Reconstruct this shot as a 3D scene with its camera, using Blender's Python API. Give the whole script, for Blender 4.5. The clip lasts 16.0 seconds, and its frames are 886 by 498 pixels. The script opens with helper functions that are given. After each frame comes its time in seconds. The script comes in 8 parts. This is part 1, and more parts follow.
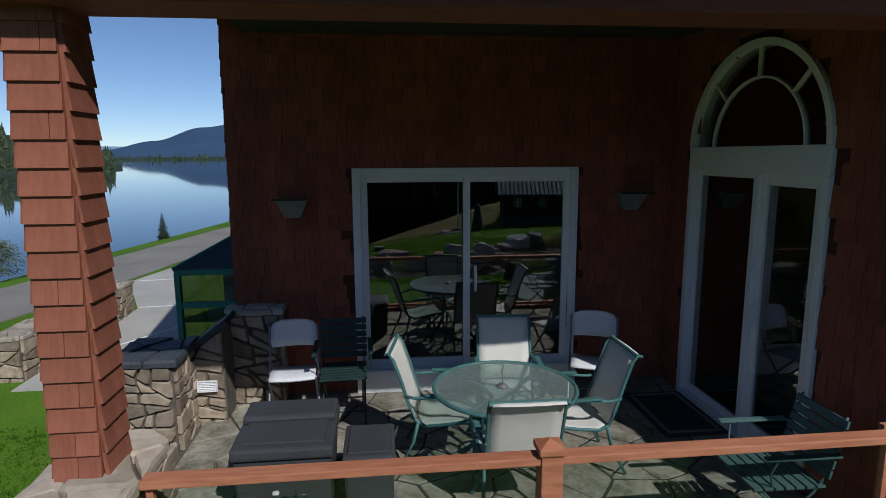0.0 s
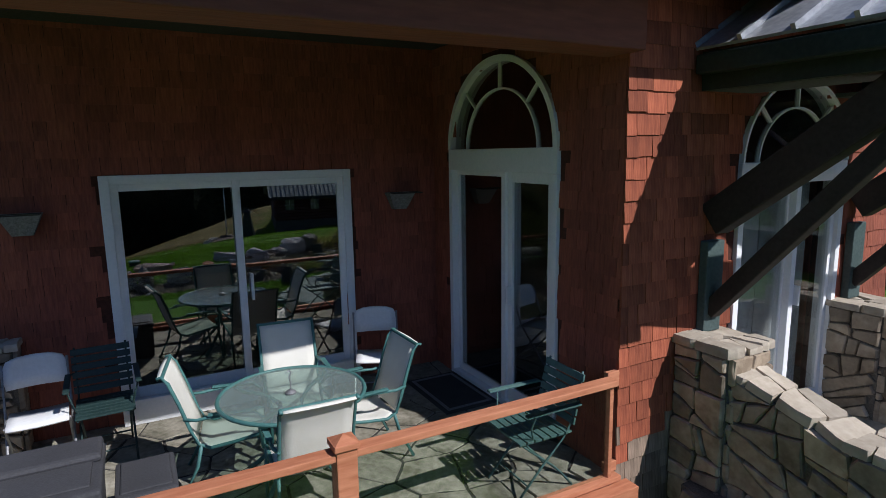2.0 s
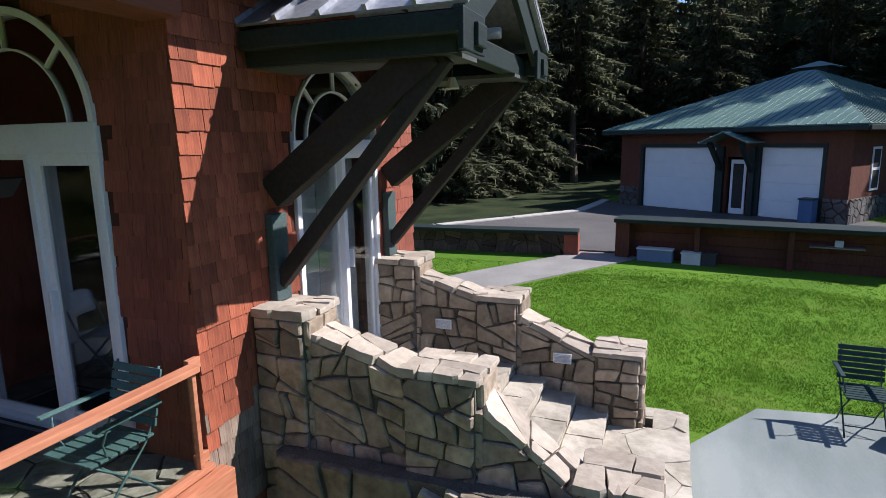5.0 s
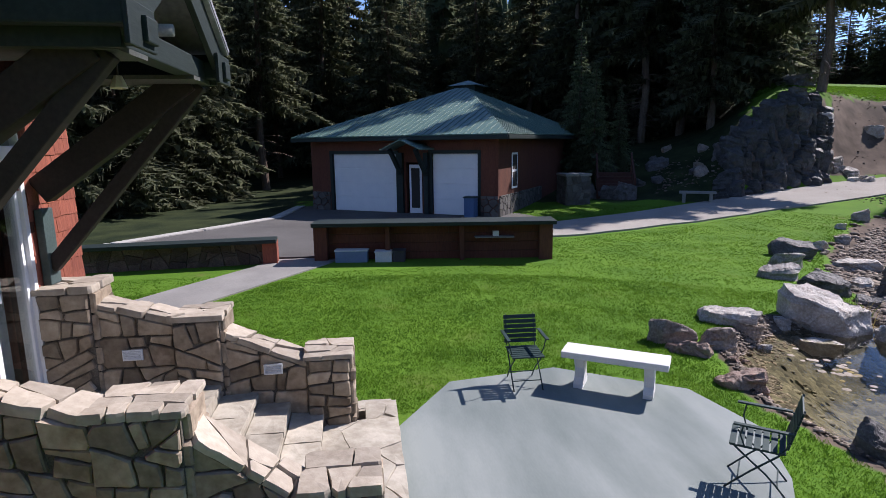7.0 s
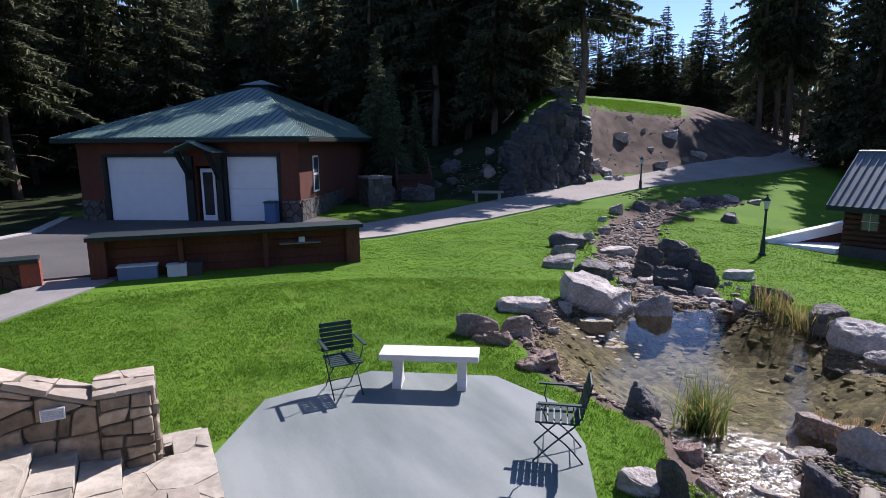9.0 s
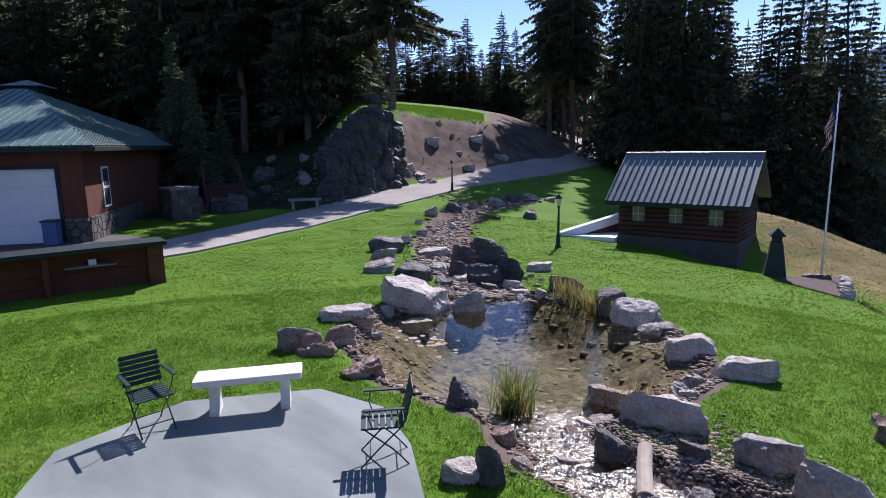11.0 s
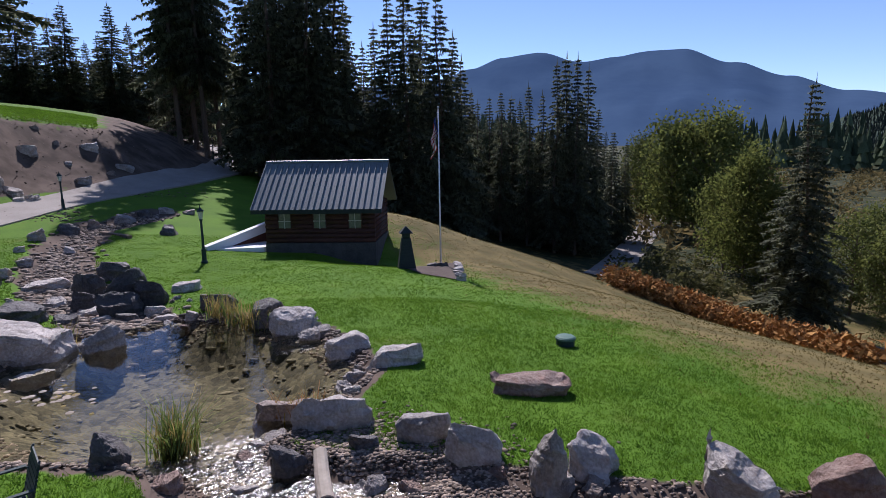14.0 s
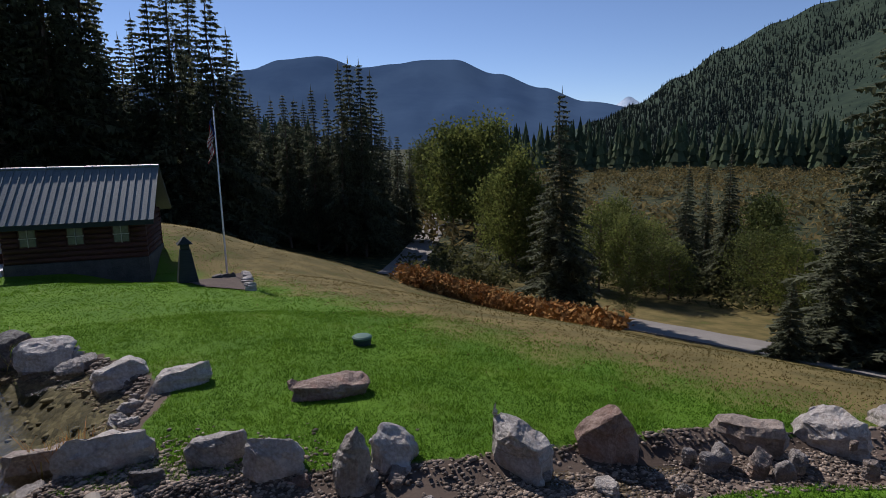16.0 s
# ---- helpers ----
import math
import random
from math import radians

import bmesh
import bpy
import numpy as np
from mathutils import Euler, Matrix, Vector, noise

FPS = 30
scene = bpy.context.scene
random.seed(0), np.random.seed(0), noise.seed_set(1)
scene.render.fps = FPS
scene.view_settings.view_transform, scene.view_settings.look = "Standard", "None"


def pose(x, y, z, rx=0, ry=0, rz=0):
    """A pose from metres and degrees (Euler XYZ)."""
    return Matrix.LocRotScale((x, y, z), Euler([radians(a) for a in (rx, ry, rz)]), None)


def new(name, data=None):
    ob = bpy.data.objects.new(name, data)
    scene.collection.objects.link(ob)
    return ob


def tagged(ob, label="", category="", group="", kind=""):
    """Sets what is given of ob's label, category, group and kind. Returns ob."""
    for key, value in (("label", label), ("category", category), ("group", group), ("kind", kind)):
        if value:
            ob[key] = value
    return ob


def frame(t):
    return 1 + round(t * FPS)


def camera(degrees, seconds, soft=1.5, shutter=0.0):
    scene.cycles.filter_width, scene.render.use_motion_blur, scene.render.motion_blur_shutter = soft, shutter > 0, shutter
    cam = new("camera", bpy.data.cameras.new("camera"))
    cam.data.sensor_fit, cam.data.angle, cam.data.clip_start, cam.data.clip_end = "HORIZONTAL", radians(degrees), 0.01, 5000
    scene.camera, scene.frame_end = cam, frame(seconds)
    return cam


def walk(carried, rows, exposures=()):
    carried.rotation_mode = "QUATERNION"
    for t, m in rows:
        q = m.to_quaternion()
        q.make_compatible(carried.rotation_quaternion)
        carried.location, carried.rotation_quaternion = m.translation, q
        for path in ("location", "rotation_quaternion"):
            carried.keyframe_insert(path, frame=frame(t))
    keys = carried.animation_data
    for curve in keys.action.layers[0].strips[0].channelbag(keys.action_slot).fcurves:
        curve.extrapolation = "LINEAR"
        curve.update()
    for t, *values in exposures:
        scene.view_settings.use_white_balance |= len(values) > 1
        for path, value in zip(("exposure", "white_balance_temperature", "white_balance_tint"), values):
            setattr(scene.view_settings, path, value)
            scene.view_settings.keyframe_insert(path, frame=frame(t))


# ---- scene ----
EXPO = [(0.0, -0.22, 5900, 11), (2.0, 0.42, 5880, 13), (3.5, 0.72, 5950, 16), (5.0, 1.02, 6000, 18), (7.5, 0.85, 6080, 22), (9.0, 0.96, 6000, 25), (12.5, 0.86, 5880, 28), (14.5, 0.38, 5950, 24), (16.0, 0.04, 6200, 19)]
cam = camera(74.51, 16.0, 0.7)
PATH = [  # seconds, x, y, z, yaw, pitch, roll
    (0.0, -0.000, 0.000, 2.250, -6.00, -9.22, 0.31),
    (0.5, 0.013, 0.009, 2.270, -11.27, -9.10, 0.45),
    (1.0, -0.028, -0.006, 2.272, -16.94, -9.10, 0.60),
    (1.5, -0.056, -0.046, 2.290, -23.15, -9.43, 0.80),
    (2.0, -0.041, -0.081, 2.275, -28.16, -9.43, 0.92),
    (2.5, -0.028, -0.076, 2.265, -32.75, -9.54, 0.99),
    (3.0, -0.044, -0.064, 2.238, -38.89, -9.73, 1.10),
    (3.5, -0.051, -0.070, 2.221, -46.43, -9.95, 1.26),
    (4.0, -0.013, -0.101, 2.196, -53.89, -10.31, 1.15),
    (4.5, 0.025, -0.125, 2.163, -60.53, -10.51, 1.07),
    (5.0, 0.027, -0.121, 2.140, -68.44, -10.57, 1.00),
    (5.2, 0.037, -0.106, 2.136, -72.62, -10.68, 0.78),
    (7.3, 0.012, -0.100, 2.137, -101.64, -10.49, 0.71),
    (7.5, 0.075, -0.047, 2.161, -104.22, -10.60, 0.55),
    (8.0, 0.088, -0.018, 2.180, -108.81, -10.52, 0.47),
    (8.5, 0.087, -0.018, 2.178, -112.95, -10.42, 0.48),
    (9.0, 0.060, -0.005, 2.189, -117.29, -10.42, 0.41),
    (9.2, 0.026, -0.022, 2.178, -118.80, -10.34, 0.66),
    (11.3, -0.048, -0.036, 2.276, -138.04, -10.16, 0.75),
    (11.5, -0.043, -0.088, 2.260, -140.15, -10.09, 0.57),
    (12.0, -0.046, -0.098, 2.291, -145.44, -10.08, 0.48),
    (12.5, -0.040, -0.106, 2.294, -150.75, -10.04, 0.60),
    (13.0, -0.049, -0.100, 2.294, -155.85, -10.01, 0.77),
    (13.5, -0.023, -0.077, 2.316, -162.46, -10.08, 0.93),
    (14.0, 0.054, -0.080, 2.318, -169.07, -10.08, 0.93),
    (14.5, 0.066, 0.003, 2.323, -174.35, -10.07, 0.87),
    (15.0, 0.028, -0.015, 2.299, -179.21, -10.01, 1.00),
    (15.5, 0.026, -0.025, 2.292, -184.27, -10.03, 0.99),
    (16.0, 0.017, -0.048, 2.287, -189.54, -10.06, 1.04),
]
walk(cam, [(t, pose(x, y, z, 90 + p, r, w)) for t, x, y, z, w, p, r in PATH], exposures=EXPO)

# ---- light ----
SUN_AZ, SUN_EL = 154.5, 43.0
world = bpy.data.worlds.new("sky")
scene.world = world
world.use_nodes = True
wn = world.node_tree.nodes
sky = wn.new("ShaderNodeTexSky")
sky.sky_type = "NISHITA"
sky.sun_disc = False
sky.sun_elevation, sky.sun_rotation = radians(SUN_EL), radians(SUN_AZ)
sky.altitude, sky.air_density, sky.dust_density, sky.ozone_density = 1500, 0.8, 0.0, 3.0
world.node_tree.links.new(sky.outputs[0], wn["Background"].inputs[0])
wn["Background"].inputs[1].default_value = 0.096
sun = new("sun", bpy.data.lights.new("sun", "SUN"))
sun.data.energy, sun.data.angle, sun.data.color = 3.95, radians(0.53), (1.0, 0.95, 0.87)
sd = Vector((math.sin(radians(SUN_AZ)) * math.cos(radians(SUN_EL)), math.cos(radians(SUN_AZ)) * math.cos(radians(SUN_EL)), math.sin(radians(SUN_EL))))
sun.matrix_world = Matrix.Translation(sd * 60) @ sd.to_track_quat("Z", "Y").to_matrix().to_4x4()

# ---- materials ----


def material(name, a, b, scale=4.0, rough=0.7, bump=0.2, fine=40.0, metal=0.0, thin=0.0, island=0.0, obj=0.0, spec=0.3, stretch=(1, 1, 1), rough2=None, patch=0.45):
    """A surface of two colours, mixed by broad patches and fine grain, with relief."""
    m = bpy.data.materials.new(name)
    m.use_nodes = True
    nt = m.node_tree
    n, l = nt.nodes, nt.links
    bs = n["Principled BSDF"]
    co = n.new("ShaderNodeTexCoord")
    mp = n.new("ShaderNodeMapping")
    mp.inputs["Scale"].default_value = stretch
    l.new(co.outputs["Object"], mp.inputs[0])
    big = n.new("ShaderNodeTexNoise")
    big.inputs["Scale"].default_value, big.inputs["Detail"].default_value = scale, 5
    small = n.new("ShaderNodeTexNoise")
    small.inputs["Scale"].default_value, small.inputs["Detail"].default_value = fine, 4
    l.new(mp.outputs[0], big.inputs["Vector"])
    l.new(mp.outputs[0], small.inputs["Vector"])
    mixf = n.new("ShaderNodeMix")
    mixf.inputs[0].default_value = 1 - patch
    l.new(big.outputs[0], mixf.inputs[2])
    l.new(small.outputs[0], mixf.inputs[3])
    ramp = n.new("ShaderNodeValToRGB")
    ramp.color_ramp.elements[0].position, ramp.color_ramp.elements[1].position = 0.36, 0.64
    ramp.color_ramp.elements[0].color, ramp.color_ramp.elements[1].color = (*a, 1), (*b, 1)
    l.new(mixf.outputs[0], ramp.inputs[0])
    out = ramp.outputs[0]
    for amount, kind, sock in ((island, "ShaderNodeNewGeometry", "Random Per Island"), (obj, "ShaderNodeObjectInfo", "Random")):
        if amount:
            src = n.new(kind)
            mr = n.new("ShaderNodeMapRange")
            mr.inputs[3].default_value, mr.inputs[4].default_value = 1 - amount, 1 + amount
            l.new(src.outputs[sock], mr.inputs[0])
            hs = n.new("ShaderNodeHueSaturation")
            l.new(mr.outputs[0], hs.inputs["Value"])
            l.new(out, hs.inputs["Color"])
            out = hs.outputs[0]
    l.new(out, bs.inputs["Base Color"])
    bs.inputs["Metallic"].default_value = metal
    bs.inputs["Specular IOR Level"].default_value = spec
    rr = n.new("ShaderNodeMapRange")
    rr.inputs[3].default_value, rr.inputs[4].default_value = rough, rough2 if rough2 is not None else min(1, rough + 0.15)
    l.new(big.outputs[0], rr.inputs[0])
    l.new(rr.outputs[0], bs.inputs["Roughness"])
    if thin:
        tl = n.new("ShaderNodeBsdfTranslucent")
        l.new(out, tl.inputs[0])
        ms = n.new("ShaderNodeMixShader")
        ms.inputs[0].default_value = thin
        l.new(bs.outputs[0], ms.inputs[1])
        l.new(tl.outputs[0], ms.inputs[2])
        l.new(ms.outputs[0], n["Material Output"].inputs[0])
    if bump:
        bp = n.new("ShaderNodeBump")
        bp.inputs["Strength"].default_value, bp.inputs["Distance"].default_value = bump, 0.02
        l.new(mixf.outputs[0], bp.inputs["Height"])
        l.new(bp.outputs[0], bs.inputs["Normal"])
    return m


def glass(name, tint=(0.9, 0.95, 0.93), rough=0.0, ior=1.5, milk=0.0):
    """Thin glazing: see-through with a true reflection."""
    m = bpy.data.materials.new(name)
    m.use_nodes = True
    n, l = m.node_tree.nodes, m.node_tree.links
    n.remove(n["Principled BSDF"])
    lw = n.new("ShaderNodeLayerWeight")
    lw.inputs[0].default_value = 0.5
    pw = n.new("ShaderNodeMath")
    pw.operation = "POWER"
    pw.inputs[1].default_value = 4.0
    l.new(lw.outputs["Facing"], pw.inputs[0])
    fr = n.new("ShaderNodeMapRange")
    fr.inputs[3].default_value, fr.inputs[4].default_value = ((ior - 1) / (ior + 1)) ** 2, 0.9
    l.new(pw.outputs[0], fr.inputs[0])
    tr = n.new("ShaderNodeBsdfTransparent")
    tr.inputs[0].default_value = (*tint, 1)
    gl = n.new("ShaderNodeBsdfGlossy")
    gl.inputs["Roughness"].default_value = rough
    mx = n.new("ShaderNodeMixShader")
    l.new(fr.outputs[0], mx.inputs[0])
    l.new(tr.outputs[0], mx.inputs[1])
    l.new(gl.outputs[0], mx.inputs[2])
    out = mx.outputs[0]
    if milk:
        df = n.new("ShaderNodeBsdfDiffuse")
        df.inputs[0].default_value = (0.62, 0.70, 0.67, 1)
        m2 = n.new("ShaderNodeMixShader")
        m2.inputs[0].default_value = milk
        l.new(out, m2.inputs[1])
        l.new(df.outputs[0], m2.inputs[2])
        out = m2.outputs[0]
        vo = n.new("ShaderNodeTexVoronoi")
        vo.inputs["Scale"].default_value = 38
        bp = n.new("ShaderNodeBump")
        bp.inputs["Strength"].default_value, bp.inputs["Distance"].default_value = 0.6, 0.01
        l.new(vo.outputs[0], bp.inputs["Height"])
        l.new(bp.outputs[0], gl.inputs["Normal"])
        l.new(bp.outputs[0], df.inputs["Normal"])
    l.new(out, n["Material Output"].inputs[0])
    return m


# ---- mesh helpers ----


def obj_from(name, bm, mat, smooth=False):
    me = bpy.data.meshes.new(name)
    bm.normal_update()
    bm.to_mesh(me)
    bm.free()
    if smooth:
        me.polygons.foreach_set("use_smooth", [True] * len(me.polygons))
    if mat:
        me.materials.append(mat)
    return new(name, me)


def thing(name, bm, mat, label, category, group="", kind="", at=None, smooth=False):
    ob = obj_from(name, bm, mat, smooth)
    if at is not None:
        ob.matrix_world = at
    return tagged(ob, label, category, group, kind)


def empty(name, label, category, group="", kind="", at=None):
    ob = new(name)
    if at is not None:
        ob.matrix_world = at
    return tagged(ob, label, category, group, kind)


def part(name, bm, mat, parent, label="", smooth=False, at=None, kind=""):
    ob = obj_from(name, bm, mat, smooth)
    ob.parent = parent
    if at is not None:
        ob.matrix_basis = at
    return tagged(ob, label, kind=kind)


def piece(name, me, parent, at):
    ob = new(name, me)
    ob.parent = parent
    ob.matrix_basis = at
    return ob


def bmnew():
    return bmesh.new()


def box(bm, x0, x1, y0, y1, z0, z1, bevel=0.0, m=None):
    r = bmesh.ops.create_cube(bm, size=1.0)
    vs = r["verts"]
    bmesh.ops.scale(bm, vec=(x1 - x0, y1 - y0, z1 - z0), verts=vs)
    bmesh.ops.translate(bm, vec=((x0 + x1) / 2, (y0 + y1) / 2, (z0 + z1) / 2), verts=vs)
    if bevel:
        es = list({e for v in vs for e in v.link_edges})
        rb = bmesh.ops.bevel(bm, geom=es, offset=bevel, segments=2, profile=0.6, affect="EDGES")
        vs = list({v for f in rb["faces"] for v in f.verts} | {v for v in vs if v.is_valid})
    if m is not None:
        bmesh.ops.transform(bm, matrix=m, verts=[v for v in vs if v.is_valid])
    return bm


def boxed(*a, **k):
    return box(bmnew(), *a, **k)


def beam(bm, p, q, w, h, up=(0, 0, 1), bevel=0.0):
    """A bar of section w x h from p to q."""
    p, q = Vector(p), Vector(q)
    d = q - p
    zax = d.normalized()
    yax = Vector(up) - zax * zax.dot(Vector(up))
    if yax.length < 1e-4:
        yax = Vector((0, 1, 0)) - zax * zax.y
    yax.normalize()
    xax = yax.cross(zax)
    m = Matrix((xax, yax, zax)).transposed().to_4x4()
    m.translation = (p + q) / 2
    return box(bm, -w / 2, w / 2, -h / 2, h / 2, -d.length / 2, d.length / 2, bevel, m)


def tube(bm, pts, r, n=8, closed=False, r1=None):
    """A round bar along points, tapering to r1."""
    pts = [Vector(p) for p in pts]
    rings = []
    k = len(pts)
    for i, p in enumerate(pts):
        a = pts[(i - 1) % k] if closed or i else p
        b = pts[(i + 1) % k] if closed or i < k - 1 else p
        d = (b - a).normalized()
        s = Vector((0, 0, 1)) if abs(d.z) < 0.9 else Vector((1, 0, 0))
        u = d.cross(s).normalized()
        v = d.cross(u)
        rr = r if r1 is None else r + (r1 - r) * i / (k - 1)
        rings.append([bm.verts.new(p + rr * (math.cos(t) * u + math.sin(t) * v)) for t in (2 * math.pi * j / n for j in range(n))])
    for i in range(k if closed else k - 1):
        a, b = rings[i], rings[(i + 1) % k]
        for j in range(n):
            bm.faces.new((a[j], a[(j + 1) % n], b[(j + 1) % n], b[j]))
    if not closed:
        bm.faces.new(rings[0][::-1])
        bm.faces.new(rings[-1])
    bmesh.ops.recalc_face_normals(bm, faces=bm.faces[:])
    return bm


def lathe(bm, prof, n=20, c=(0, 0)):
    """A turned shape from (radius, height) pairs."""
    rings = []
    for r, z in prof:
        rings.append([bm.verts.new((c[0] + r * math.cos(2 * math.pi * j / n), c[1] + r * math.sin(2 * math.pi * j / n), z)) for j in range(n)])
    for a, b in zip(rings, rings[1:]):
        for j in range(n):
            bm.faces.new((a[j], a[(j + 1) % n], b[(j + 1) % n], b[j]))
    bm.faces.new(rings[0][::-1])
    bm.faces.new(rings[-1])
    return bm


def slab(bm, pts, z0, z1):
    """A prism over a plan outline."""
    lo = [bm.verts.new((x, y, z0)) for x, y in pts]
    hi = [bm.verts.new((x, y, z1)) for x, y in pts]
    k = len(pts)
    bm.faces.new(lo[::-1])
    bm.faces.new(hi)
    for i in range(k):
        bm.faces.new((lo[i], lo[(i + 1) % k], hi[(i + 1) % k], hi[i]))
    bmesh.ops.recalc_face_normals(bm, faces=bm.faces[:])
    return bm


def frame_m(o, xd, zd=(0, 0, 1)):
    """A pose whose local x runs along xd, local z along zd; local y points out (x cross z, turned)."""
    x = Vector(xd).normalized()
    z = Vector(zd).normalized()
    y = z.cross(x)
    m = Matrix((x, y, z)).transposed().to_4x4()
    m.translation = o
    return m


def clip_poly(poly, px, py, nx, ny):
    out = []
    for i in range(len(poly)):
        a, b = poly[i], poly[(i + 1) % len(poly)]
        da = (a[0] - px) * nx + (a[1] - py) * ny
        db = (b[0] - px) * nx + (b[1] - py) * ny
        if da <= 0:
            out.append(a)
        if da * db < 0:
            s = da / (da - db)
            out.append((a[0] + (b[0] - a[0]) * s, a[1] + (b[1] - a[1]) * s))
    return out


def cells(poly, size, rnd, joint=0.02, flat=1.0, jitter=0.75, skip=0.0):
    """Splits an outline into irregular stones with joints between them."""
    xs, ys = [p[0] for p in poly], [p[1] for p in poly]
    sx, sy = size, size / flat
    pts = []
    nx, ny = int((max(xs) - min(xs)) / sx) + 3, int((max(ys) - min(ys)) / sy) + 3
    for j in range(-1, ny):
        for i in range(-1, nx):
            pts.append((min(xs) + (i + 0.5 * (j % 2) + 0.5 + rnd.uniform(-jitter, jitter) * 0.5) * sx, min(ys) + (j + 0.5 + rnd.uniform(-jitter, jitter) * 0.5) * sy))
    if skip:
        pts = [p for p in pts if rnd.random() > skip]
    out = []
    for i, p in enumerate(pts):
        c = list(poly)
        for k, o in enumerate(pts):
            if k == i or abs(o[0] - p[0]) > 3 * sx or abs(o[1] - p[1]) > 3 * sy:
                continue
            dx, dy = o[0] - p[0], (o[1] - p[1])
            d = math.hypot(dx, dy)
            c = clip_poly(c, p[0] + dx / 2 - dx / d * joint / 2, p[1] + dy / 2 - dy / d * joint / 2, dx / d, dy / d)
            if len(c) < 3:
                break
        if len(c) >= 3:
            area = abs(sum(c[k][0] * c[(k + 1) % len(c)][1] - c[(k + 1) % len(c)][0] * c[k][1] for k in range(len(c)))) / 2
            if area > 0.12 * sx * sy:
                out.append(c)
    return out


def rubble(poly, size, rnd, joint=0.014, wide=1.3):
    """Splits an outline into rough-squared stones by slanting cuts, with joints between them."""
    out, todo = [], [(list(poly), rnd.uniform(0.35, 1.25))]
    while todo:
        c, big = todo.pop()
        if len(c) < 3:
            continue
        xs, ys = [p[0] for p in c], [p[1] for p in c]
        w, h = max(xs) - min(xs), max(ys) - min(ys)
        area = abs(sum(c[k][0] * c[(k + 1) % len(c)][1] - c[(k + 1) % len(c)][0] * c[k][1] for k in range(len(c)))) / 2
        if area < size * size / wide * big * 1.25:
            e = list(c)
            turn = 1 if sum(c[k][0] * c[(k + 1) % len(c)][1] - c[(k + 1) % len(c)][0] * c[k][1] for k in range(len(c))) > 0 else -1
            for k in range(len(c)):
                (ax, ay), (bx, by) = c[k], c[(k + 1) % len(c)]
                L = math.hypot(bx - ax, by - ay)
                if L < 1e-5:
                    continue
                nx, ny = turn * (by - ay) / L, -turn * (bx - ax) / L
                e = clip_poly(e, ax - nx * joint / 2, ay - ny * joint / 2, nx, ny)
                if len(e) < 3:
                    break
            if len(e) >= 3 and min(w, h) > 0.03:
                mx, my = sum(p[0] for p in e) / len(e), sum(p[1] for p in e) / len(e)
                for x, y in rnd.sample(e, 2):
                    d = math.hypot(x - mx, y - my) + 1e-6
                    k = rnd.uniform(0.78, 0.96)
                    tilt = rnd.uniform(-0.5, 0.5)
                    nx, ny = (x - mx) / d, (y - my) / d
                    cut = clip_poly(e, mx + (x - mx) * k, my + (y - my) * k, nx * math.cos(tilt) - ny * math.sin(tilt), nx * math.sin(tilt) + ny * math.cos(tilt))
                    e = cut if len(cut) >= 3 else e
                out.append(e)
            continue
        a = rnd.gauss(0, 0.27) + (math.pi / 2 if h * wide > w else 0.0)
        nx, ny = math.cos(a), math.sin(a)
        f = rnd.uniform(0.34, 0.66)
        px, py = min(xs) + w * f, min(ys) + h * f
        for sg in (1, -1):
            todo.append((clip_poly(c, px, py, sg * nx, sg * ny), rnd.uniform(0.35, 1.25)))
    return out


def stone_mesh(name, poly, thick, mat, rnd, soften=0.012):
    """One stone: outline in local x and z, standing out along -y by thick."""
    bm = bmnew()
    cx, cy = sum(p[0] for p in poly) / len(poly), sum(p[1] for p in poly) / len(poly)
    pts = []
    for i in range(len(poly)):
        a, b = poly[i], poly[(i + 1) % len(poly)]
        pts.append((a[0], a[1]))
        n = min(4, int(math.hypot(b[0] - a[0], b[1] - a[1]) / 0.075))
        for k in range(1, n):
            pts.append((a[0] + (b[0] - a[0]) * k / n + rnd.uniform(-0.006, 0.006), a[1] + (b[1] - a[1]) * k / n + rnd.uniform(-0.006, 0.006)))
    rings = []
    for k, y in ((0, 0.0), (0, -thick * 0.65), (soften, -thick)):
        ring = []
        for p in pts:
            d = math.hypot(p[0] - cx, p[1] - cy) + 1e-6
            s = max(0.3, 1 - k / d * 0.8)
            jit = rnd.uniform(-0.08, 0.08) * thick if k else 0
            ring.append(bm.verts.new((cx + (p[0] - cx) * s, y + jit, cy + (p[1] - cy) * s)))
        rings.append(ring)
    n = len(pts)
    for a, b in zip(rings, rings[1:]):
        for j in range(n):
            bm.faces.new((a[j], a[(j + 1) % n], b[(j + 1) % n], b[j]))
    mid = bm.verts.new((cx, -thick * rnd.uniform(0.97, 1.03), cy))
    for j in range(n):
        bm.faces.new((rings[2][j], rings[2][(j + 1) % n], mid))
    bmesh.ops.recalc_face_normals(bm, faces=bm.faces[:])
    me = bpy.data.meshes.new(name)
    bm.to_mesh(me)
    bm.free()
    me.materials.append(mat)
    return me


def stone_face(parent, m, poly, size, rnd, mat, thick=0.035, joint=0.022, flat=1.3):
    """Dresses a face (local x along, z up, -y outwards) with single stones."""
    for c in rubble(poly, size * 0.95, rnd, joint * 0.75, flat):
        piece("stone", stone_mesh("stone", c, thick * rnd.uniform(0.7, 1.3), mat, rnd), parent, m)


def joined(name, verts, faces, mat, parent=None, label="", category="", kind="stuff", smooth=False):
    me = bpy.data.meshes.new(name)
    me.from_pydata(verts, [], faces)
    me.materials.append(mat)
    if smooth:
        me.polygons.foreach_set("use_smooth", [True] * len(me.polygons))
    ob = new(name, me)
    ob.parent = parent
    return tagged(ob, label, category, kind=kind)


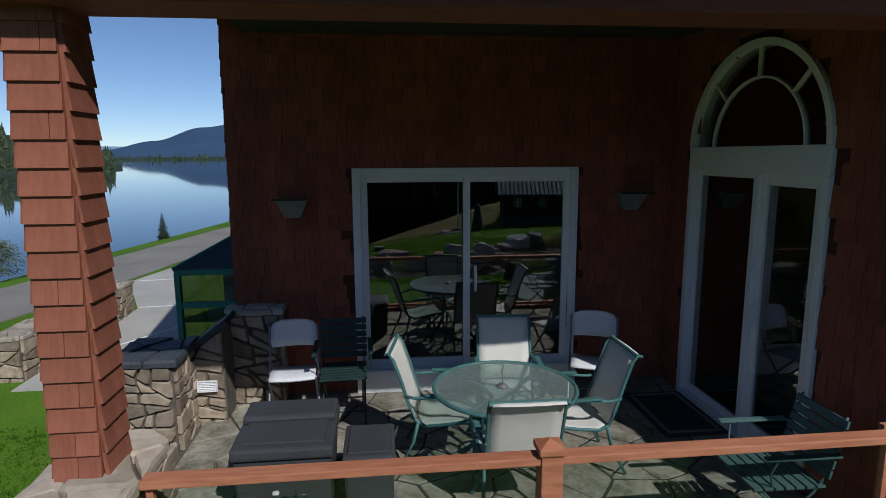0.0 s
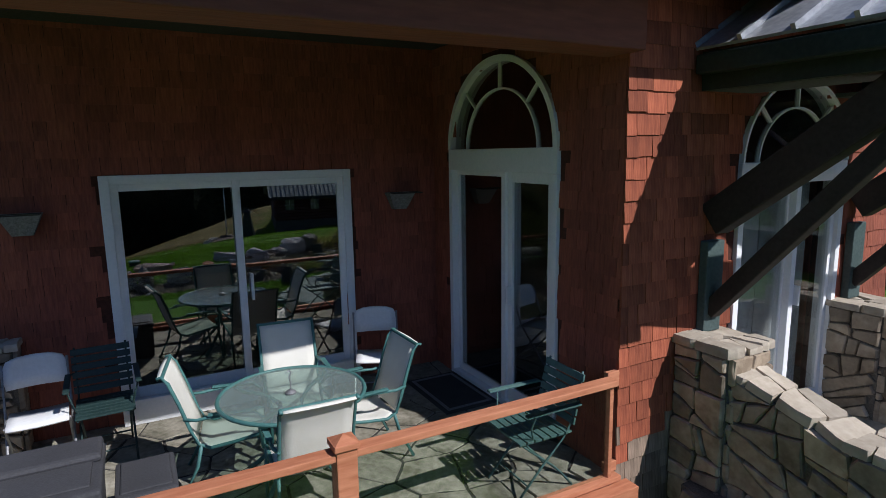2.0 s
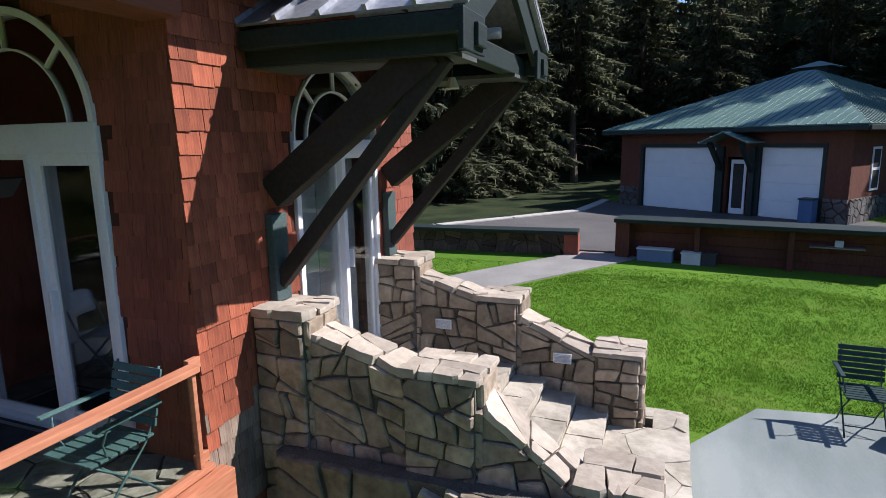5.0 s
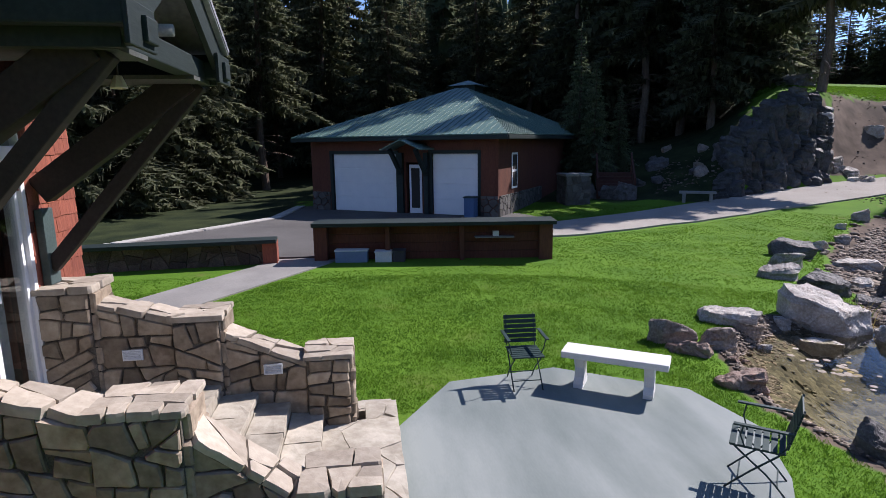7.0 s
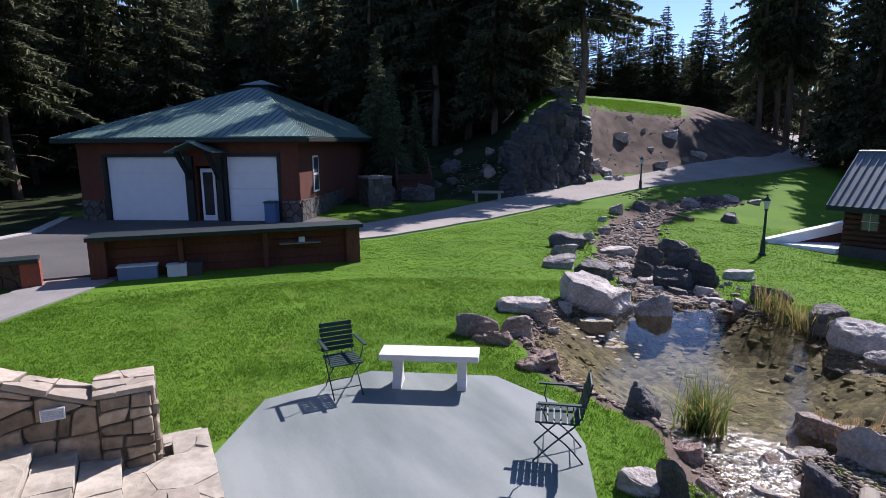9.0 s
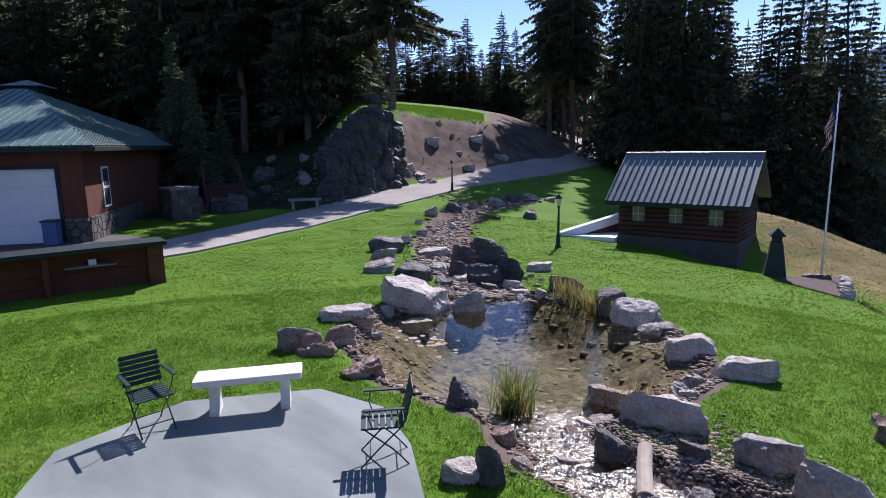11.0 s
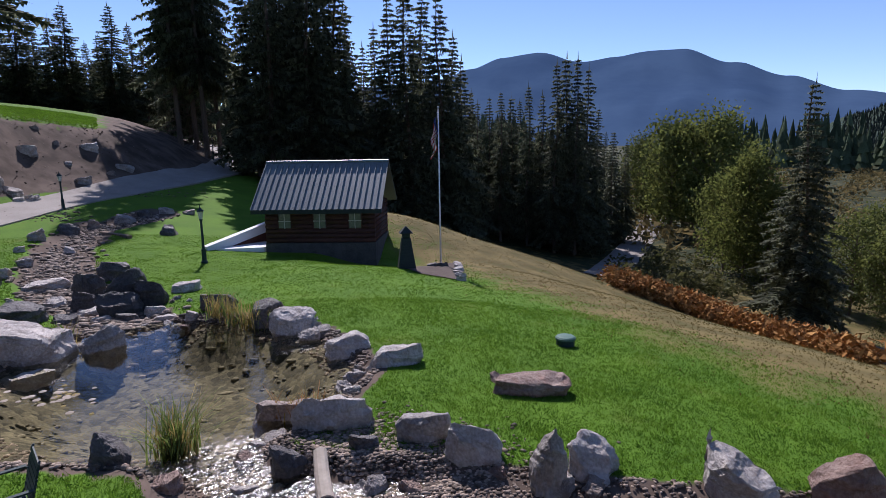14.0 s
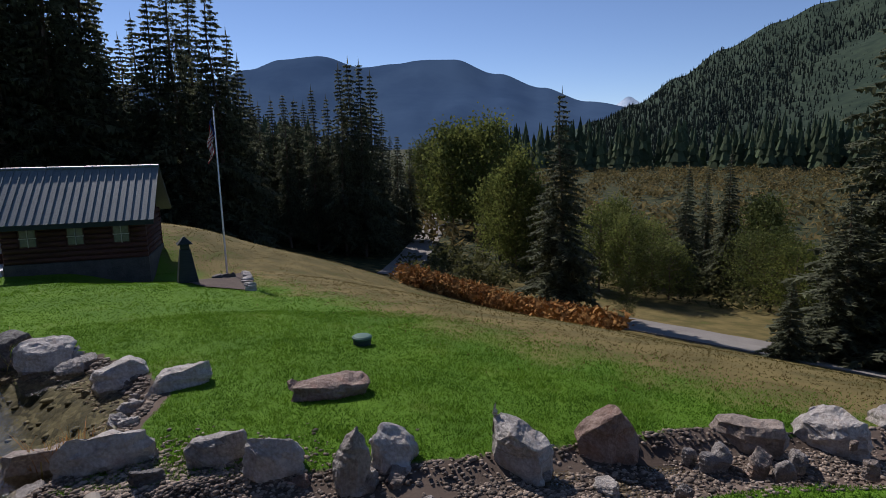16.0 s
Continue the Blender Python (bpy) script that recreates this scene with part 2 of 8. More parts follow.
def seam_roof(parent, name, mat, p, u, v, rib=0.3, h=0.03, t=0.04, label="", wide=0.028):
    """A metal sheet from corner p along u (eave) and v (slope), with its raised seams as pieces."""
    p, u, v = Vector(p), Vector(u), Vector(v)
    nrm = u.cross(v).normalized()
    if nrm.z < 0:
        nrm = -nrm
    q = [p, p + u, p + u + v, p + v]
    bm = bmnew()
    lo = [bm.verts.new(c) for c in q]
    hi = [bm.verts.new(c + nrm * t) for c in q]
    bm.faces.new(lo)
    bm.faces.new(hi)
    for k in range(4):
        bm.faces.new((lo[k], lo[(k + 1) % 4], hi[(k + 1) % 4], hi[k]))
    bmesh.ops.recalc_face_normals(bm, faces=bm.faces[:])
    sheet_ = part(name, bm, mat, parent, label)
    n = max(1, round(u.length / rib))
    for i in range(n + 1):
        a = p + u * ((i + (0.02 if i == 0 else -0.02 if i == n else 0)) / n) + nrm * (t + h / 2 - 0.003)
        part("seam", beam(bmnew(), a, a + v, wide, h, nrm), mat, sheet_)
    return sheet_


M_shingle = material("cedar shingle", (0.20, 0.052, 0.028), (0.36, 0.105, 0.052), 3.0, 0.75, 0.5, 60, obj=0.35, stretch=(1, 1, 0.12))
M_shingle_j = material("cedar shingle cladding", (0.185, 0.054, 0.036), (0.32, 0.098, 0.057), 3.0, 0.75, 0.5, 60, island=0.16, stretch=(1, 1, 0.12))
M_sheath = material("dark sheathing", (0.05, 0.02, 0.012), (0.09, 0.03, 0.02), 5, 0.9, 0.2)
M_beam = material("stained beam", (0.16, 0.05, 0.03), (0.24, 0.08, 0.045), 2.0, 0.6, 0.3, 30, stretch=(0.15, 1, 1))
M_rail = material("cedar rail", (0.36, 0.13, 0.065), (0.52, 0.22, 0.12), 2.5, 0.6, 0.3, 35, stretch=(0.15, 1, 1))
M_white = material("white vinyl", (0.74, 0.75, 0.76), (0.82, 0.82, 0.82), 3, 0.45, 0.05)
M_green = material("dark green timber", (0.012, 0.020, 0.019), (0.022, 0.034, 0.031), 2.0, 0.55, 0.25, 30, stretch=(0.2, 1, 1))
# roof green made paler, with the sky's sheen put into the base colour
M_greenroof = material("green metal roof", (0.075, 0.142, 0.118), (0.11, 0.188, 0.156), 1.2, 0.42, 0.04, 20, metal=0.0, spec=0.5)
M_greyroof = material("grey green metal roof", (0.115, 0.14, 0.145), (0.175, 0.205, 0.205), 1.0, 0.42, 0.04, 20, spec=0.5, metal=0.3)
M_silver = material("bare roof metal", (0.22, 0.23, 0.25), (0.36, 0.37, 0.40), 2.0, 0.4, 0.08, 20, metal=0.35)
M_stone = material("field stone", (0.19, 0.145, 0.10), (0.38, 0.31, 0.23), 4.0, 0.85, 0.7, 16, obj=0.42, patch=0.65)
M_cap = material("pale tan cap stone", (0.30, 0.25, 0.19), (0.46, 0.40, 0.32), 3.0, 0.85, 0.9, 16, obj=0.25, patch=0.6)
M_flag = material("flagstone", (0.13, 0.12, 0.085), (0.36, 0.33, 0.265), 5.0, 0.75, 0.6, 24, obj=0.16, patch=0.6)
M_mortar = material("mortar", (0.08, 0.07, 0.055), (0.155, 0.136, 0.11), 8, 0.95, 0.6, 80)
M_dkstone = material("dark stone", (0.07, 0.065, 0.06), (0.15, 0.14, 0.125), 3, 0.85, 0.8, 30, obj=0.3)
M_patio = material("grey green concrete", (0.145, 0.172, 0.160), (0.255, 0.28, 0.262), 0.9, 0.7, 0.2, 34, patch=0.9, stretch=(0.5, 1.7, 1))
M_concrete = material("concrete", (0.36, 0.34, 0.31), (0.48, 0.46, 0.42), 1.2, 0.85, 0.25, 50)
# concrete darkened in colour for the tree shade on path and bench
M_pathc = material("darkened path concrete", (0.19, 0.18, 0.165), (0.29, 0.275, 0.25), 1.2, 0.85, 0.25, 50)
M_lakeroad = material("grey gravel", (0.19, 0.175, 0.155), (0.28, 0.26, 0.23), 0.8, 0.95, 0.5, 60)
M_road = material("pale gravel road", (0.25, 0.228, 0.198), (0.36, 0.33, 0.29), 0.8, 0.95, 0.5, 60)
M_drive = material("asphalt drive", (0.075, 0.070, 0.066), (0.125, 0.118, 0.110), 0.7, 0.9, 0.4, 60)
M_slate = material("black slate coping", (0.035, 0.04, 0.048), (0.07, 0.075, 0.085), 4, 0.5, 0.5, 40)
M_glass = glass("window glass", (0.55, 0.6, 0.58), 0.0, 3.0)
M_glass_clear = glass("clear window glass", (0.86, 0.89, 0.88), 0.0, 1.9)
M_railglass = glass("rail glass", (0.86, 0.9, 0.88))
# near black, standing for the dimness of unlit rooms; also dark lamp metal
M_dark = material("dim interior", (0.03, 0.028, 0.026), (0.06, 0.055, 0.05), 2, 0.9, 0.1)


def land_material():
    m = material("turf", (0.056, 0.130, 0.008), (0.108, 0.212, 0.016), 0.7, 0.9, 0.5, 26, spec=0.15, patch=0.45)
    n, l = m.node_tree.nodes, m.node_tree.links
    bs = n["Principled BSDF"]
    green = bs.inputs["Base Color"].links[0].from_socket
    at = n.new("ShaderNodeAttribute")
    at.attribute_name = "cover"
    sp = n.new("ShaderNodeSeparateColor")
    l.new(at.outputs["Color"], sp.inputs[0])
    no = n.new("ShaderNodeTexNoise")
    no.inputs["Scale"].default_value, no.inputs["Detail"].default_value = 0.9, 8
    co = n.new("ShaderNodeTexCoord")
    l.new(co.outputs["Object"], no.inputs["Vector"])
    out = green
    # forest floor (Blue) is near black, the wood's shade partly in its colour
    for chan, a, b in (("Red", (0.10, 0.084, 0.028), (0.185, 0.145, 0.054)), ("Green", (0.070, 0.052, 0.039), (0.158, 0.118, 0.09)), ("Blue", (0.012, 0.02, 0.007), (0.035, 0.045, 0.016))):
        ramp = n.new("ShaderNodeValToRGB")
        ramp.color_ramp.elements[0].color, ramp.color_ramp.elements[1].color = (*a, 1), (*b, 1)
        ramp.color_ramp.elements[0].position, ramp.color_ramp.elements[1].position = 0.35, 0.65
        l.new(no.outputs[0], ramp.inputs[0])
        ad = n.new("ShaderNodeMath")
        ad.operation = "MULTIPLY_ADD"
        ad.inputs[1].default_value, ad.inputs[2].default_value = 1.6, -0.8
        l.new(no.outputs[0], ad.inputs[0])
        sm = n.new("ShaderNodeMath")
        l.new(sp.outputs[chan], sm.inputs[0])
        l.new(ad.outputs[0], sm.inputs[1])
        st = n.new("ShaderNodeMapRange")
        st.interpolation_type = "SMOOTHSTEP"
        st.inputs[1].default_value, st.inputs[2].default_value = (0.1, 0.9) if chan == "Red" else (0.35, 0.65)
        l.new(sm.outputs[0], st.inputs[0])
        mx = n.new("ShaderNodeMix")
        mx.data_type = "RGBA"
        l.new(st.outputs[0], mx.inputs[0])
        l.new(out, mx.inputs[6])
        l.new(ramp.outputs[0], mx.inputs[7])
        out = mx.outputs[2]
    l.new(out, bs.inputs["Base Color"])
    return m


M_land = land_material()

# ---- the land ----

def sstep(a, b, v):
    u = min(1.0, max(0.0, (v - a) / (b - a)))
    return u * u * (3 - 2 * u)


def soft(v, k=2.0):
    return 0.5 * (v + math.sqrt(v * v + k * k)) - 0.0


HILL_FOOT = ((118, 27.0), (124, 29.3), (130, 33.3), (135.3, 36.4), (140.8, 39.0), (144, 41.8), (148, 49.3), (152, 56.0))
HILL_RISE = ((118, 0.0), (122, 0.8), (125, 2.6), (127.5, 3.75), (130.5, 3.85), (135, 3.6), (138, 3.3), (141, 2.85), (144, 1.9), (147, 0.6), (150, 0.0))


def along(pts, v):
    """The value of a broken line at v."""
    if v <= pts[0][0]:
        return pts[0][1]
    for (a, p), (b, q) in zip(pts, pts[1:]):
        if v <= b:
            return p + (q - p) * (v - a) / (b - a)
    return pts[-1][1]


def hill(x, y):
    """The bare-faced hill with a grassy top: its height, how far up its face a place lies, and its azimuth."""
    r, p = math.hypot(x, y), math.degrees(math.atan2(x, y)) % 360
    if not (24 < r < 100 and 116 < p < 152):
        return 0.0, 0.0, p
    foot = along(HILL_FOOT, p)
    face = sstep(foot, foot + 3.2 + 6.3 * sstep(129.8, 132.5, p), r)
    top = along(HILL_RISE, p)
    z = (top * face + 0.012 * top * max(0.0, min(r, 60) - foot - 6.5)) * sstep(98, 62, r)
    return z + 0.16 * noise.noise((x * 0.5, y * 0.5, 3)) * face * (1 - face) * 4, face, p


def level(x, y):
    """Height of the land, before the pond is cut into it."""
    z = -0.95
    q = -0.77 * x - 0.63 * y
    south = -y
    d1 = 0.13 * soft(q - 6.0, 2.0) * sstep(1.0, -6.0, y)
    d2 = 0.06 * soft(south - 9, 3.0) * sstep(26, 8, x) * (1 - 0.5 * sstep(11, 5, x))
    drop = min(d1 + d2, 30)
    drop += 0.30 * soft(q - 13.0, 2.0) * sstep(-2.0, -9.0, y)
    cap = 8.5
    drop = cap * math.tanh(drop / cap) if drop > 0 else 0
    z -= drop
    # rise towards the wooded hill
    p = 0.766 * x - 0.643 * y
    z += 0.075 * soft(min(p, 130) - 24, 4.0) * sstep(-6, 10, x)
    z += hill(x, y)[0]
    # wooded bank beside the garage
    bx, by = x - 37.0, y + 20.5
    z += 1.6 * sstep(1.5, 0.5, math.hypot((bx * 0.875 - by * 0.485) / 8.5, (bx * 0.485 + by * 0.875) / 8.0))
    # meadow crest behind the flagpole
    r_, p_ = math.hypot(x, y), math.degrees(math.atan2(x, y)) % 360
    if 20 < r_ < 46 and 148 < p_ < 205:
        z += (1.0 * sstep(202, 176, p_) + 0.6 * sstep(172, 162, p_)) * sstep(150, 158, p_) * sstep(22.0, 28.5, r_) * sstep(45, 32, r_)
    z -= 0.42 * sstep(3.2, 0.8, math.hypot(x - 6.2, y + 20.4))
    # bank falling to the lake
    west = -(x + 9.1 - 0.18 * (min(y, 60) - 17))
    z -= 5.8 * sstep(0.0, 13.0, west) * sstep(5, 13, y)
    u = -0.33 * x + 0.945 * y
    if u > 45:
        z -= 6.0 * sstep(45, 70, u) * sstep(14, 4, x)
    return z


POND = [(4.11, -5.41), (6.0, -5.15), (7.68, -5.72), (8.73, -7.18), (8.62, -9.05), (7.79, -10.19), (6.0, -10.4), (4.42, -9.78), (3.06, -8.22), (3.16, -6.45)]
BROOK = [(4.6, -6.2), (3.4, -5.1), (2.2, -5.0), (1.0, -5.15), (-0.4, -5.0), (-2.2, -5.2), (-4.0, -5.45), (-6.0, -5.35), (-9.0, -5.5)]
RILL = [(7.9, -9.6), (10.2, -11.2), (12.2, -12.3), (14.2, -14.0), (17.0, -17.2), (19.2, -21.0), (19.3, -25.6)]
WATER = -1.17


def water_z(x):
    return WATER - 0.075 * max(0.0, -x - 1.0)


def near_line(pts, x, y):
    best = (1e9, 0.0)
    for i, (a, b) in enumerate(zip(pts, pts[1:])):
        dx, dy = b[0] - a[0], b[1] - a[1]
        s = min(1, max(0, ((x - a[0]) * dx + (y - a[1]) * dy) / (dx * dx + dy * dy)))
        d = math.hypot(x - a[0] - s * dx, y - a[1] - s * dy)
        if d < best[0]:
            best = (d, (i + s) / (len(pts) - 1))
    return best


def inside(pts, x, y):
    """Distance to an outline, negative within."""
    d = near_line(pts + pts[:1], x, y)[0]
    hit = False
    for a, b in zip(pts, pts[1:] + pts[:1]):
        if (a[1] > y) != (b[1] > y) and x < (b[0] - a[0]) * (y - a[1]) / (b[1] - a[1]) + a[0]:
            hit = not hit
    return -d if hit else d


def land(x, y):
    """Height of the land with the pond, the brook and the rill cut in."""
    z = level(x, y)
    if -9 < x < 21 and -27 < y < -2.5:
        z += 0.03 * noise.noise((x * 0.6, y * 0.6, 0))
        d = inside(POND, x, y)
        if d < 0.7:
            z += (WATER - 0.07 - z) * sstep(0.38, 0.0, d)
            z -= 0.55 * sstep(0.0, -1.4, d)
        d, s = near_line(BROOK, x, y)
        w = 0.75 + 0.12 * math.sin(x * 2.1)
        if d < w:
            z += (water_z(x) - 0.09 * sstep(1.2, 2.6, x) + 0.07 * noise.noise((x * 1.7, y * 1.7, 4)) - z) * sstep(w, w * 0.5, d) * (1 if s > 0.05 else 0)
        d, s = near_line(RILL, x, y)
        w = 1.35 - 0.3 * s
        if d < w:
            z -= 0.18 * sstep(w, w * 0.4, d)
    return z


def cover(x, y):
    """How much dry meadow, bare earth and forest floor lies at a place."""
    q = -0.77 * x - 0.63 * y
    dry = sstep(6.8, 11.5, q - 0.05 * x) * sstep(0, -6, y)
    dry = max(dry, sstep(27, 31, -0.35 * x - 0.94 * y) * sstep(16, 8, x))
    _, face, hp = hill(x, y)
    knoll = sstep(0.0, 0.08, face) * sstep(124, 126, hp)
    earth = knoll * max(sstep(0.985, 0.93, face), sstep(137.0, 141.5, hp)) * sstep(150, 148, hp)
    for pts, w in ((BROOK, 0.85), (RILL, 1.15)):
        d, s = near_line(pts, x, y)
        earth = max(earth, sstep(w, w - 0.25, d))
    d = inside(POND, x, y)
    earth = max(earth, sstep(0.62, 0.42, d))
    r_, p_ = math.hypot(x, y), math.atan2(x, y)
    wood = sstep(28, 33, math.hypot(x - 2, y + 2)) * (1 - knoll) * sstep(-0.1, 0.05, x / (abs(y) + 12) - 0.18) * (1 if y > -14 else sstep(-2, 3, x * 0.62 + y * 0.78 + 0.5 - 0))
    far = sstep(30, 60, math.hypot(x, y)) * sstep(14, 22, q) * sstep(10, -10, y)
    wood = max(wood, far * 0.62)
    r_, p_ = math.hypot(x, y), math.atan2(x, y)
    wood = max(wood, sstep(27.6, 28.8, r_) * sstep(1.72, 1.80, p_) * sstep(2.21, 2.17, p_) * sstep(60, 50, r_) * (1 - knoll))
    # dark floor drawn in to the kerb, its colour also standing for tree shade
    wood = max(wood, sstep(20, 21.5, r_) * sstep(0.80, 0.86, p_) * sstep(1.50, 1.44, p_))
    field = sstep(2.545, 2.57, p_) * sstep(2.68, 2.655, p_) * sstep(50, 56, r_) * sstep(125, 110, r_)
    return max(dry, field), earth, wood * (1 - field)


def build_land():
    rings = [0.25 * i for i in range(1, 69)]
    while rings[-1] < 4600:
        rings.append(rings[-1] * (1.03 if rings[-1] < 60 else 1.055))
    n = 320
    verts, col = [(0, 0, -0.95)], [(0, 0, 0, 1)]
    for r in rings:
        for j in range(n):
            a = 2 * math.pi * j / n
            x, y = r * math.sin(a), r * math.cos(a)
            verts.append((x, y, land(x, y)))
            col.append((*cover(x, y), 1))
    faces = [(0, 1 + (j + 1) % n, 1 + j) for j in range(n)]
    for i in range(len(rings) - 1):
        o, p = 1 + i * n, 1 + (i + 1) * n
        faces += [(o + j, o + (j + 1) % n, p + (j + 1) % n, p + j) for j in range(n)]
    me = bpy.data.meshes.new("ground")
    me.from_pydata(verts, [], faces)
    at = me.color_attributes.new("cover", "FLOAT_COLOR", "POINT")
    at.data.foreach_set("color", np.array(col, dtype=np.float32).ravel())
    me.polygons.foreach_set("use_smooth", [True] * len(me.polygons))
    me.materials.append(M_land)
    ob = new("ground", me)
    bmv = me.polygons[0].normal.z
    if bmv < 0:
        me.flip_normals()
    return tagged(ob, "mown green lawn running into dry meadow and forest floor", "ground", kind="structure")


build_land()


def ribbon(name, pts, width, mat, label, category, lift=0.03, zf=land, steps=10, thick=0.1, cols=4):
    """A road or path laid on the land along a line; width may vary from start to end."""
    line = []
    for i in range(len(pts) - 1):
        p0, p1, p2, p3 = (Vector((*pts[max(0, min(len(pts) - 1, k))], 0)) for k in (i - 1, i, i + 1, i + 2))
        for s in range(steps):
            t = s / steps
            line.append(0.5 * ((2 * p1) + (p2 - p0) * t + (2 * p0 - 5 * p1 + 4 * p2 - p3) * t * t + (3 * p1 - p0 - 3 * p2 + p3) * t ** 3))
    line.append(Vector((*pts[-1], 0)))
    w0, w1 = width if isinstance(width, tuple) else (width, width)
    verts, faces = [], []
    c = cols + 1
    for i, p in enumerate(line):
        d = (line[min(i + 1, len(line) - 1)] - line[max(i - 1, 0)]).normalized()
        s = Vector((-d.y, d.x, 0))
        w = w0 + (w1 - w0) * i / (len(line) - 1)
        zc = zf(p.x, p.y)
        for k in range(c):
            o = (k / cols - 0.5) * w * (1 + 0.05 * noise.noise((p.x * 0.5, p.y * 0.5, k * 3.0)))
            e = p + s * o
            verts.append((e.x, e.y, max(zf(e.x, e.y), zc - 0.15) + lift))
    top = len(verts)
    verts += [(x, y, z - thick - lift) for x, y, z in verts]
    for i in range(len(line) - 1):
        for k in range(cols):
            a = i * c + k
            faces.append((a, a + 1, a + c + 1, a + c))
        for a, b in ((i * c, (i + 1) * c), (i * c + cols, (i + 1) * c + cols)):
            faces.append((a, b, b + top, a + top))
    ob = joined(name, verts, faces, mat, None, label, category, "structure")
    bm = bmnew()
    bm.from_mesh(ob.data)
    bmesh.ops.recalc_face_normals(bm, faces=bm.faces[:])
    bm.to_mesh(ob.data)
    bm.free()
    return ob


ribbon("road", [(19.5, 0.5), (19.1, -3.0), (19.4, -6.6), (20.6, -10.0), (22.4, -15.2), (23.5, -19.8), (24.5, -24.8), (24.7, -30.3), (24.9, -35.8), (26.6, -43.5), (31.0, -52.5), (38.0, -61.0), (48.0, -68.0)], (2.5, 3.4), M_road, "pale gravel drive curving up past the rocky hill", "road", 0.06)
ribbon("road_lake", [(-9.6, 7.0), (-8.9, 11.0), (-8.0, 15.0), (-7.4, 18.5), (-6.6, 22.5), (-5.4, 28.0), (-3.5, 36.0)], 2.5, M_lakeroad, "grey gravel drive running beside the lake", "road", 0.03)
apron = thing("apron", slab(bmnew(), [(-5.15, 8.2), (-5.2, 12.6), (-6.5, 15.4), (-5.9, 18.2), (-5.0, 21.5), (-1.5, 21.5), (-1.5, 8.2)], -1.3, -0.94), M_concrete, "jointed concrete apron beside the conservatory", "paving", kind="structure")
for p, q in (((-5.2, 12.7), (-2.0, 13.0)), ((-4.6, 10.0), (-2.7, 12.9)), ((-6.3, 15.5), (-2.0, 16.2)), ((-5.6, 18.6), (-2.0, 19.2))):
    part("joint", beam(bmnew(), (*p, -0.938), (*q, -0.938), 0.035, 0.008), M_white, apron, "pale sealed joint")
ribbon("road_valley", [(-12.6, -30.4), (-14.4, -27.7), (-16.4, -25.3), (-18.4, -22.7), (-21.5, -18.5), (-27.0, -12.0)], 3.6, M_lakeroad, "grey gravel lane at the foot of the meadow", "road", 0.07)
ribbon("road_valley", [(-3.6, -46.0), (-6.8, -60.0), (-11.4, -79.0), (-16.0, -100.0)], (3.0, 3.6), M_lakeroad, "grey gravel lane winding between the valley trees", "road", 0.08)
ribbon("path", [(6.4, 6.2), (9.0, 5.1), (11.5, 4.05), (13.3, 2.95), (15.5, 1.55), (17.5, 0.6)], (1.45, 1.6), M_pathc, "grey concrete garden path", "path", 0.03)
bm = slab(bmnew(), [(15.9, 1.2), (18.2, -4.2), (22.0, -7.2), (27.5, -5.6), (29.2, 2.7), (24.8, 3.3), (21.8, 5.5), (19.4, 7.4), (16.2, 7.0)], -1.1, -0.86)
thing("drive", bm, M_drive, "worn asphalt forecourt in front of the garage", "driveway", kind="structure")
for p, q in (((29.2, 2.95), (24.75, 3.55)), ((24.7, 3.6), (21.85, 5.7)), ((21.8, 5.75), (19.3, 7.7)), ((19.2, 7.75), (15.6, 9.6))):
    thing("kerb", beam(bmnew(), (*p, -0.9), (*q, -0.9), 0.42, 0.16, bevel=0.01), M_concrete, "pale concrete kerb along the forecourt", "kerb", kind="structure")
PATIO = [(5.71, -0.37), (6.79, -1.08), (7.02, -2.5), (6.1, -3.86), (5.1, -4.08), (4.2, -3.72), (3.3, -3.1), (2.6, -1.8), (3.2, -0.4)]
bm = slab(bmnew(), PATIO, -1.1, -0.8)
thing("patio", bm, M_patio, "grey-green painted concrete patio slab with clipped corners", "patio", kind="structure")


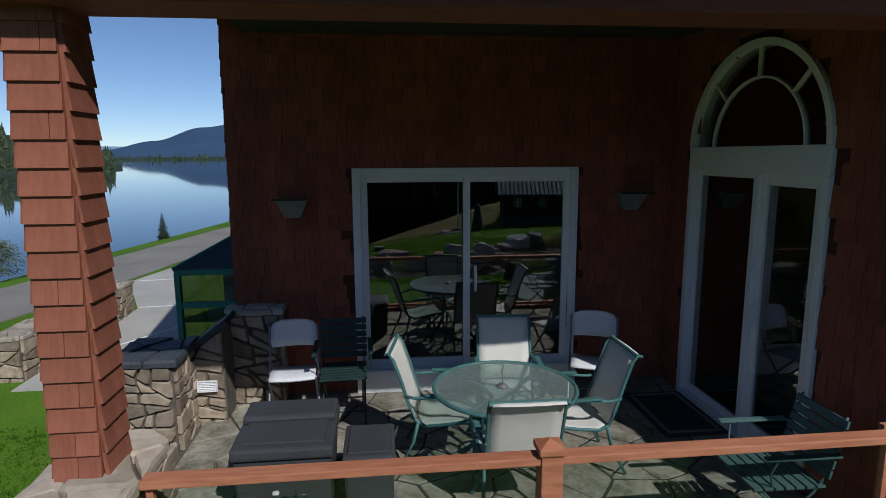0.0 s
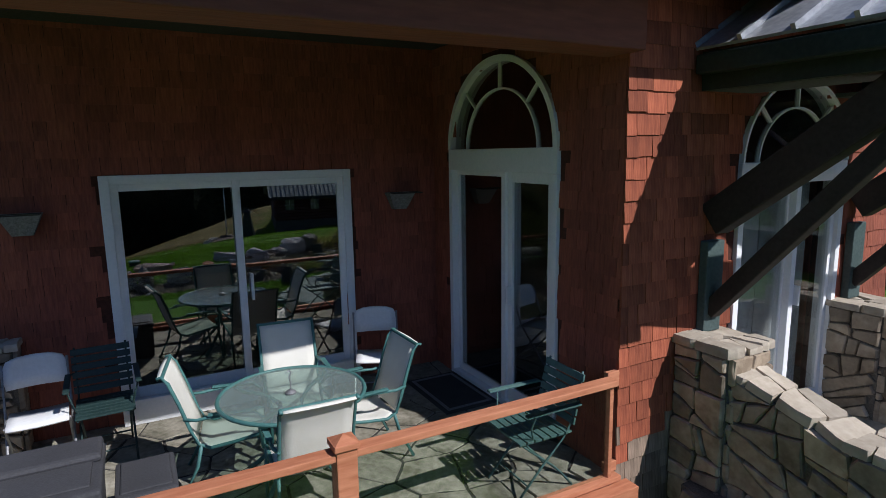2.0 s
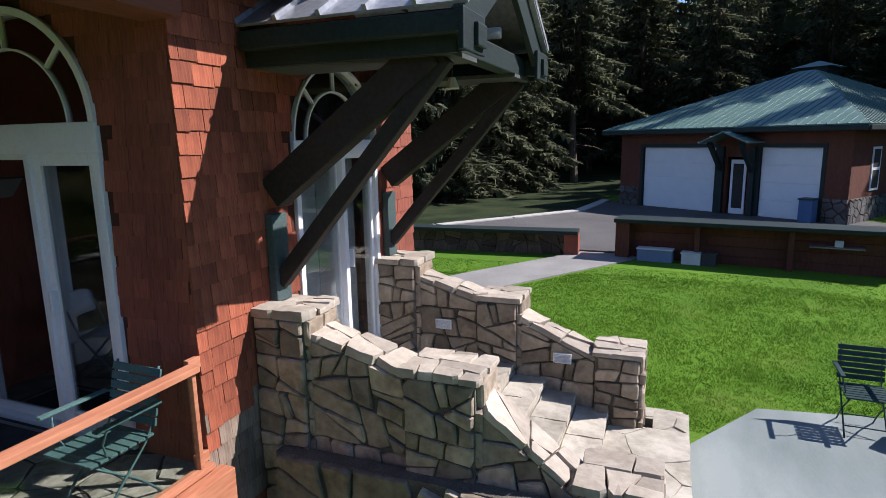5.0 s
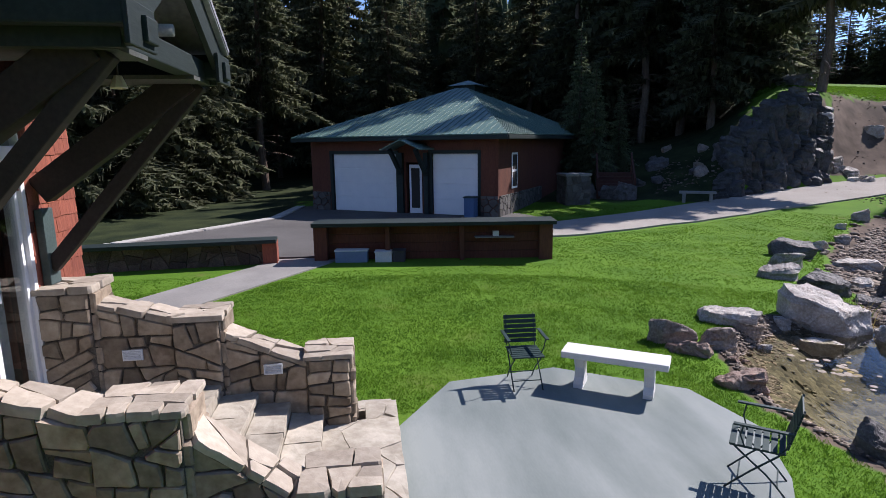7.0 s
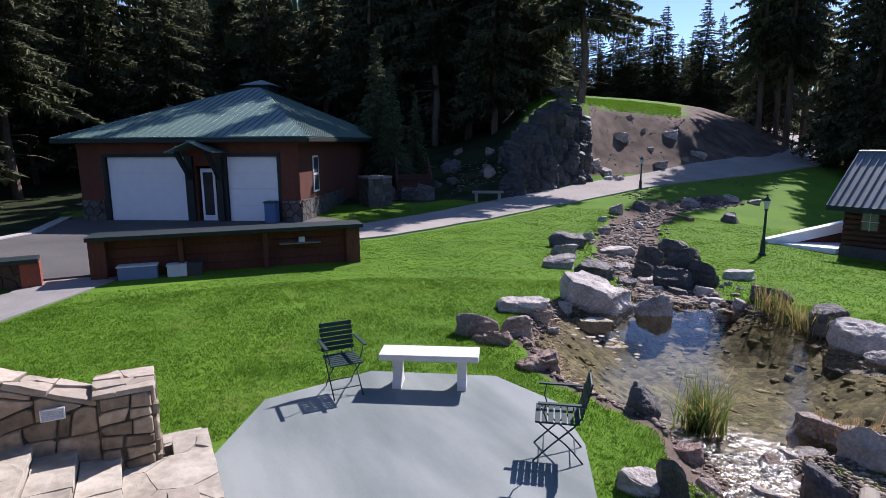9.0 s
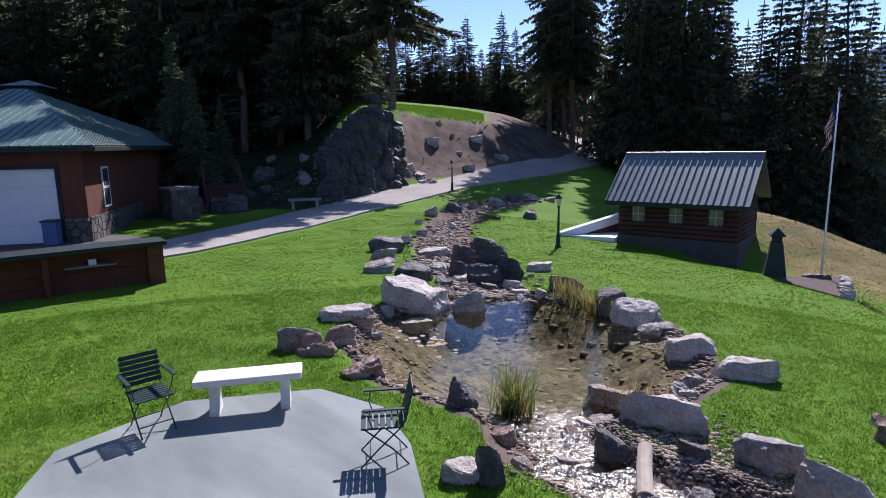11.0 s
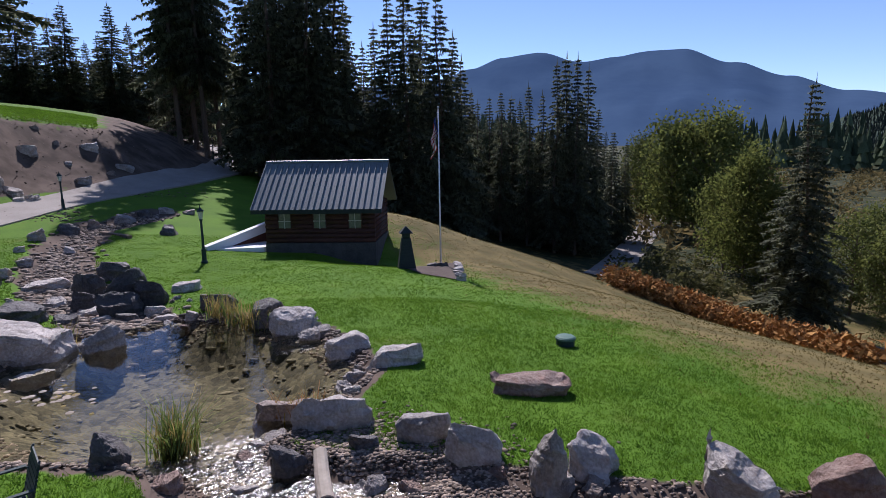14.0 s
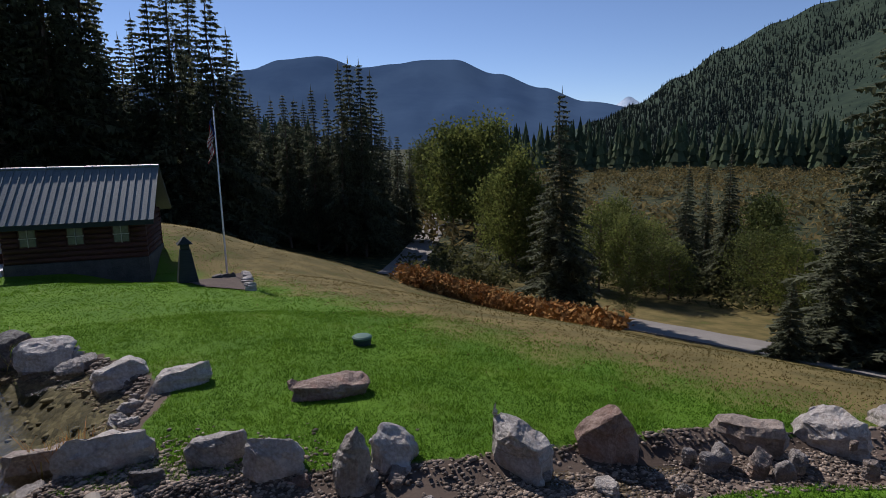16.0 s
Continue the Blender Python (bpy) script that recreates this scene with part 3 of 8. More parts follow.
def water_material(name):
    """Clear water, calm over the pond and broken where the brook runs out over the stones."""
    m = bpy.data.materials.new(name)
    m.use_nodes = True
    n, l = m.node_tree.nodes, m.node_tree.links
    n.remove(n["Principled BSDF"])
    fr = n.new("ShaderNodeFresnel")
    fr.inputs[0].default_value = 1.38
    tr = n.new("ShaderNodeBsdfTransparent")
    tr.inputs[0].default_value = (0.82, 0.83, 0.70, 1)
    gl = n.new("ShaderNodeBsdfGlossy")
    no = n.new("ShaderNodeTexNoise")
    no.inputs["Scale"].default_value, no.inputs["Detail"].default_value = 11, 4
    co = n.new("ShaderNodeTexCoord")
    l.new(co.outputs["Object"], no.inputs["Vector"])
    bp = n.new("ShaderNodeBump")
    bp.inputs["Distance"].default_value = 0.03
    sx = n.new("ShaderNodeSeparateXYZ")
    l.new(co.outputs["Object"], sx.inputs[0])
    ds = n.new("ShaderNodeVectorMath")
    ds.operation = "DISTANCE"
    ds.inputs[1].default_value = (3.4, -5.0, WATER)
    l.new(co.outputs["Object"], ds.inputs[0])
    run = n.new("ShaderNodeMath")
    run.operation = "MAXIMUM"
    for k, (sock, a, b) in enumerate(((ds.outputs["Value"], 1.45, 1.0), (sx.outputs[0], 3.0, 2.4))):
        mr = n.new("ShaderNodeMapRange")
        mr.inputs[1].default_value, mr.inputs[2].default_value = a, b
        l.new(sock, mr.inputs[0])
        l.new(mr.outputs[0], run.inputs[k])
    for sock, calm, fast in ((bp.inputs["Strength"], 0.055, 1.0), (gl.inputs["Roughness"], 0.012, 0.17)):
        mr = n.new("ShaderNodeMapRange")
        mr.inputs[3].default_value, mr.inputs[4].default_value = calm, fast
        l.new(run.outputs[0], mr.inputs[0])
        l.new(mr.outputs[0], sock)
    l.new(no.outputs[0], bp.inputs["Height"])
    l.new(bp.outputs[0], gl.inputs["Normal"])
    l.new(bp.outputs[0], fr.inputs["Normal"])
    mx = n.new("ShaderNodeMixShader")
    l.new(fr.outputs[0], mx.inputs[0])
    l.new(tr.outputs[0], mx.inputs[1])
    l.new(gl.outputs[0], mx.inputs[2])
    l.new(mx.outputs[0], n["Material Output"].inputs[0])
    return m


M_water = M_brook = water_material("clear water")


def cobble_material():
    """Stones of many tones packed on the pond floor, silted between."""
    m = material("pond floor", (0.060, 0.052, 0.030), (0.14, 0.12, 0.074), 1.5, 0.8, 0.3, 20)
    n, l = m.node_tree.nodes, m.node_tree.links
    bs = n["Principled BSDF"]
    base = bs.inputs["Base Color"].links[0].from_socket
    co = n.new("ShaderNodeTexCoord")
    vo = n.new("ShaderNodeTexVoronoi")
    vo.inputs["Scale"].default_value = 9.0
    l.new(co.outputs["Object"], vo.inputs["Vector"])
    sp = n.new("ShaderNodeSeparateColor")
    l.new(vo.outputs["Color"], sp.inputs[0])
    mr = n.new("ShaderNodeMapRange")
    mr.inputs[3].default_value, mr.inputs[4].default_value = 0.5, 1.9
    l.new(sp.outputs[0], mr.inputs[0])
    hs = n.new("ShaderNodeHueSaturation")
    l.new(mr.outputs[0], hs.inputs["Value"])
    l.new(base, hs.inputs["Color"])
    l.new(hs.outputs[0], bs.inputs["Base Color"])
    bp = n.new("ShaderNodeBump")
    bp.invert = True
    bp.inputs["Strength"].default_value, bp.inputs["Distance"].default_value = 0.35, 0.03
    l.new(vo.outputs["Distance"], bp.inputs["Height"])
    l.new(bp.outputs[0], bs.inputs["Normal"])
    return m


g_, gv, gf = {}, [], []
for i in range(62):
    for j in range(58):
        x, y = 2.6 + 0.11 * i, -11.0 + 0.11 * j
        if inside(POND, x, y) < 0.12:
            g_[i, j] = len(gv)
            gv.append((x, y, land(x, y) + 0.02))
for i, j in g_:
    if all(k in g_ for k in ((i + 1, j), (i, j + 1), (i + 1, j + 1))):
        gf.append((g_[i, j], g_[i + 1, j], g_[i + 1, j + 1], g_[i, j + 1]))
joined("pond_floor", gv, gf, cobble_material(), None, "cobbled brown floor of the pond", "pond bed", "structure", True)
M_lake = material("lake water", (0.012, 0.022, 0.03), (0.016, 0.028, 0.036), 0.01, 0.02, 0.0, 0.5, spec=0.5, rough2=0.05)
outl = [(3.45, -4.9), (3.3, -6.4), (2.4, -5.5), (1.0, -5.85), (-0.4, -5.75), (-2.2, -5.9), (-4.0, -5.9), (-6.0, -5.85), (-9.0, -6.1), (-9.0, -5.1), (-6.0, -4.8), (-4.0, -4.85), (-2.2, -4.85), (-0.4, -4.7), (1.0, -4.75), (2.2, -4.5), (3.3, -4.6)]
for nm, pts, mt, lb in (("pond", [(6.0 + (p[0] - 6.0) * 1.08, -7.8 + (p[1] + 7.8) * 1.08) for p in POND] + [(3.3, -6.4), (3.45, -4.9)], M_water, "clear calm pond over brown stones"), ("brook", outl, M_brook, "shallow brook glittering over pebbles")):
    bm = bmnew()
    f = bm.faces.new([bm.verts.new((x, y, water_z(x) - (0.004 if nm == "brook" else 0))) for x, y in pts])
    f.normal_update()
    if f.normal.z < 0:
        f.normal_flip()
    bmesh.ops.triangulate(bm, faces=bm.faces[:])
    w = thing(nm, bm, mt, lb, nm, kind="structure")
    w.visible_shadow = False
bm = bmnew()
bm.faces.new([bm.verts.new(p) for p in ((-1500, 18, -4.55), (40, 30, -4.55), (900, 1250, -4.55), (-1500, 1250, -4.55))])
bmesh.ops.recalc_face_normals(bm, faces=bm.faces[:])
for f in bm.faces:
    if f.normal.z < 0:
        f.normal_flip()
thing("lake", bm, M_lake, "calm blue lake mirroring the far shore", "lake", kind="structure")


# ---- the house ----
YA, XB, YC, XL, XR = 5.42, 2.8, 2.72, -1.36, 6.2
TOP = 3.46


def arch_half(u, c, r, h, spring):
    """Height of an arch at u, for a half ellipse of half width r and rise h over the springing line."""
    k = (u - c) / r
    return spring + h * math.sqrt(max(0.0, 1 - k * k))


def arch_wall(bm, u0, u1, z0, z1, c, r, spring, rise, depth, m):
    """A wall in local x and z, depth along +y, with an arched opening standing on sill height z0s."""
    box(bm, u0, c - r, 0, depth, z0, z1, 0, m)
    box(bm, c + r, u1, 0, depth, z0, z1, 0, m)
    n = 24
    for i in range(n):
        a, b = (c - r * math.cos(math.pi * k / n) for k in (i, i + 1))
        za, zb = arch_half(a, c, r, rise, spring), arch_half(b, c, r, rise, spring)
        q = [(a, za), (b, zb), (b, z1), (a, z1)]
        lo = [bm.verts.new(m @ Vector((x, 0, z))) for x, z in q]
        hi = [bm.verts.new(m @ Vector((x, depth, z))) for x, z in q]
        bm.faces.new(lo)
        bm.faces.new(hi[::-1])
        for k in range(4):
            bm.faces.new((lo[k], hi[k], hi[(k + 1) % 4], lo[(k + 1) % 4]))
    return bm


F_A = Matrix.Translation((0, YA, 0))
F_B = frame_m((XB, 0, 0), (0, -1, 0))
F_C = Matrix.Translation((0, YC, 0))
# the side wall's local x runs towards -y; its outside looks along -x
SL = (-0.27, 1.86, 0.02, 2.13)
bm = bmnew()
box(bm, XL, SL[0], 0, 0.2, -1.0, TOP, 0, F_A)
box(bm, SL[1], XB, 0, 0.2, -1.0, TOP, 0, F_A)
box(bm, SL[0], SL[1], 0, 0.2, SL[3], TOP, 0, F_A)
box(bm, SL[0], SL[1], 0, 0.2, -1.0, SL[2], 0, F_A)
wall_back = thing("wall_back", bm, M_sheath, "red-brown cedar shingle wall in deep porch shade", "wall", kind="structure")
bm = bmnew()
AR = (-4.21, 0.84, 2.30, 0.775)
arch_wall(bm, -YA, -YC - 0.2, -1.0, TOP, AR[0], AR[1], AR[2], AR[3], 0.2, F_B)
wall_side = thing("wall_side", bm, M_sheath, "shaded red-brown cedar shingle wall with an arched door", "wall", kind="structure")
bm = bmnew()
A2 = (4.62, 0.69, 2.16, 0.64)
arch_wall(bm, XB, XR, -1.0, TOP, A2[0], A2[1], A2[2], A2[3], 0.2, F_C)
wall_front = thing("wall_front", bm, M_sheath, "sunlit red cedar shingle wall beside the stone steps", "wall", kind="structure")
bm = bmnew()
box(bm, XR, XR - 0.2, YC + 0.2, 12.0, -1.0, TOP)
thing("wall_east", bm, M_shingle_j, "red cedar shingle end wall of the house", "wall", kind="structure")
bm = bmnew()
box(bm, XL, XL + 0.2, YA + 0.2, 12.0, -1.0, TOP)
wall_west = thing("wall_west", bm, M_sheath, "red cedar shingle side wall towards the lake", "wall", kind="structure")
thing("wall_rear", boxed(XL, XR, 12.0, 12.2, -1.0, TOP), M_sheath, "plain rear wall of the house", "wall", kind="structure")
# rooms behind the glass, near black so that their dimness is in the colour
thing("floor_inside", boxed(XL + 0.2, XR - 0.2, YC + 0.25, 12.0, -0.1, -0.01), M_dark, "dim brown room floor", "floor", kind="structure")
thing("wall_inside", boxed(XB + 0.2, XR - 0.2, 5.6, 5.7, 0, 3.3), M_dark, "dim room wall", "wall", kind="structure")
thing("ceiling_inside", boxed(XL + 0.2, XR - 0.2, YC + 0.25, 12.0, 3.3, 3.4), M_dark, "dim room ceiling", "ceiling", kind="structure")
# porch ceiling, beam and main roof
thing("ceiling", boxed(-1.6, XB, 2.21, YA, 3.44, 3.49), M_beam, "dark stained board porch ceiling", "ceiling", kind="structure")
bm = boxed(-1.66, XB, 2.585, 2.90, 2.868, 3.44, 0.01)
thing("porch_beam", bm, M_beam, "dark red stained beam across the porch front", "beam", kind="structure")
roof_main = empty("roof_main", "green metal main roof with deep eaves", "roof", kind="structure")
bm = bmnew()
for y0, z0, y1, z1 in ((2.2, 3.5, 7.5, 5.6), (13.0, 3.5, 7.5, 5.6)):
    vs = [bm.verts.new(p) for p in ((-1.62, y0, z0), (XR + 0.7, y0, z0), (XR + 0.7, y1, z1), (-1.62, y1, z1))]
    v2 = [bm.verts.new(v.co + Vector((0, 0, 0.08))) for v in vs]
    bm.faces.new(vs)
    bm.faces.new(v2[::-1])
    for k in range(4):
        bm.faces.new((vs[k], v2[k], v2[(k + 1) % 4], vs[(k + 1) % 4]))
bmesh.ops.recalc_face_normals(bm, faces=bm.faces[:])
part("roof_sheet", bm, M_greenroof, roof_main)
part("fascia", boxed(-1.62, XR + 0.7, 2.17, 2.2, 3.27, 3.6, 0.004), M_green, roof_main, "dark green fascia board")
part("soffit", boxed(XB, XR + 0.7, 2.21, YC, 3.44, 3.47), M_beam, roof_main)
bm = bmnew()
for x in (XL, XR):
    vs = [bm.verts.new(p) for p in ((x, YC if x > 0 else YA, TOP), (x, 12.2, TOP), (x, 7.5, 5.5))]
    bm.faces.new(vs)
part("gable", bm, M_sheath, roof_main)

# terrace
terrace = thing("terrace_floor", boxed(-1.62, XB, 2.62, YA, -1.0, -0.03), M_mortar, "mottled brown flagstone terrace floor", "floor", kind="structure")
thing("terrace_edge", boxed(-1.16, XB, 2.5, 2.62, -0.35, 0.03, 0.006), M_rail, "red cedar board along the terrace edge", "trim", kind="structure")
thing("terrace_skirt", boxed(-1.62, XB, 2.575, 2.62, -1.0, -0.36), M_sheath, "dark skirting under the terrace", "trim", kind="structure")

# doors and windows


def arc_ring(bm, c, r, rise, spring, w, y0, y1, m, a0=0.0, a1=math.pi, n=28):
    """An arched bar: outer half ellipse r x rise, inner one smaller by w."""
    prev = None
    for i in range(n + 1):
        a = a0 + (a1 - a0) * i / n
        q = []
        for rr, hh in ((r, rise), (r - w, rise - w)):
            x, z = c - rr * math.cos(a), spring + hh * math.sin(a)
            q += [bm.verts.new(m @ Vector((x, y0, z))), bm.verts.new(m @ Vector((x, y1, z)))]
        if prev:
            for k, l in ((0, 1), (1, 3), (3, 2), (2, 0)):
                bm.faces.new((prev[k], prev[l], q[l], q[k]))
        prev = q
    bmesh.ops.recalc_face_normals(bm, faces=bm.faces[:])
    return bm


def leaf_frame(x0, x1, z0, z1, w, y0, y1, m, foot=None):
    bm = bmnew()
    foot = foot or w
    box(bm, x0, x0 + w, y0, y1, z0, z1, 0.006, m)
    box(bm, x1 - w, x1, y0, y1, z0, z1, 0.006, m)
    box(bm, x0 + w, x1 - w, y0, y1, z1 - w, z1, 0.006, m)
    box(bm, x0 + w, x1 - w, y0, y1, z0, z0 + foot, 0.006, m)
    return bm


slider = empty("patio_door", "white framed sliding glass patio door, closed", "door")
part("frame", leaf_frame(SL[0], SL[1], SL[2], SL[3], 0.075, -0.03, 0.12, F_A), M_white, slider)
for k, (a, b, y) in enumerate(((SL[0] + 0.07, 0.83, 0.045), (0.76, SL[1] - 0.07, 0.0))):
    lf = part("sash", leaf_frame(a, b, SL[2] + 0.06, SL[3] - 0.07, 0.065, y, y + 0.04, F_A, 0.2), M_white, slider)
    g = part("pane", boxed(a + 0.06, b - 0.06, y + 0.017, y + 0.023, SL[2] + 0.25, SL[3] - 0.13, 0, F_A), M_glass, lf)
    g.visible_shadow = False
part("handle", boxed(0.86, 0.885, -0.04, 0.0, 0.95, 1.2, 0.008, F_A), M_white, slider)
part("step", boxed(SL[0], SL[1], -0.10, -0.032, 0.0, 0.22, 0.008, F_A), M_white, slider, "white kick board below the door")


def arched_door(name, label, c, r, spring, rise, z0, m, split, leaf, band=0.2, ring=0.05, pane=None):
    d = empty(name, label, "door")
    bm = arc_ring(bmnew(), c, r, rise, spring, ring, -0.04, 0.12, m)
    part("arch_frame", bm, M_white, d)
    part("transom", boxed(c - r, c + r, -0.035, 0.12, spring - band, spring, 0.008, m), M_white, d)
    bm = bmnew()
    box(bm, c - r, c - r + 0.06, -0.035, 0.12, z0, spring - band, 0.006, m)
    box(bm, c + r - 0.06, c + r, -0.035, 0.12, z0, spring - band, 0.006, m)
    box(bm, c - r + 0.06, c + r - 0.06, -0.035, 0.12, z0, z0 + 0.05, 0.006, m)
    part("jamb", bm, M_white, d)
    fan = part("fanlight", arc_ring(bmnew(), c, r * 0.66, rise * 0.66, spring, 0.016, 0.0, 0.03, m), M_white, d)
    bm = bmnew()
    for a in (45, 90, 135):
        ca, sa = math.cos(radians(a)), math.sin(radians(a))
        p, q = (m @ Vector((c - k * r * ca, 0.015, spring + k * rise * sa)) for k in (0.65, 0.95))
        beam(bm, p, q, 0.016, 0.03, m.to_3x3() @ Vector((0, 1, 0)))
    part("spoke", bm, M_white, fan)
    bm = bmnew()
    n = 20
    cv = bm.verts.new(m @ Vector((c, 0.02, spring)))
    vs = [bm.verts.new(m @ Vector((c - (r - 0.03) * math.cos(math.pi * i / n), 0.02, spring + (rise - 0.03) * math.sin(math.pi * i / n)))) for i in range(n + 1)]
    for a, b in zip(vs, vs[1:]):
        bm.faces.new((cv, a, b))
    g = part("fan_pane", bm, M_glass, d)
    g.visible_shadow = False
    ends = [c - r + 0.06, split, c + r - 0.06]
    for k in (0, 1):
        a, b = ends[k], ends[k + 1]
        w = leaf if k else 0.045
        lf = part("leaf", leaf_frame(a + (0.01 if k else 0), b, z0 + 0.05, spring - band, w, 0.0 if k else 0.03, 0.045 if k else 0.07, m, w * 1.5), M_white, d)
        g = part("pane", boxed(a + w, b - w, 0.045 if not k else 0.02, 0.05 if not k else 0.025, z0 + 0.1, spring - band - w + 0.02, 0, m), pane or M_glass, lf)
        g.visible_shadow = False
    part("mullion", boxed(split - 0.03, split + 0.03, -0.03, 0.1, z0 + 0.05, spring - band, 0.006, m), M_white, d)
    part("handle", boxed(split + 0.07, split + 0.09, -0.05, 0.0, z0 + 0.95, z0 + 1.12, 0.006, m), M_white, d)
    return d


arched_door("arched_door", "white arched door with a fanlight and narrow glazed leaves", AR[0], AR[1], AR[2], AR[3], 0.0, F_B, AR[0] + 0.12, 0.085)
arched_door("arched_patio_door", "white arched sliding door with a fanlight above the steps", A2[0], A2[1], A2[2], A2[3], 0.02, F_C, A2[0] + 0.05, 0.05, 0.12, 0.02, M_glass_clear)
for x0, x1 in ((3.96, 4.6), (4.64, 5.28)):
    bm = bmnew()
    n = 26
    for i in range(n):
        a = x0 + (x1 - x0) * i / n
        b = x0 + (x1 - x0) * (i + 1) / n
        ya, yb = (2.98 + 0.03 * math.sin(k * 2.2) for k in (i, i + 1))
        bm.faces.new([bm.verts.new(p) for p in ((a, ya, 0.1), (b, yb, 0.1), (b, yb, 2.1), (a, ya, 2.1))])
    bmesh.ops.remove_doubles(bm, verts=bm.verts[:], dist=0.0005)
    bmesh.ops.solidify(bm, geom=bm.faces[:], thickness=0.004)
    thing("curtain", bm, material("pale curtain", (0.5, 0.5, 0.51), (0.66, 0.66, 0.67), 5, 0.9, 0.1), "pale grey curtain hanging behind the glass", "curtain", "curtains")

# wall lamps
for x, z in ((-0.80, 1.80), (2.35, 1.82)):
    s = empty("wall_lamp", "wide tapered glass and metal wall lamp on shingles, unlit", "lamp", "porch wall lamps", at=Matrix.Translation((x, YA - 0.03, z)) @ Matrix.Diagonal((0.68, 0.8, 0.8, 1)))
    part("backplate", boxed(-0.09, 0.09, -0.01, 0.02, -0.1, 0.06, 0.006), M_dark, s)
    bm = bmnew()
    lo, hi = 0.10, 0.21
    q = [[bm.verts.new((sx * w, y, z)) for sx, y in ((-1, -0.01), (1, -0.01), (1, -0.02 - w * 0.75), (-1, -0.02 - w * 0.75))] for w, z in ((lo, -0.13), (hi, 0.08))]
    bm.faces.new(q[0][::-1])
    for k in range(4):
        bm.faces.new((q[0][k], q[0][(k + 1) % 4], q[1][(k + 1) % 4], q[1][k]))
    bmesh.ops.solidify(bm, geom=bm.faces[:], thickness=0.006)
    part("shade", bm, material("ribbed lamp glass", (0.25, 0.25, 0.24), (0.5, 0.5, 0.48), 30, 0.15, 0.4, 80, spec=0.6), s, "ribbed smoky glass shade")
    part("rim", leaf_frame(-0.215, 0.215, 0.0, 0.19, 0.014, 0.08, 0.092, pose(0, -0.19, 0.0, 90)), M_dark, s)

# railing
rail = empty("railing", "red cedar rail with glass panels along the terrace edge", "railing")
RZ, RY = 0.785, 2.625
for a, b in ((-1.13, 0.745), (0.855, 2.66)):
    part("top_rail", boxed(a, b, RY - 0.05, RY + 0.04, RZ - 0.042, RZ, 0.006), M_rail, rail)
    part("bottom_rail", boxed(a, b + (0.06 if b > 1 else 0), RY - 0.04, RY + 0.035, 0.05, 0.09, 0.006), M_rail, rail)
post = part("post", boxed(0.745, 0.855, RY - 0.06, RY + 0.05, -0.3, RZ + 0.015, 0.006), M_rail, rail)
bm = boxed(0.732, 0.868, RY - 0.073, RY + 0.063, RZ + 0.015, RZ + 0.05, 0.006)
q = [bm.verts.new((0.8 + sx * 0.062, RY - 0.005 + sy * 0.062, RZ + 0.05)) for sx, sy in ((-1, -1), (1, -1), (1, 1), (-1, 1))]
t = bm.verts.new((0.8, RY - 0.005, RZ + 0.085))
for k in range(4):
    bm.faces.new((q[k], q[(k + 1) % 4], t))
part("post_cap", bm, M_rail, post)
for x in (-1.1, 2.63):
    part("edge_post", boxed(x - 0.016, x + 0.016, RY - 0.022, RY + 0.022, 0.09, RZ - 0.042, 0.004), M_rail, rail)
for a, b in ((-1.07, 0.735), (0.865, 2.6)):
    g = part("glass_panel", boxed(a, b, RY - 0.004, RY + 0.004, 0.095, RZ - 0.046), M_railglass, rail)
    g.visible_shadow = False
for z in (RZ - 0.075, 0.05):
    part("bracket", boxed(2.685, 2.79, RY + 0.075, RY + 0.115, z, z + 0.075, 0.006), M_rail, rail)

# stone parapets and the shingled porch column


def stone_block(name, x0, x1, y0, y1, z0, z1, label, category, faces, seed, size=0.24, cap=0.0, mat=None, capmat=None):
    """A masonry block with single stones on the faces named, and cap stones on top."""
    r = random.Random(seed)
    mat = mat or M_stone
    ob = thing(name, boxed(x0, x1, y0, y1, z0, z1), M_mortar, label, category, kind="structure")
    dx, dy, dz = x1 - x0, y1 - y0, z1 - z0
    for f in faces:
        m, w = {"s": (Matrix.Translation((x0, y0, z0)), dx), "w": (frame_m((x0, y1, z0), (0, -1, 0)), dy), "e": (frame_m((x1, y0, z0), (0, 1, 0)), dy), "n": (frame_m((x1, y1, z0), (-1, 0, 0)), dx)}[f]
        stone_face(ob, m, [(0, 0), (w, 0), (w, dz), (0, dz)], size, r, mat, 0.035)
    if cap:
        e = 0.045
        m = frame_m((x0 - e, y0 - e, z1 + 0.0), (1, 0, 0), (0, 1, 0))
        for c in cells([(0, 0), (dx + 2 * e, 0), (dx + 2 * e, dy + 2 * e), (0, dy + 2 * e)], 0.26, r, 0.012, 1.0):
            piece("cap_stone", stone_mesh("cap_stone", c, cap * r.uniform(0.85, 1.2), capmat or M_cap, r, 0.015), ob, m)
    return ob


stone_block("parapet", -1.62, -1.2, 2.45, 3.16, -1.0, 0.69, "rough field stone pier carrying the porch column", "stone wall", "sewn", 31, 0.26, 0.06)
stone_block("parapet", -2.05, -1.62, 4.44, 4.95, -1.0, 0.67, "field stone pier with a black slate cap", "stone wall", "sewn", 32, 0.2, 0.06, capmat=M_slate)
bm = bmnew()
lo = [bm.verts.new((x, 4.90, z)) for x, z in ((-1.62, -1.0), (-1.36, -1.0), (-1.36, 0.82), (-1.62, 0.62))]
hi = [bm.verts.new((v.co.x, 5.2, v.co.z)) for v in lo]
bm.faces.new(lo)
bm.faces.new(hi[::-1])
for k in range(4):
    bm.faces.new((lo[k], hi[k], hi[(k + 1) % 4], lo[(k + 1) % 4]))
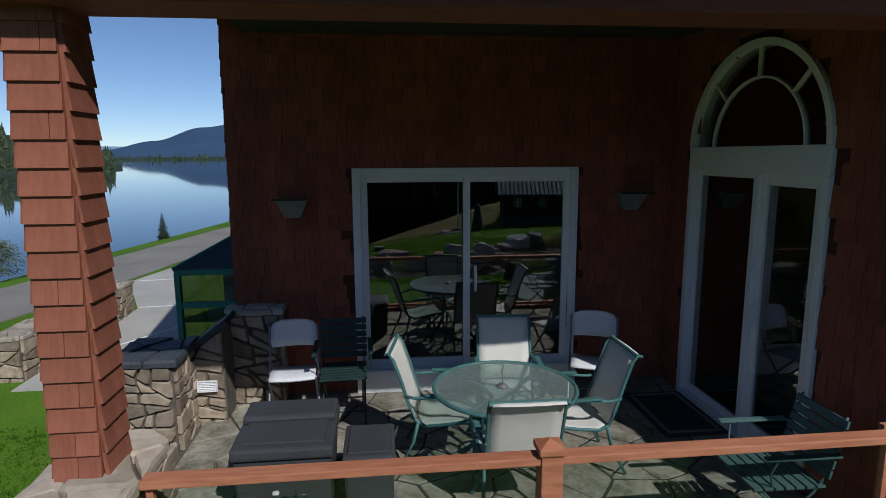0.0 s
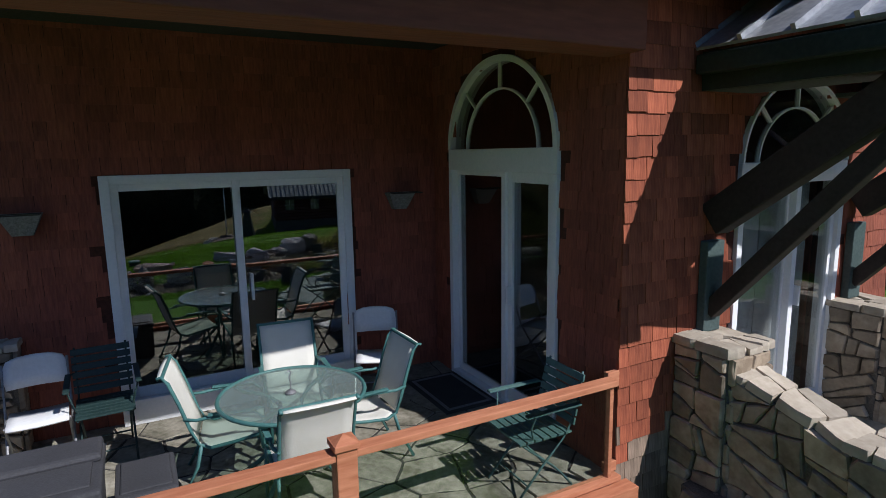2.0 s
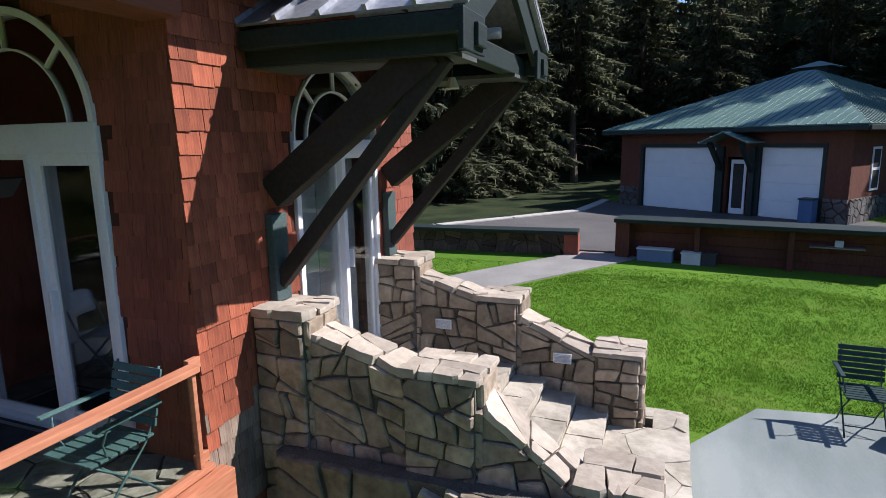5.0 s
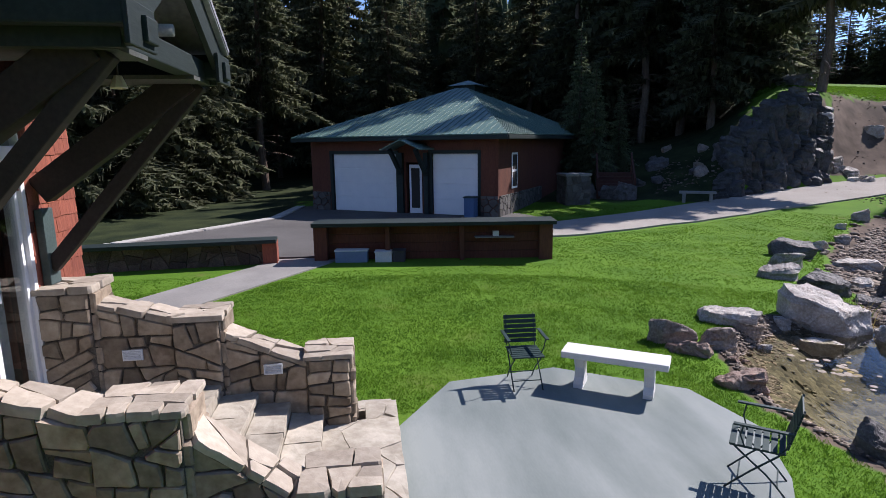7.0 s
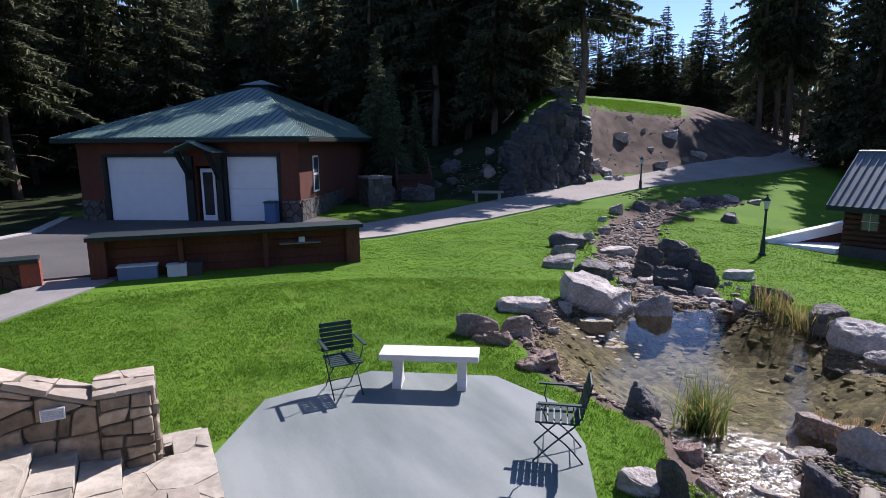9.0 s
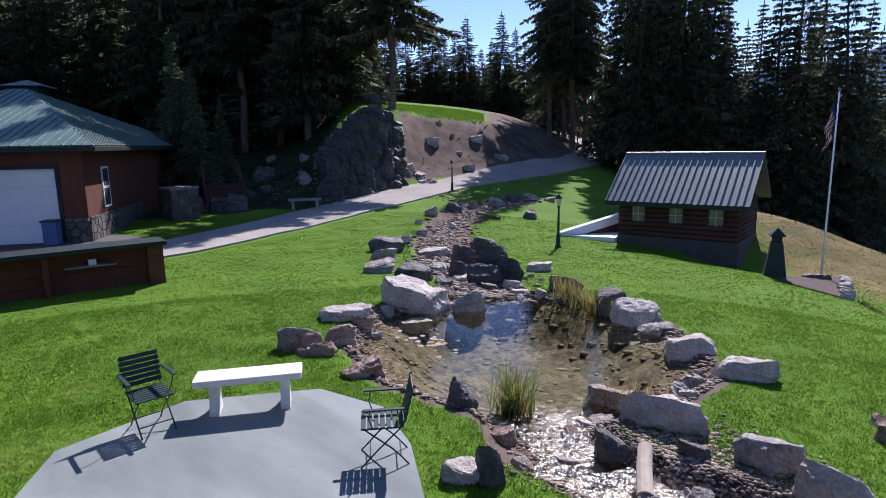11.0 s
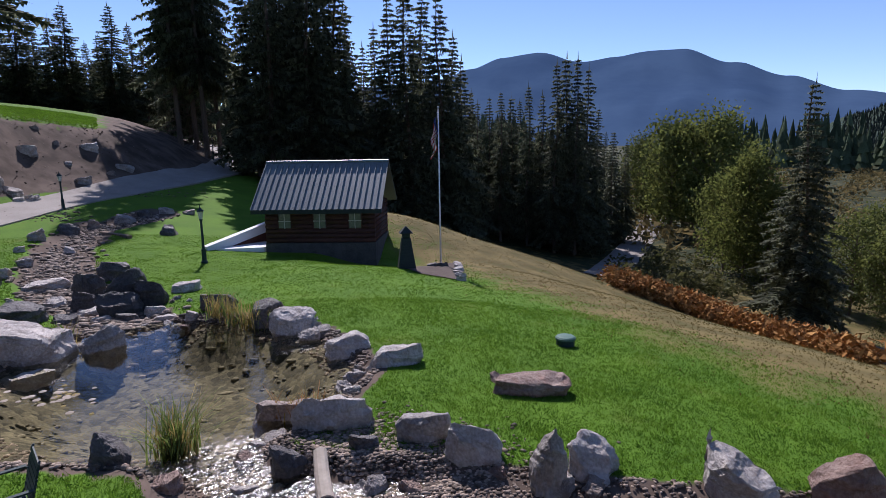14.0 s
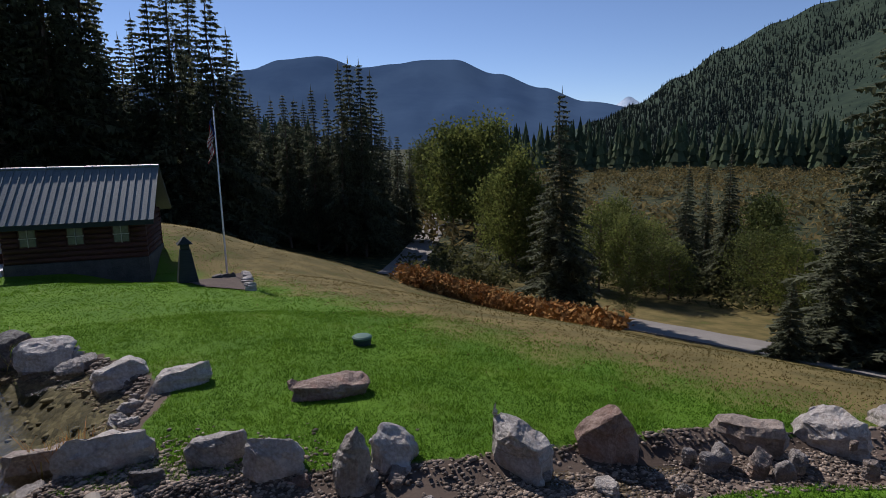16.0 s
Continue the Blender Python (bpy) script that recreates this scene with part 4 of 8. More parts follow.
bmesh.ops.recalc_face_normals(bm, faces=bm.faces[:])
ramp_wall = thing("parapet", bm, M_mortar, "field stone terrace wall with a sloping black slate coping", "stone wall", kind="structure")
stone_face(ramp_wall, Matrix.Translation((-1.62, 4.90, 0)), [(0, -0.05), (0.26, -0.05), (0.26, 0.82), (0, 0.62)], 0.2, random.Random(33), M_stone, 0.035)
part("coping", beam(bmnew(), (-1.70, 5.03, 0.59), (-1.32, 5.03, 0.88), 0.34, 0.05, (0, 0, 1), 0.008), M_slate, ramp_wall, "sloping black slate slab")
stone_block("wall_base", XL - 0.04, -0.95, 5.22, YA - 0.002, 0.0, 0.84, "field stone base of the house wall", "stone wall", "swe", 34, 0.22, 0.05)
stone_block("garden_wall", -3.4, -1.66, 2.3, 2.65, -1.0, 0.14, "low field stone wall edging the lawn", "stone wall", "sn", 35, 0.26, 0.06)
stone_block("garden_wall", -5.6, -5.2, 8.6, 12.4, -1.05, -0.35, "curved dry stone wall beside the lake drive", "stone wall", "se", 36, 0.3, 0.06)
stone_block("garden_wall", -9.5, -5.6, 8.6, 9.0, -1.05, -0.8, "low stone edging of the lawn", "stone wall", "s", 37, 0.3, 0.05)


def vent(m):
    v = empty("vent", "small white louvred vent set in the stone", "vent", "wall vents", at=m)
    part("frame", leaf_frame(-0.085, 0.085, -0.05, 0.05, 0.012, -0.012, 0.01, Matrix()), M_white, v)
    for k in range(5):
        part("slat", beam(bmnew(), (-0.073, -0.004, -0.03 + 0.015 * k), (0.073, -0.004, -0.03 + 0.015 * k), 0.004, 0.013, (0, 1, 0.8)), M_white, v)


vent(Matrix.Translation((-1.50, 4.845, 0.33)))
vent(Matrix.Translation((-2.35, 2.245, -0.15)))
vent(frame_m((5.275, 1.98, 0.315), (0, -1, 0)))
vent(frame_m((5.275, 0.78, 0.10), (0, -1, 0)))

SH_MESH = []
for w in (0.09, 0.12, 0.15, 0.18, 0.21):
    bm = bmnew()
    q = [(0, -0.016, 0), (w, -0.016, 0), (w, -0.002, 0.2), (0, -0.002, 0.2)]
    a = [bm.verts.new(p) for p in q]
    b = [bm.verts.new((p[0], 0.004 if p[2] else -0.001, p[2])) for p in q]
    bm.faces.new(a)
    bm.faces.new(b[::-1])
    for k in range(4):
        bm.faces.new((a[k], b[k], b[(k + 1) % 4], a[(k + 1) % 4]))
    bmesh.ops.recalc_face_normals(bm, faces=bm.faces[:])
    me = bpy.data.meshes.new("shingle")
    bm.to_mesh(me)
    bm.free()
    me.materials.append(M_shingle)
    SH_MESH.append((w, me))
M_weather = material("weathered grey shingle", (0.13, 0.095, 0.07), (0.26, 0.19, 0.14), 3.0, 0.9, 0.5, 60, obj=0.3, stretch=(1, 1, 0.12))
SH_OLD = []
for w, me in SH_MESH:
    m_ = me.copy()
    m_.materials[0] = M_weather
    SH_OLD.append((w, m_))


def shingles(parent, m, u0, u1, z0, z1, skip, rnd, nearest=None, step=0.142):
    """Courses of shingles over a face; those for which nearest() holds are single pieces, the rest one cladding mesh."""
    vs, fs = [], []
    z = z0
    row = 0
    while z < z1:
        u = u0 - rnd.uniform(0, 0.1)
        while u < u1:
            w, me = rnd.choice(SH_MESH)
            a, b = max(u, u0), min(u + w - 0.004, u1)
            u += w
            if b - a < 0.02 or skip((a + b) / 2, z + 0.07):
                continue
            dz = z + rnd.uniform(-0.006, 0.006)
            if nearest and nearest((a + b) / 2, dz):
                if dz < 0.35 - rnd.uniform(0, 0.35):
                    me = dict(SH_OLD)[w]
                piece("shingle", me, parent, m @ Matrix.Translation((a, -0.004, dz)) @ Matrix.Diagonal(((b - a) / w, rnd.uniform(0.9, 1.3), 1, 1)))
            else:
                k = len(vs)
                th = rnd.uniform(0.014, 0.02)
                for p in ((a, -th, dz), (b, -th, dz), (b, -0.006, dz + 0.2), (a, -0.006, dz + 0.2), (a, 0, dz), (b, 0, dz)):
                    vs.append(m @ Vector(p))
                fs += [(k, k + 1, k + 2, k + 3), (k, k + 4, k + 5, k + 1), (k, k + 3, k + 4), (k + 1, k + 5, k + 2)]
        z += step
        row += 1
    if vs:
        joined("cladding", vs, fs, M_shingle_j, parent)


def arch_skip(c, r, spring, rise, z0, pad=0.0):
    def f(u, z):
        if abs(u - c) > r + pad:
            return False
        return z < spring if z > z0 else False
    return lambda u, z: (abs(u - c) < r + pad and z0 < z < arch_half(max(c - r + 0.001, min(c + r - 0.001, u)), c, r, rise + pad, spring))


sr = random.Random(77)
shingles(wall_back, F_A, XL, XB, 0.0, 3.4, lambda u, z: SL[0] - 0.02 < u < SL[1] + 0.02 and z < SL[3] + 0.03, sr)
shingles(wall_side, F_B, -YA, -YC, 0.0, 3.4, arch_skip(AR[0], AR[1], AR[2], AR[3], -0.1, 0.03), sr)
shingles(wall_front, F_C, XB - 0.015, XR, -0.9, 3.5, arch_skip(A2[0], A2[1], A2[2], A2[3], -0.1, 0.03), sr, nearest=lambda u, z: u < 4.0 and z > -0.5)
shingles(wall_west, frame_m((XL, 12.0, 0), (0, -1, 0)), 0, 6.58, -0.9, 3.8, lambda u, z: False, sr)

COL_SH = SH_MESH[2][1].copy()
COL_SH.materials[0] = material("painted cedar shingle", (0.25, 0.085, 0.05), (0.33, 0.12, 0.072), 3.0, 0.7, 0.3, 50, obj=0.10, stretch=(1, 1, 0.3))
column = empty("porch_column", "tapered cedar shingled porch column on a stone pier", "column")
part("core", boxed(-1.54, -1.345, 2.72, 2.95, 0.75, 2.86), M_sheath, column)
cw, cd = 0.215, 0.25
cx0, cy0 = -1.55, 2.71
for m, w in ((Matrix.Translation((cx0, cy0, 0)), cw), (frame_m((cx0 + cw, cy0, 0), (0, 1, 0)), cd), (frame_m((cx0 + cw, cy0 + cd, 0), (-1, 0, 0)), cw), (frame_m((cx0, cy0 + cd, 0), (0, -1, 0)), cd)):
    z = 0.75
    while z < 2.86:
        u = 0.0
        while u < w - 0.01:
            sw = min(w - u, sr.choice((0.11, 0.26, 0.26, 0.26, 0.15)))
            if w - u - sw < 0.05:
                sw = w - u
            f = 1 + 0.02 * math.sin(z * 3)
            piece("shingle", COL_SH, column, m @ Matrix.Translation((u, 0.0, z)) @ Matrix.Diagonal(((sw - 0.003) / 0.15, 1.6, 1, 1)))
            u += sw
        z += 0.121

# flagstones of the terrace
fr = random.Random(3)
mfl = frame_m((-1.55, 2.66, -0.032), (1, 0, 0), (0, 1, 0))
for c in cells([(0, 0), (XB + 1.55, 0), (XB + 1.55, YA - 2.66), (0, YA - 2.66)], 0.46, fr, 0.018, 1.15):
    piece("flagstone", stone_mesh("flagstone", c, 0.03 * fr.uniform(0.9, 1.1), M_flag, fr, 0.006), terrace, mfl)

# canopy over the steps
M_brace = material("dark brown stained timber", (0.020, 0.016, 0.014), (0.040, 0.031, 0.027), 2.0, 0.6, 0.3, 30, stretch=(0.2, 1, 1))
M_soffit = material("grey green soffit board", (0.05, 0.055, 0.05), (0.08, 0.085, 0.077), 3.0, 0.7, 0.2)
canopy = empty("canopy", "gabled canopy of seamed metal on dark green brackets", "canopy")
EX0, EX1, EY0, EZ, RX, RIDGE = 3.46, 5.58, 1.14, 2.92, 4.52, 3.58
for x0, s in ((EX0, 1), (EX1, -1)):
    seam_roof(canopy, "roof_sheet", M_silver, (x0 - s * 0.06, EY0 - 0.1, EZ), (0, YC - EY0 + 0.1, 0), (s * (RX - EX0 + 0.06), 0, RIDGE - EZ), 0.34, 0.04, 0.02, "grey standing seam metal")
    part("fascia", boxed(min(x0, x0 + s * 0.05), max(x0, x0 + s * 0.05), EY0, YC, 2.66, EZ - 0.005, 0.005), M_green, canopy)
    part("soffit", boxed(min(x0 + s * 0.06, x0 + s * 0.55), max(x0 + s * 0.06, x0 + s * 0.55), EY0 + 0.05, YC, 2.66, 2.69), M_soffit, canopy)
    gut = boxed(min(x0 - s * 0.11, x0 - s * 0.01), max(x0 - s * 0.11, x0 - s * 0.01), EY0 - 0.06, YC - 0.05, 2.76, 2.885, 0.012)
    part("gutter", gut, M_green, canopy)
    bm = beam(bmnew(), (x0 - s * 0.04, EY0 - 0.03, EZ - 0.13), (RX, EY0 - 0.03, RIDGE - 0.13), 0.05, 0.24, (0, 0, 1), 0.006)
    part("bargeboard", bm, M_green, canopy)
    part("end_return", boxed(min(x0 - s * 0.12, x0 + s * 0.3), max(x0 - s * 0.12, x0 + s * 0.3), EY0 - 0.09, EY0 - 0.06, 2.66, 2.90, 0.008), M_green, canopy)
part("tie_beam", boxed(EX0 + 0.05, EX1 - 0.05, EY0 + 0.06, EY0 + 0.2, 2.69, 2.85, 0.01), M_green, canopy)
bm = tube(bmnew(), [(RX + 0.25, EY0 + 0.1, 2.98), (RX + 0.25, YC - 0.05, 2.98)], 0.045, 10)
part("purlin", bm, M_concrete, canopy, "grey round purlin", smooth=True)
for x in (3.62, 5.50):
    b = part("wall_plate", boxed(x - 0.09, x + 0.09, YC - 0.09, YC - 0.022, 0.95, 1.62, 0.01), material("grey green paint", (0.05, 0.075, 0.072), (0.075, 0.105, 0.1), 4, 0.6, 0.2), canopy, "grey-green timber plate")
    part("upper_brace", beam(bmnew(), (x, YC - 0.06, 1.77), (x, 1.36, 2.71), 0.15, 0.235, (0, -1, 1), 0.012), M_brace, canopy)
    part("lower_brace", beam(bmnew(), (x, YC - 0.07, 1.10), (x, 1.27, 2.66), 0.10, 0.12, (0, -1, 1), 0.01), M_brace, canopy)
    part("head_beam", boxed(x - 0.09, x + 0.09, 1.02, YC - 0.03, 2.70, 2.84, 0.01), M_green, canopy)
lan = empty("porch_lantern", "small yellowish lantern hanging under the canopy", "lamp", at=Matrix.Translation((4.66, 1.62, 2.56)) @ Matrix.Diagonal((0.7, 0.7, 0.7, 1)))
part("shade", lathe(bmnew(), [(0.04, 0.12), (0.09, 0.0), (0.085, -0.01), (0.035, 0.11)], 8), material("cream glass", (0.55, 0.5, 0.36), (0.65, 0.6, 0.45), 5, 0.3, 0.1), lan)
part("stem", tube(bmnew(), [(0, 0, 0.11), (0, 0, 0.3)], 0.012, 6), M_dark, lan)

# stone steps
M_tread = material("worn tread stone", (0.27, 0.235, 0.18), (0.47, 0.425, 0.345), 2.4, 0.85, 0.8, 13, obj=0.16, patch=0.6)


def step_wall(x0, x1, label, seed, foot, mid):
    """Piers joined by thinner sloping runs of masonry."""
    r = random.Random(seed)
    ob = empty("stair_wall", label, "stone wall", "stone walls of the steps", "structure")
    xa, xb = x0 + 0.06, x1 - 0.12
    f0, f1, fz = foot
    m0, m1 = mid
    e = 0.04
    for y0, y1, za, zb, pier, size in ((2.28, 2.70, 0.90, 0.90, 1, 0.24), (m1, 2.28, 0.56, 0.76, 0, 0.27), (m0, m1, 0.60, 0.60, 1, 0.24), (f1, m0, fz - 0.08, 0.42, 0, 0.27), (f0, f1, fz, fz, 1, 0.22)):
        p, q = (x0, x1) if pier else (xa, xb)
        bm = bmnew()
        lo = [bm.verts.new((p, y, z)) for y, z in ((y0, -1.0), (y1, -1.0), (y1, zb), (y0, za))]
        hi = [bm.verts.new((q, v.co.y, v.co.z)) for v in lo]
        bm.faces.new(lo)
        bm.faces.new(hi[::-1])
        for k in range(4):
            bm.faces.new((lo[k], hi[k], hi[(k + 1) % 4], lo[(k + 1) % 4]))
        bmesh.ops.recalc_face_normals(bm, faces=bm.faces[:])
        core = part("pier" if pier else "run", bm, M_mortar, ob)
        ln = y1 - y0
        m = frame_m((p, y1, 0), (0, -1, 0))
        for c in rubble([(0, -1), (ln, -1), (ln, za), (0, zb)], size, r, 0.012, 1.2):
            piece("stone", stone_mesh("stone", c, 0.036 * r.uniform(0.7, 1.3), M_stone, r, 0.014), core, m)
        if pier:
            for o, w, hgt in ((Matrix.Translation((p, y0, -1)), q - p, za + 1),):
                for c in rubble([(0, 0), (w, 0), (w, hgt), (0, hgt)], 0.24, r, 0.012, 1.3):
                    piece("stone", stone_mesh("stone", c, 0.04 * r.uniform(0.7, 1.3), M_stone, r, 0.014), core, o)
        d = Vector((0, y1 - y0, zb - za))
        m = frame_m((p - e, y0 - (e if pier else 0), za), (1, 0, 0), d)
        cl = d.length + (2 * e if pier else 0)
        for c in rubble([(0, 0), (q - p + 2 * e, 0), (q - p + 2 * e, cl), (0, cl)], 0.21 if pier else 0.25, r, 0.007, 0.75):
            piece("cap_stone", stone_mesh("cap_stone", c, r.uniform(0.035, 0.07), M_cap, r, 0.006), core, m)
    return ob


step_wall(3.34, 3.76, "stepped field stone wall beside the steps with pale cap stones", 51, (-0.12, 0.33, 0.0), (1.0, 1.5))
step_wall(5.27, 5.69, "stepped field stone wall beside the lawn with pale cap stones", 52, (0.08, 0.48, 0.17), (1.22, 1.62))
bm = boxed(3.22, 3.34, -0.2, 2.5, -1.0, -0.08)
sb = thing("stair_plinth", bm, M_mortar, "projecting field stone footing of the step wall", "stone wall", kind="structure")
pr = random.Random(9)
stone_face(sb, frame_m((3.22, 2.5, -1.0), (0, -1, 0)), [(0, 0), (2.7, 0), (2.7, 0.92), (0, 0.92)], 0.36, pr, M_stone, 0.05)
steps = empty("stone_steps", "broad worn flagstone steps down to the patio", "steps", kind="structure")
tr_ = [(1.24, 2.70, 0.0), (0.94, 1.24, -0.12), (0.64, 0.94, -0.24), (0.34, 0.64, -0.36), (-0.36, 0.34, -0.48)]
for k, (y0, y1, z) in enumerate(tr_):
    x0, x1 = (3.64, 5.33) if k < 4 else (3.66, 5.31)
    part("riser", boxed(x0, x1, y0 + 0.012, y1, -1.0, z - 0.018, 0.004), M_tread, steps)
    r = random.Random(60 + k)
    if k in (0, 4):
        outl_ = cells([(0, 0), (x1 - x0, 0), (x1 - x0, y1 - y0 + 0.005), (0, y1 - y0 + 0.005)], 0.62, r, 0.006, 1.2)
    else:
        cut = [0.0, (x1 - x0) * r.uniform(0.26, 0.4), (x1 - x0) * r.uniform(0.6, 0.74), x1 - x0]
        outl_ = [[(p + 0.004, r.uniform(-0.012, 0.006)), ((p + q) / 2, r.uniform(-0.012, 0.006)), (q - 0.004, r.uniform(-0.012, 0.006)), (q - 0.004, y1 - y0 + 0.005), (p + 0.004, y1 - y0 + 0.005)] for p, q in zip(cut, cut[1:])]
    for c in outl_:
        lift = r.uniform(-0.006, 0.004)
        piece("tread_stone", stone_mesh("tread_stone", c, 0.05, M_tread, r, 0.005), steps, frame_m((x0, y0 + 0.002, z - 0.052 + lift), (1, 0, 0), (0, 1, 0)))
for a in ((3.3, 3.655, -0.36, -0.165, -0.482), (5.315, 5.74, -0.36, -0.045, -0.485), (5.745, 6.0, -0.33, 0.7, -0.6)):
    part("riser", boxed(a[0], a[1], a[2], a[3], -1.0, a[4] - 0.018), M_tread, steps)
    r = random.Random(int(a[0] * 10))
    m = frame_m((a[0], a[2], a[4] - 0.052), (1, 0, 0), (0, 1, 0))
    for c in cells([(0, 0), (a[1] - a[0], 0), (a[1] - a[0], a[3] - a[2]), (0, a[3] - a[2])], 0.5, r, 0.006, 1.2):
        piece("tread_stone", stone_mesh("tread_stone", c, 0.05, M_tread, r, 0.005), steps, m)

# conservatory
cons = empty("conservatory", "green framed glass conservatory with a dark glazed roof", "conservatory")
M_teal = material("teal frame", (0.06, 0.22, 0.19), (0.085, 0.28, 0.24), 3, 0.45, 0.05)
x0, x1, y0, y1, ze, zp = -2.62, XL - 0.02, 7.6, 10.6, 0.78, 1.5
part("plinth", boxed(x0, x1, y0, y1, -1.0, -0.55), M_stone, cons)
for x, y in [(x0, y0), (x0 + 0.75, y0), (x1 - 0.04, y0), (x0, y0 + 1.0), (x0, y0 + 2.0), (x0, y1)]:
    part("post", boxed(x - 0.035, x + 0.035, y - 0.035, y + 0.035, -0.55, ze, 0.006), M_teal, cons)
for a, b in (((x0, y0), (x1, y0)), ((x0, y0), (x0, y1))):
    for z in (-0.52, 0.35, ze):
        part("rail", beam(bmnew(), (*a, z), (*b, z), 0.06, 0.07), M_teal, cons)
    g = part("pane", beam(bmnew(), ((a[0] + 0.01), a[1] + 0.01, 0.18), (b[0] + 0.01, b[1] + 0.01, 0.18), 0.008, 1.36), M_glass, cons)
for i in range(4):
    y = y0 + i * 1.0
    part("rafter", beam(bmnew(), (x0 - 0.05, y, ze + 0.03), (x1, y + (0.4 if i == 0 else 0), zp), 0.05, 0.07), M_teal, cons)
bm = bmnew()
v = [bm.verts.new(p) for p in ((x0 - 0.05, y0 - 0.03, ze + 0.05), (x1, y0 + 0.4, zp + 0.03), (x1, y1, zp + 0.03), (x0 - 0.05, y1, ze + 0.05))]
bm.faces.new(v)
v = [bm.verts.new(p) for p in ((x0 - 0.05, y0 - 0.03, ze + 0.05), (x1, y0 - 0.03, ze + 0.05), (x1, y0 + 0.4, zp + 0.03))]
bm.faces.new(v)
bmesh.ops.solidify(bm, geom=bm.faces[:], thickness=0.012)
# opaque glass; its blue base colour holds part of the sky's reflection
part("roof_glass", bm, material("sky-tinted roof glass", (0.035, 0.075, 0.10), (0.05, 0.10, 0.13), 2, 0.08, 0.0, spec=0.6), cons)

# ---- terrace furniture ----
M_teal2 = material("teal painted steel", (0.045, 0.125, 0.12), (0.07, 0.17, 0.16), 5, 0.4, 0.1)
M_sling = material("cream sling cloth", (0.60, 0.58, 0.52), (0.70, 0.68, 0.62), 6, 0.85, 0.3, 200)
M_plastic = material("white plastic", (0.66, 0.66, 0.66), (0.74, 0.74, 0.74), 5, 0.5, 0.05)
M_greymetal = material("grey steel tube", (0.22, 0.22, 0.23), (0.3, 0.3, 0.31), 5, 0.4, 0.05, metal=0.6)
M_slat = material("dark green slat", (0.014, 0.032, 0.032), (0.025, 0.05, 0.048), 4, 0.45, 0.15, 40)
M_box = material("charcoal plastic", (0.045, 0.045, 0.05), (0.065, 0.065, 0.072), 3, 0.5, 0.15, 80)
M_tglass = glass("rippled table glass", (0.72, 0.82, 0.78), 0.06, 1.6, 0.14)


def sheet(bm, rows, thick):
    """A curved sheet through rows of points."""
    g = [[bm.verts.new(p) for p in r] for r in rows]
    for a, b in zip(g, g[1:]):
        for k in range(len(a) - 1):
            bm.faces.new((a[k], a[k + 1], b[k + 1], b[k]))
    bmesh.ops.recalc_face_normals(bm, faces=bm.faces[:])
    bmesh.ops.solidify(bm, geom=bm.faces[:], thickness=thick)
    return bm


def sling_chair(at):
    """A sling chair that faces local +y."""
    c = empty("sling_chair", "cream sling patio chair with a teal steel frame", "chair", "chairs round the glass table", at=at @ Matrix.Diagonal((0.87, 0.9, 0.9, 1)))
    prof = [(0.27, 0.425), (0.22, 0.43), (0.05, 0.40), (-0.12, 0.38), (-0.2, 0.42), (-0.25, 0.55), (-0.31, 0.75), (-0.37, 0.92), (-0.41, 0.97), (-0.44, 0.96)]
    w = 0.245
    part("seat_sling", sheet(bmnew(), [[(-w + 2 * w * k / 6, y, z - 0.012 * math.sin(math.pi * k / 6)) for k in range(7)] for y, z in prof[:5]], 0.006), M_sling, c, smooth=True)
    part("back_sling", sheet(bmnew(), [[(-w + 2 * w * k / 6, y - 0.012 * math.sin(math.pi * k / 6), z) for k in range(7)] for y, z in prof[4:]], 0.006), M_sling, c, smooth=True)
    for s in (-1, 1):
        x = s * (w + 0.012)
        part("side_rail", tube(bmnew(), [(x, y, z) for y, z in prof], 0.014, 8), M_teal2, c, smooth=True)
        part("leg", tube(bmnew(), [(x, 0.25, 0.42), (x + s * 0.01, 0.27, 0.25), (x + s * 0.01, 0.29, 0.01)], 0.014, 8), M_teal2, c, smooth=True)
        part("leg", tube(bmnew(), [(x, -0.18, 0.42), (x + s * 0.01, -0.22, 0.25), (x + s * 0.02, -0.34, 0.01)], 0.014, 8), M_teal2, c, smooth=True)
        bm = bmnew()
        pts = [(x + s * 0.02, 0.26, 0.42), (x + s * 0.035, 0.27, 0.58), (x + s * 0.04, 0.2, 0.635), (x + s * 0.035, 0.0, 0.64), (x + s * 0.02, -0.2, 0.62), (x, -0.29, 0.63)]
        tube(bm, pts, 0.013, 8)
        part("arm", bm, M_teal2, c, smooth=True)
        part("armrest", beam(bmnew(), (x + s * 0.04, 0.22, 0.648), (x + s * 0.03, -0.12, 0.652), 0.045, 0.014, bevel=0.005), M_teal2, c)
    part("crossbar", tube(bmnew(), [(-w, 0.22, 0.40), (w, 0.22, 0.40)], 0.011, 6), M_teal2, c)
    part("top_bar", tube(bmnew(), [(-w - 0.01, -0.405, 0.965), (w + 0.01, -0.405, 0.965)], 0.014, 8), M_teal2, c)
    return c


def facing(x, y, tx, ty, z=0.0):
    """A pose at (x, y) whose local +y looks at (tx, ty)."""
    return Matrix.Translation((x, y, z)) @ Matrix.Rotation(math.atan2(-(tx - x), ty - y), 4, "Z")


TX, TY = 0.83, 3.83
for x, y, tx, ty in ((0.42, 4.08, 1.4, 3.91), (0.99, 4.44, 0.93, 3.6), (1.36, 3.90, 0.4, 3.88), (0.81, 3.40, 0.83, 4.2)):
    sling_chair(facing(x, y, tx, ty))

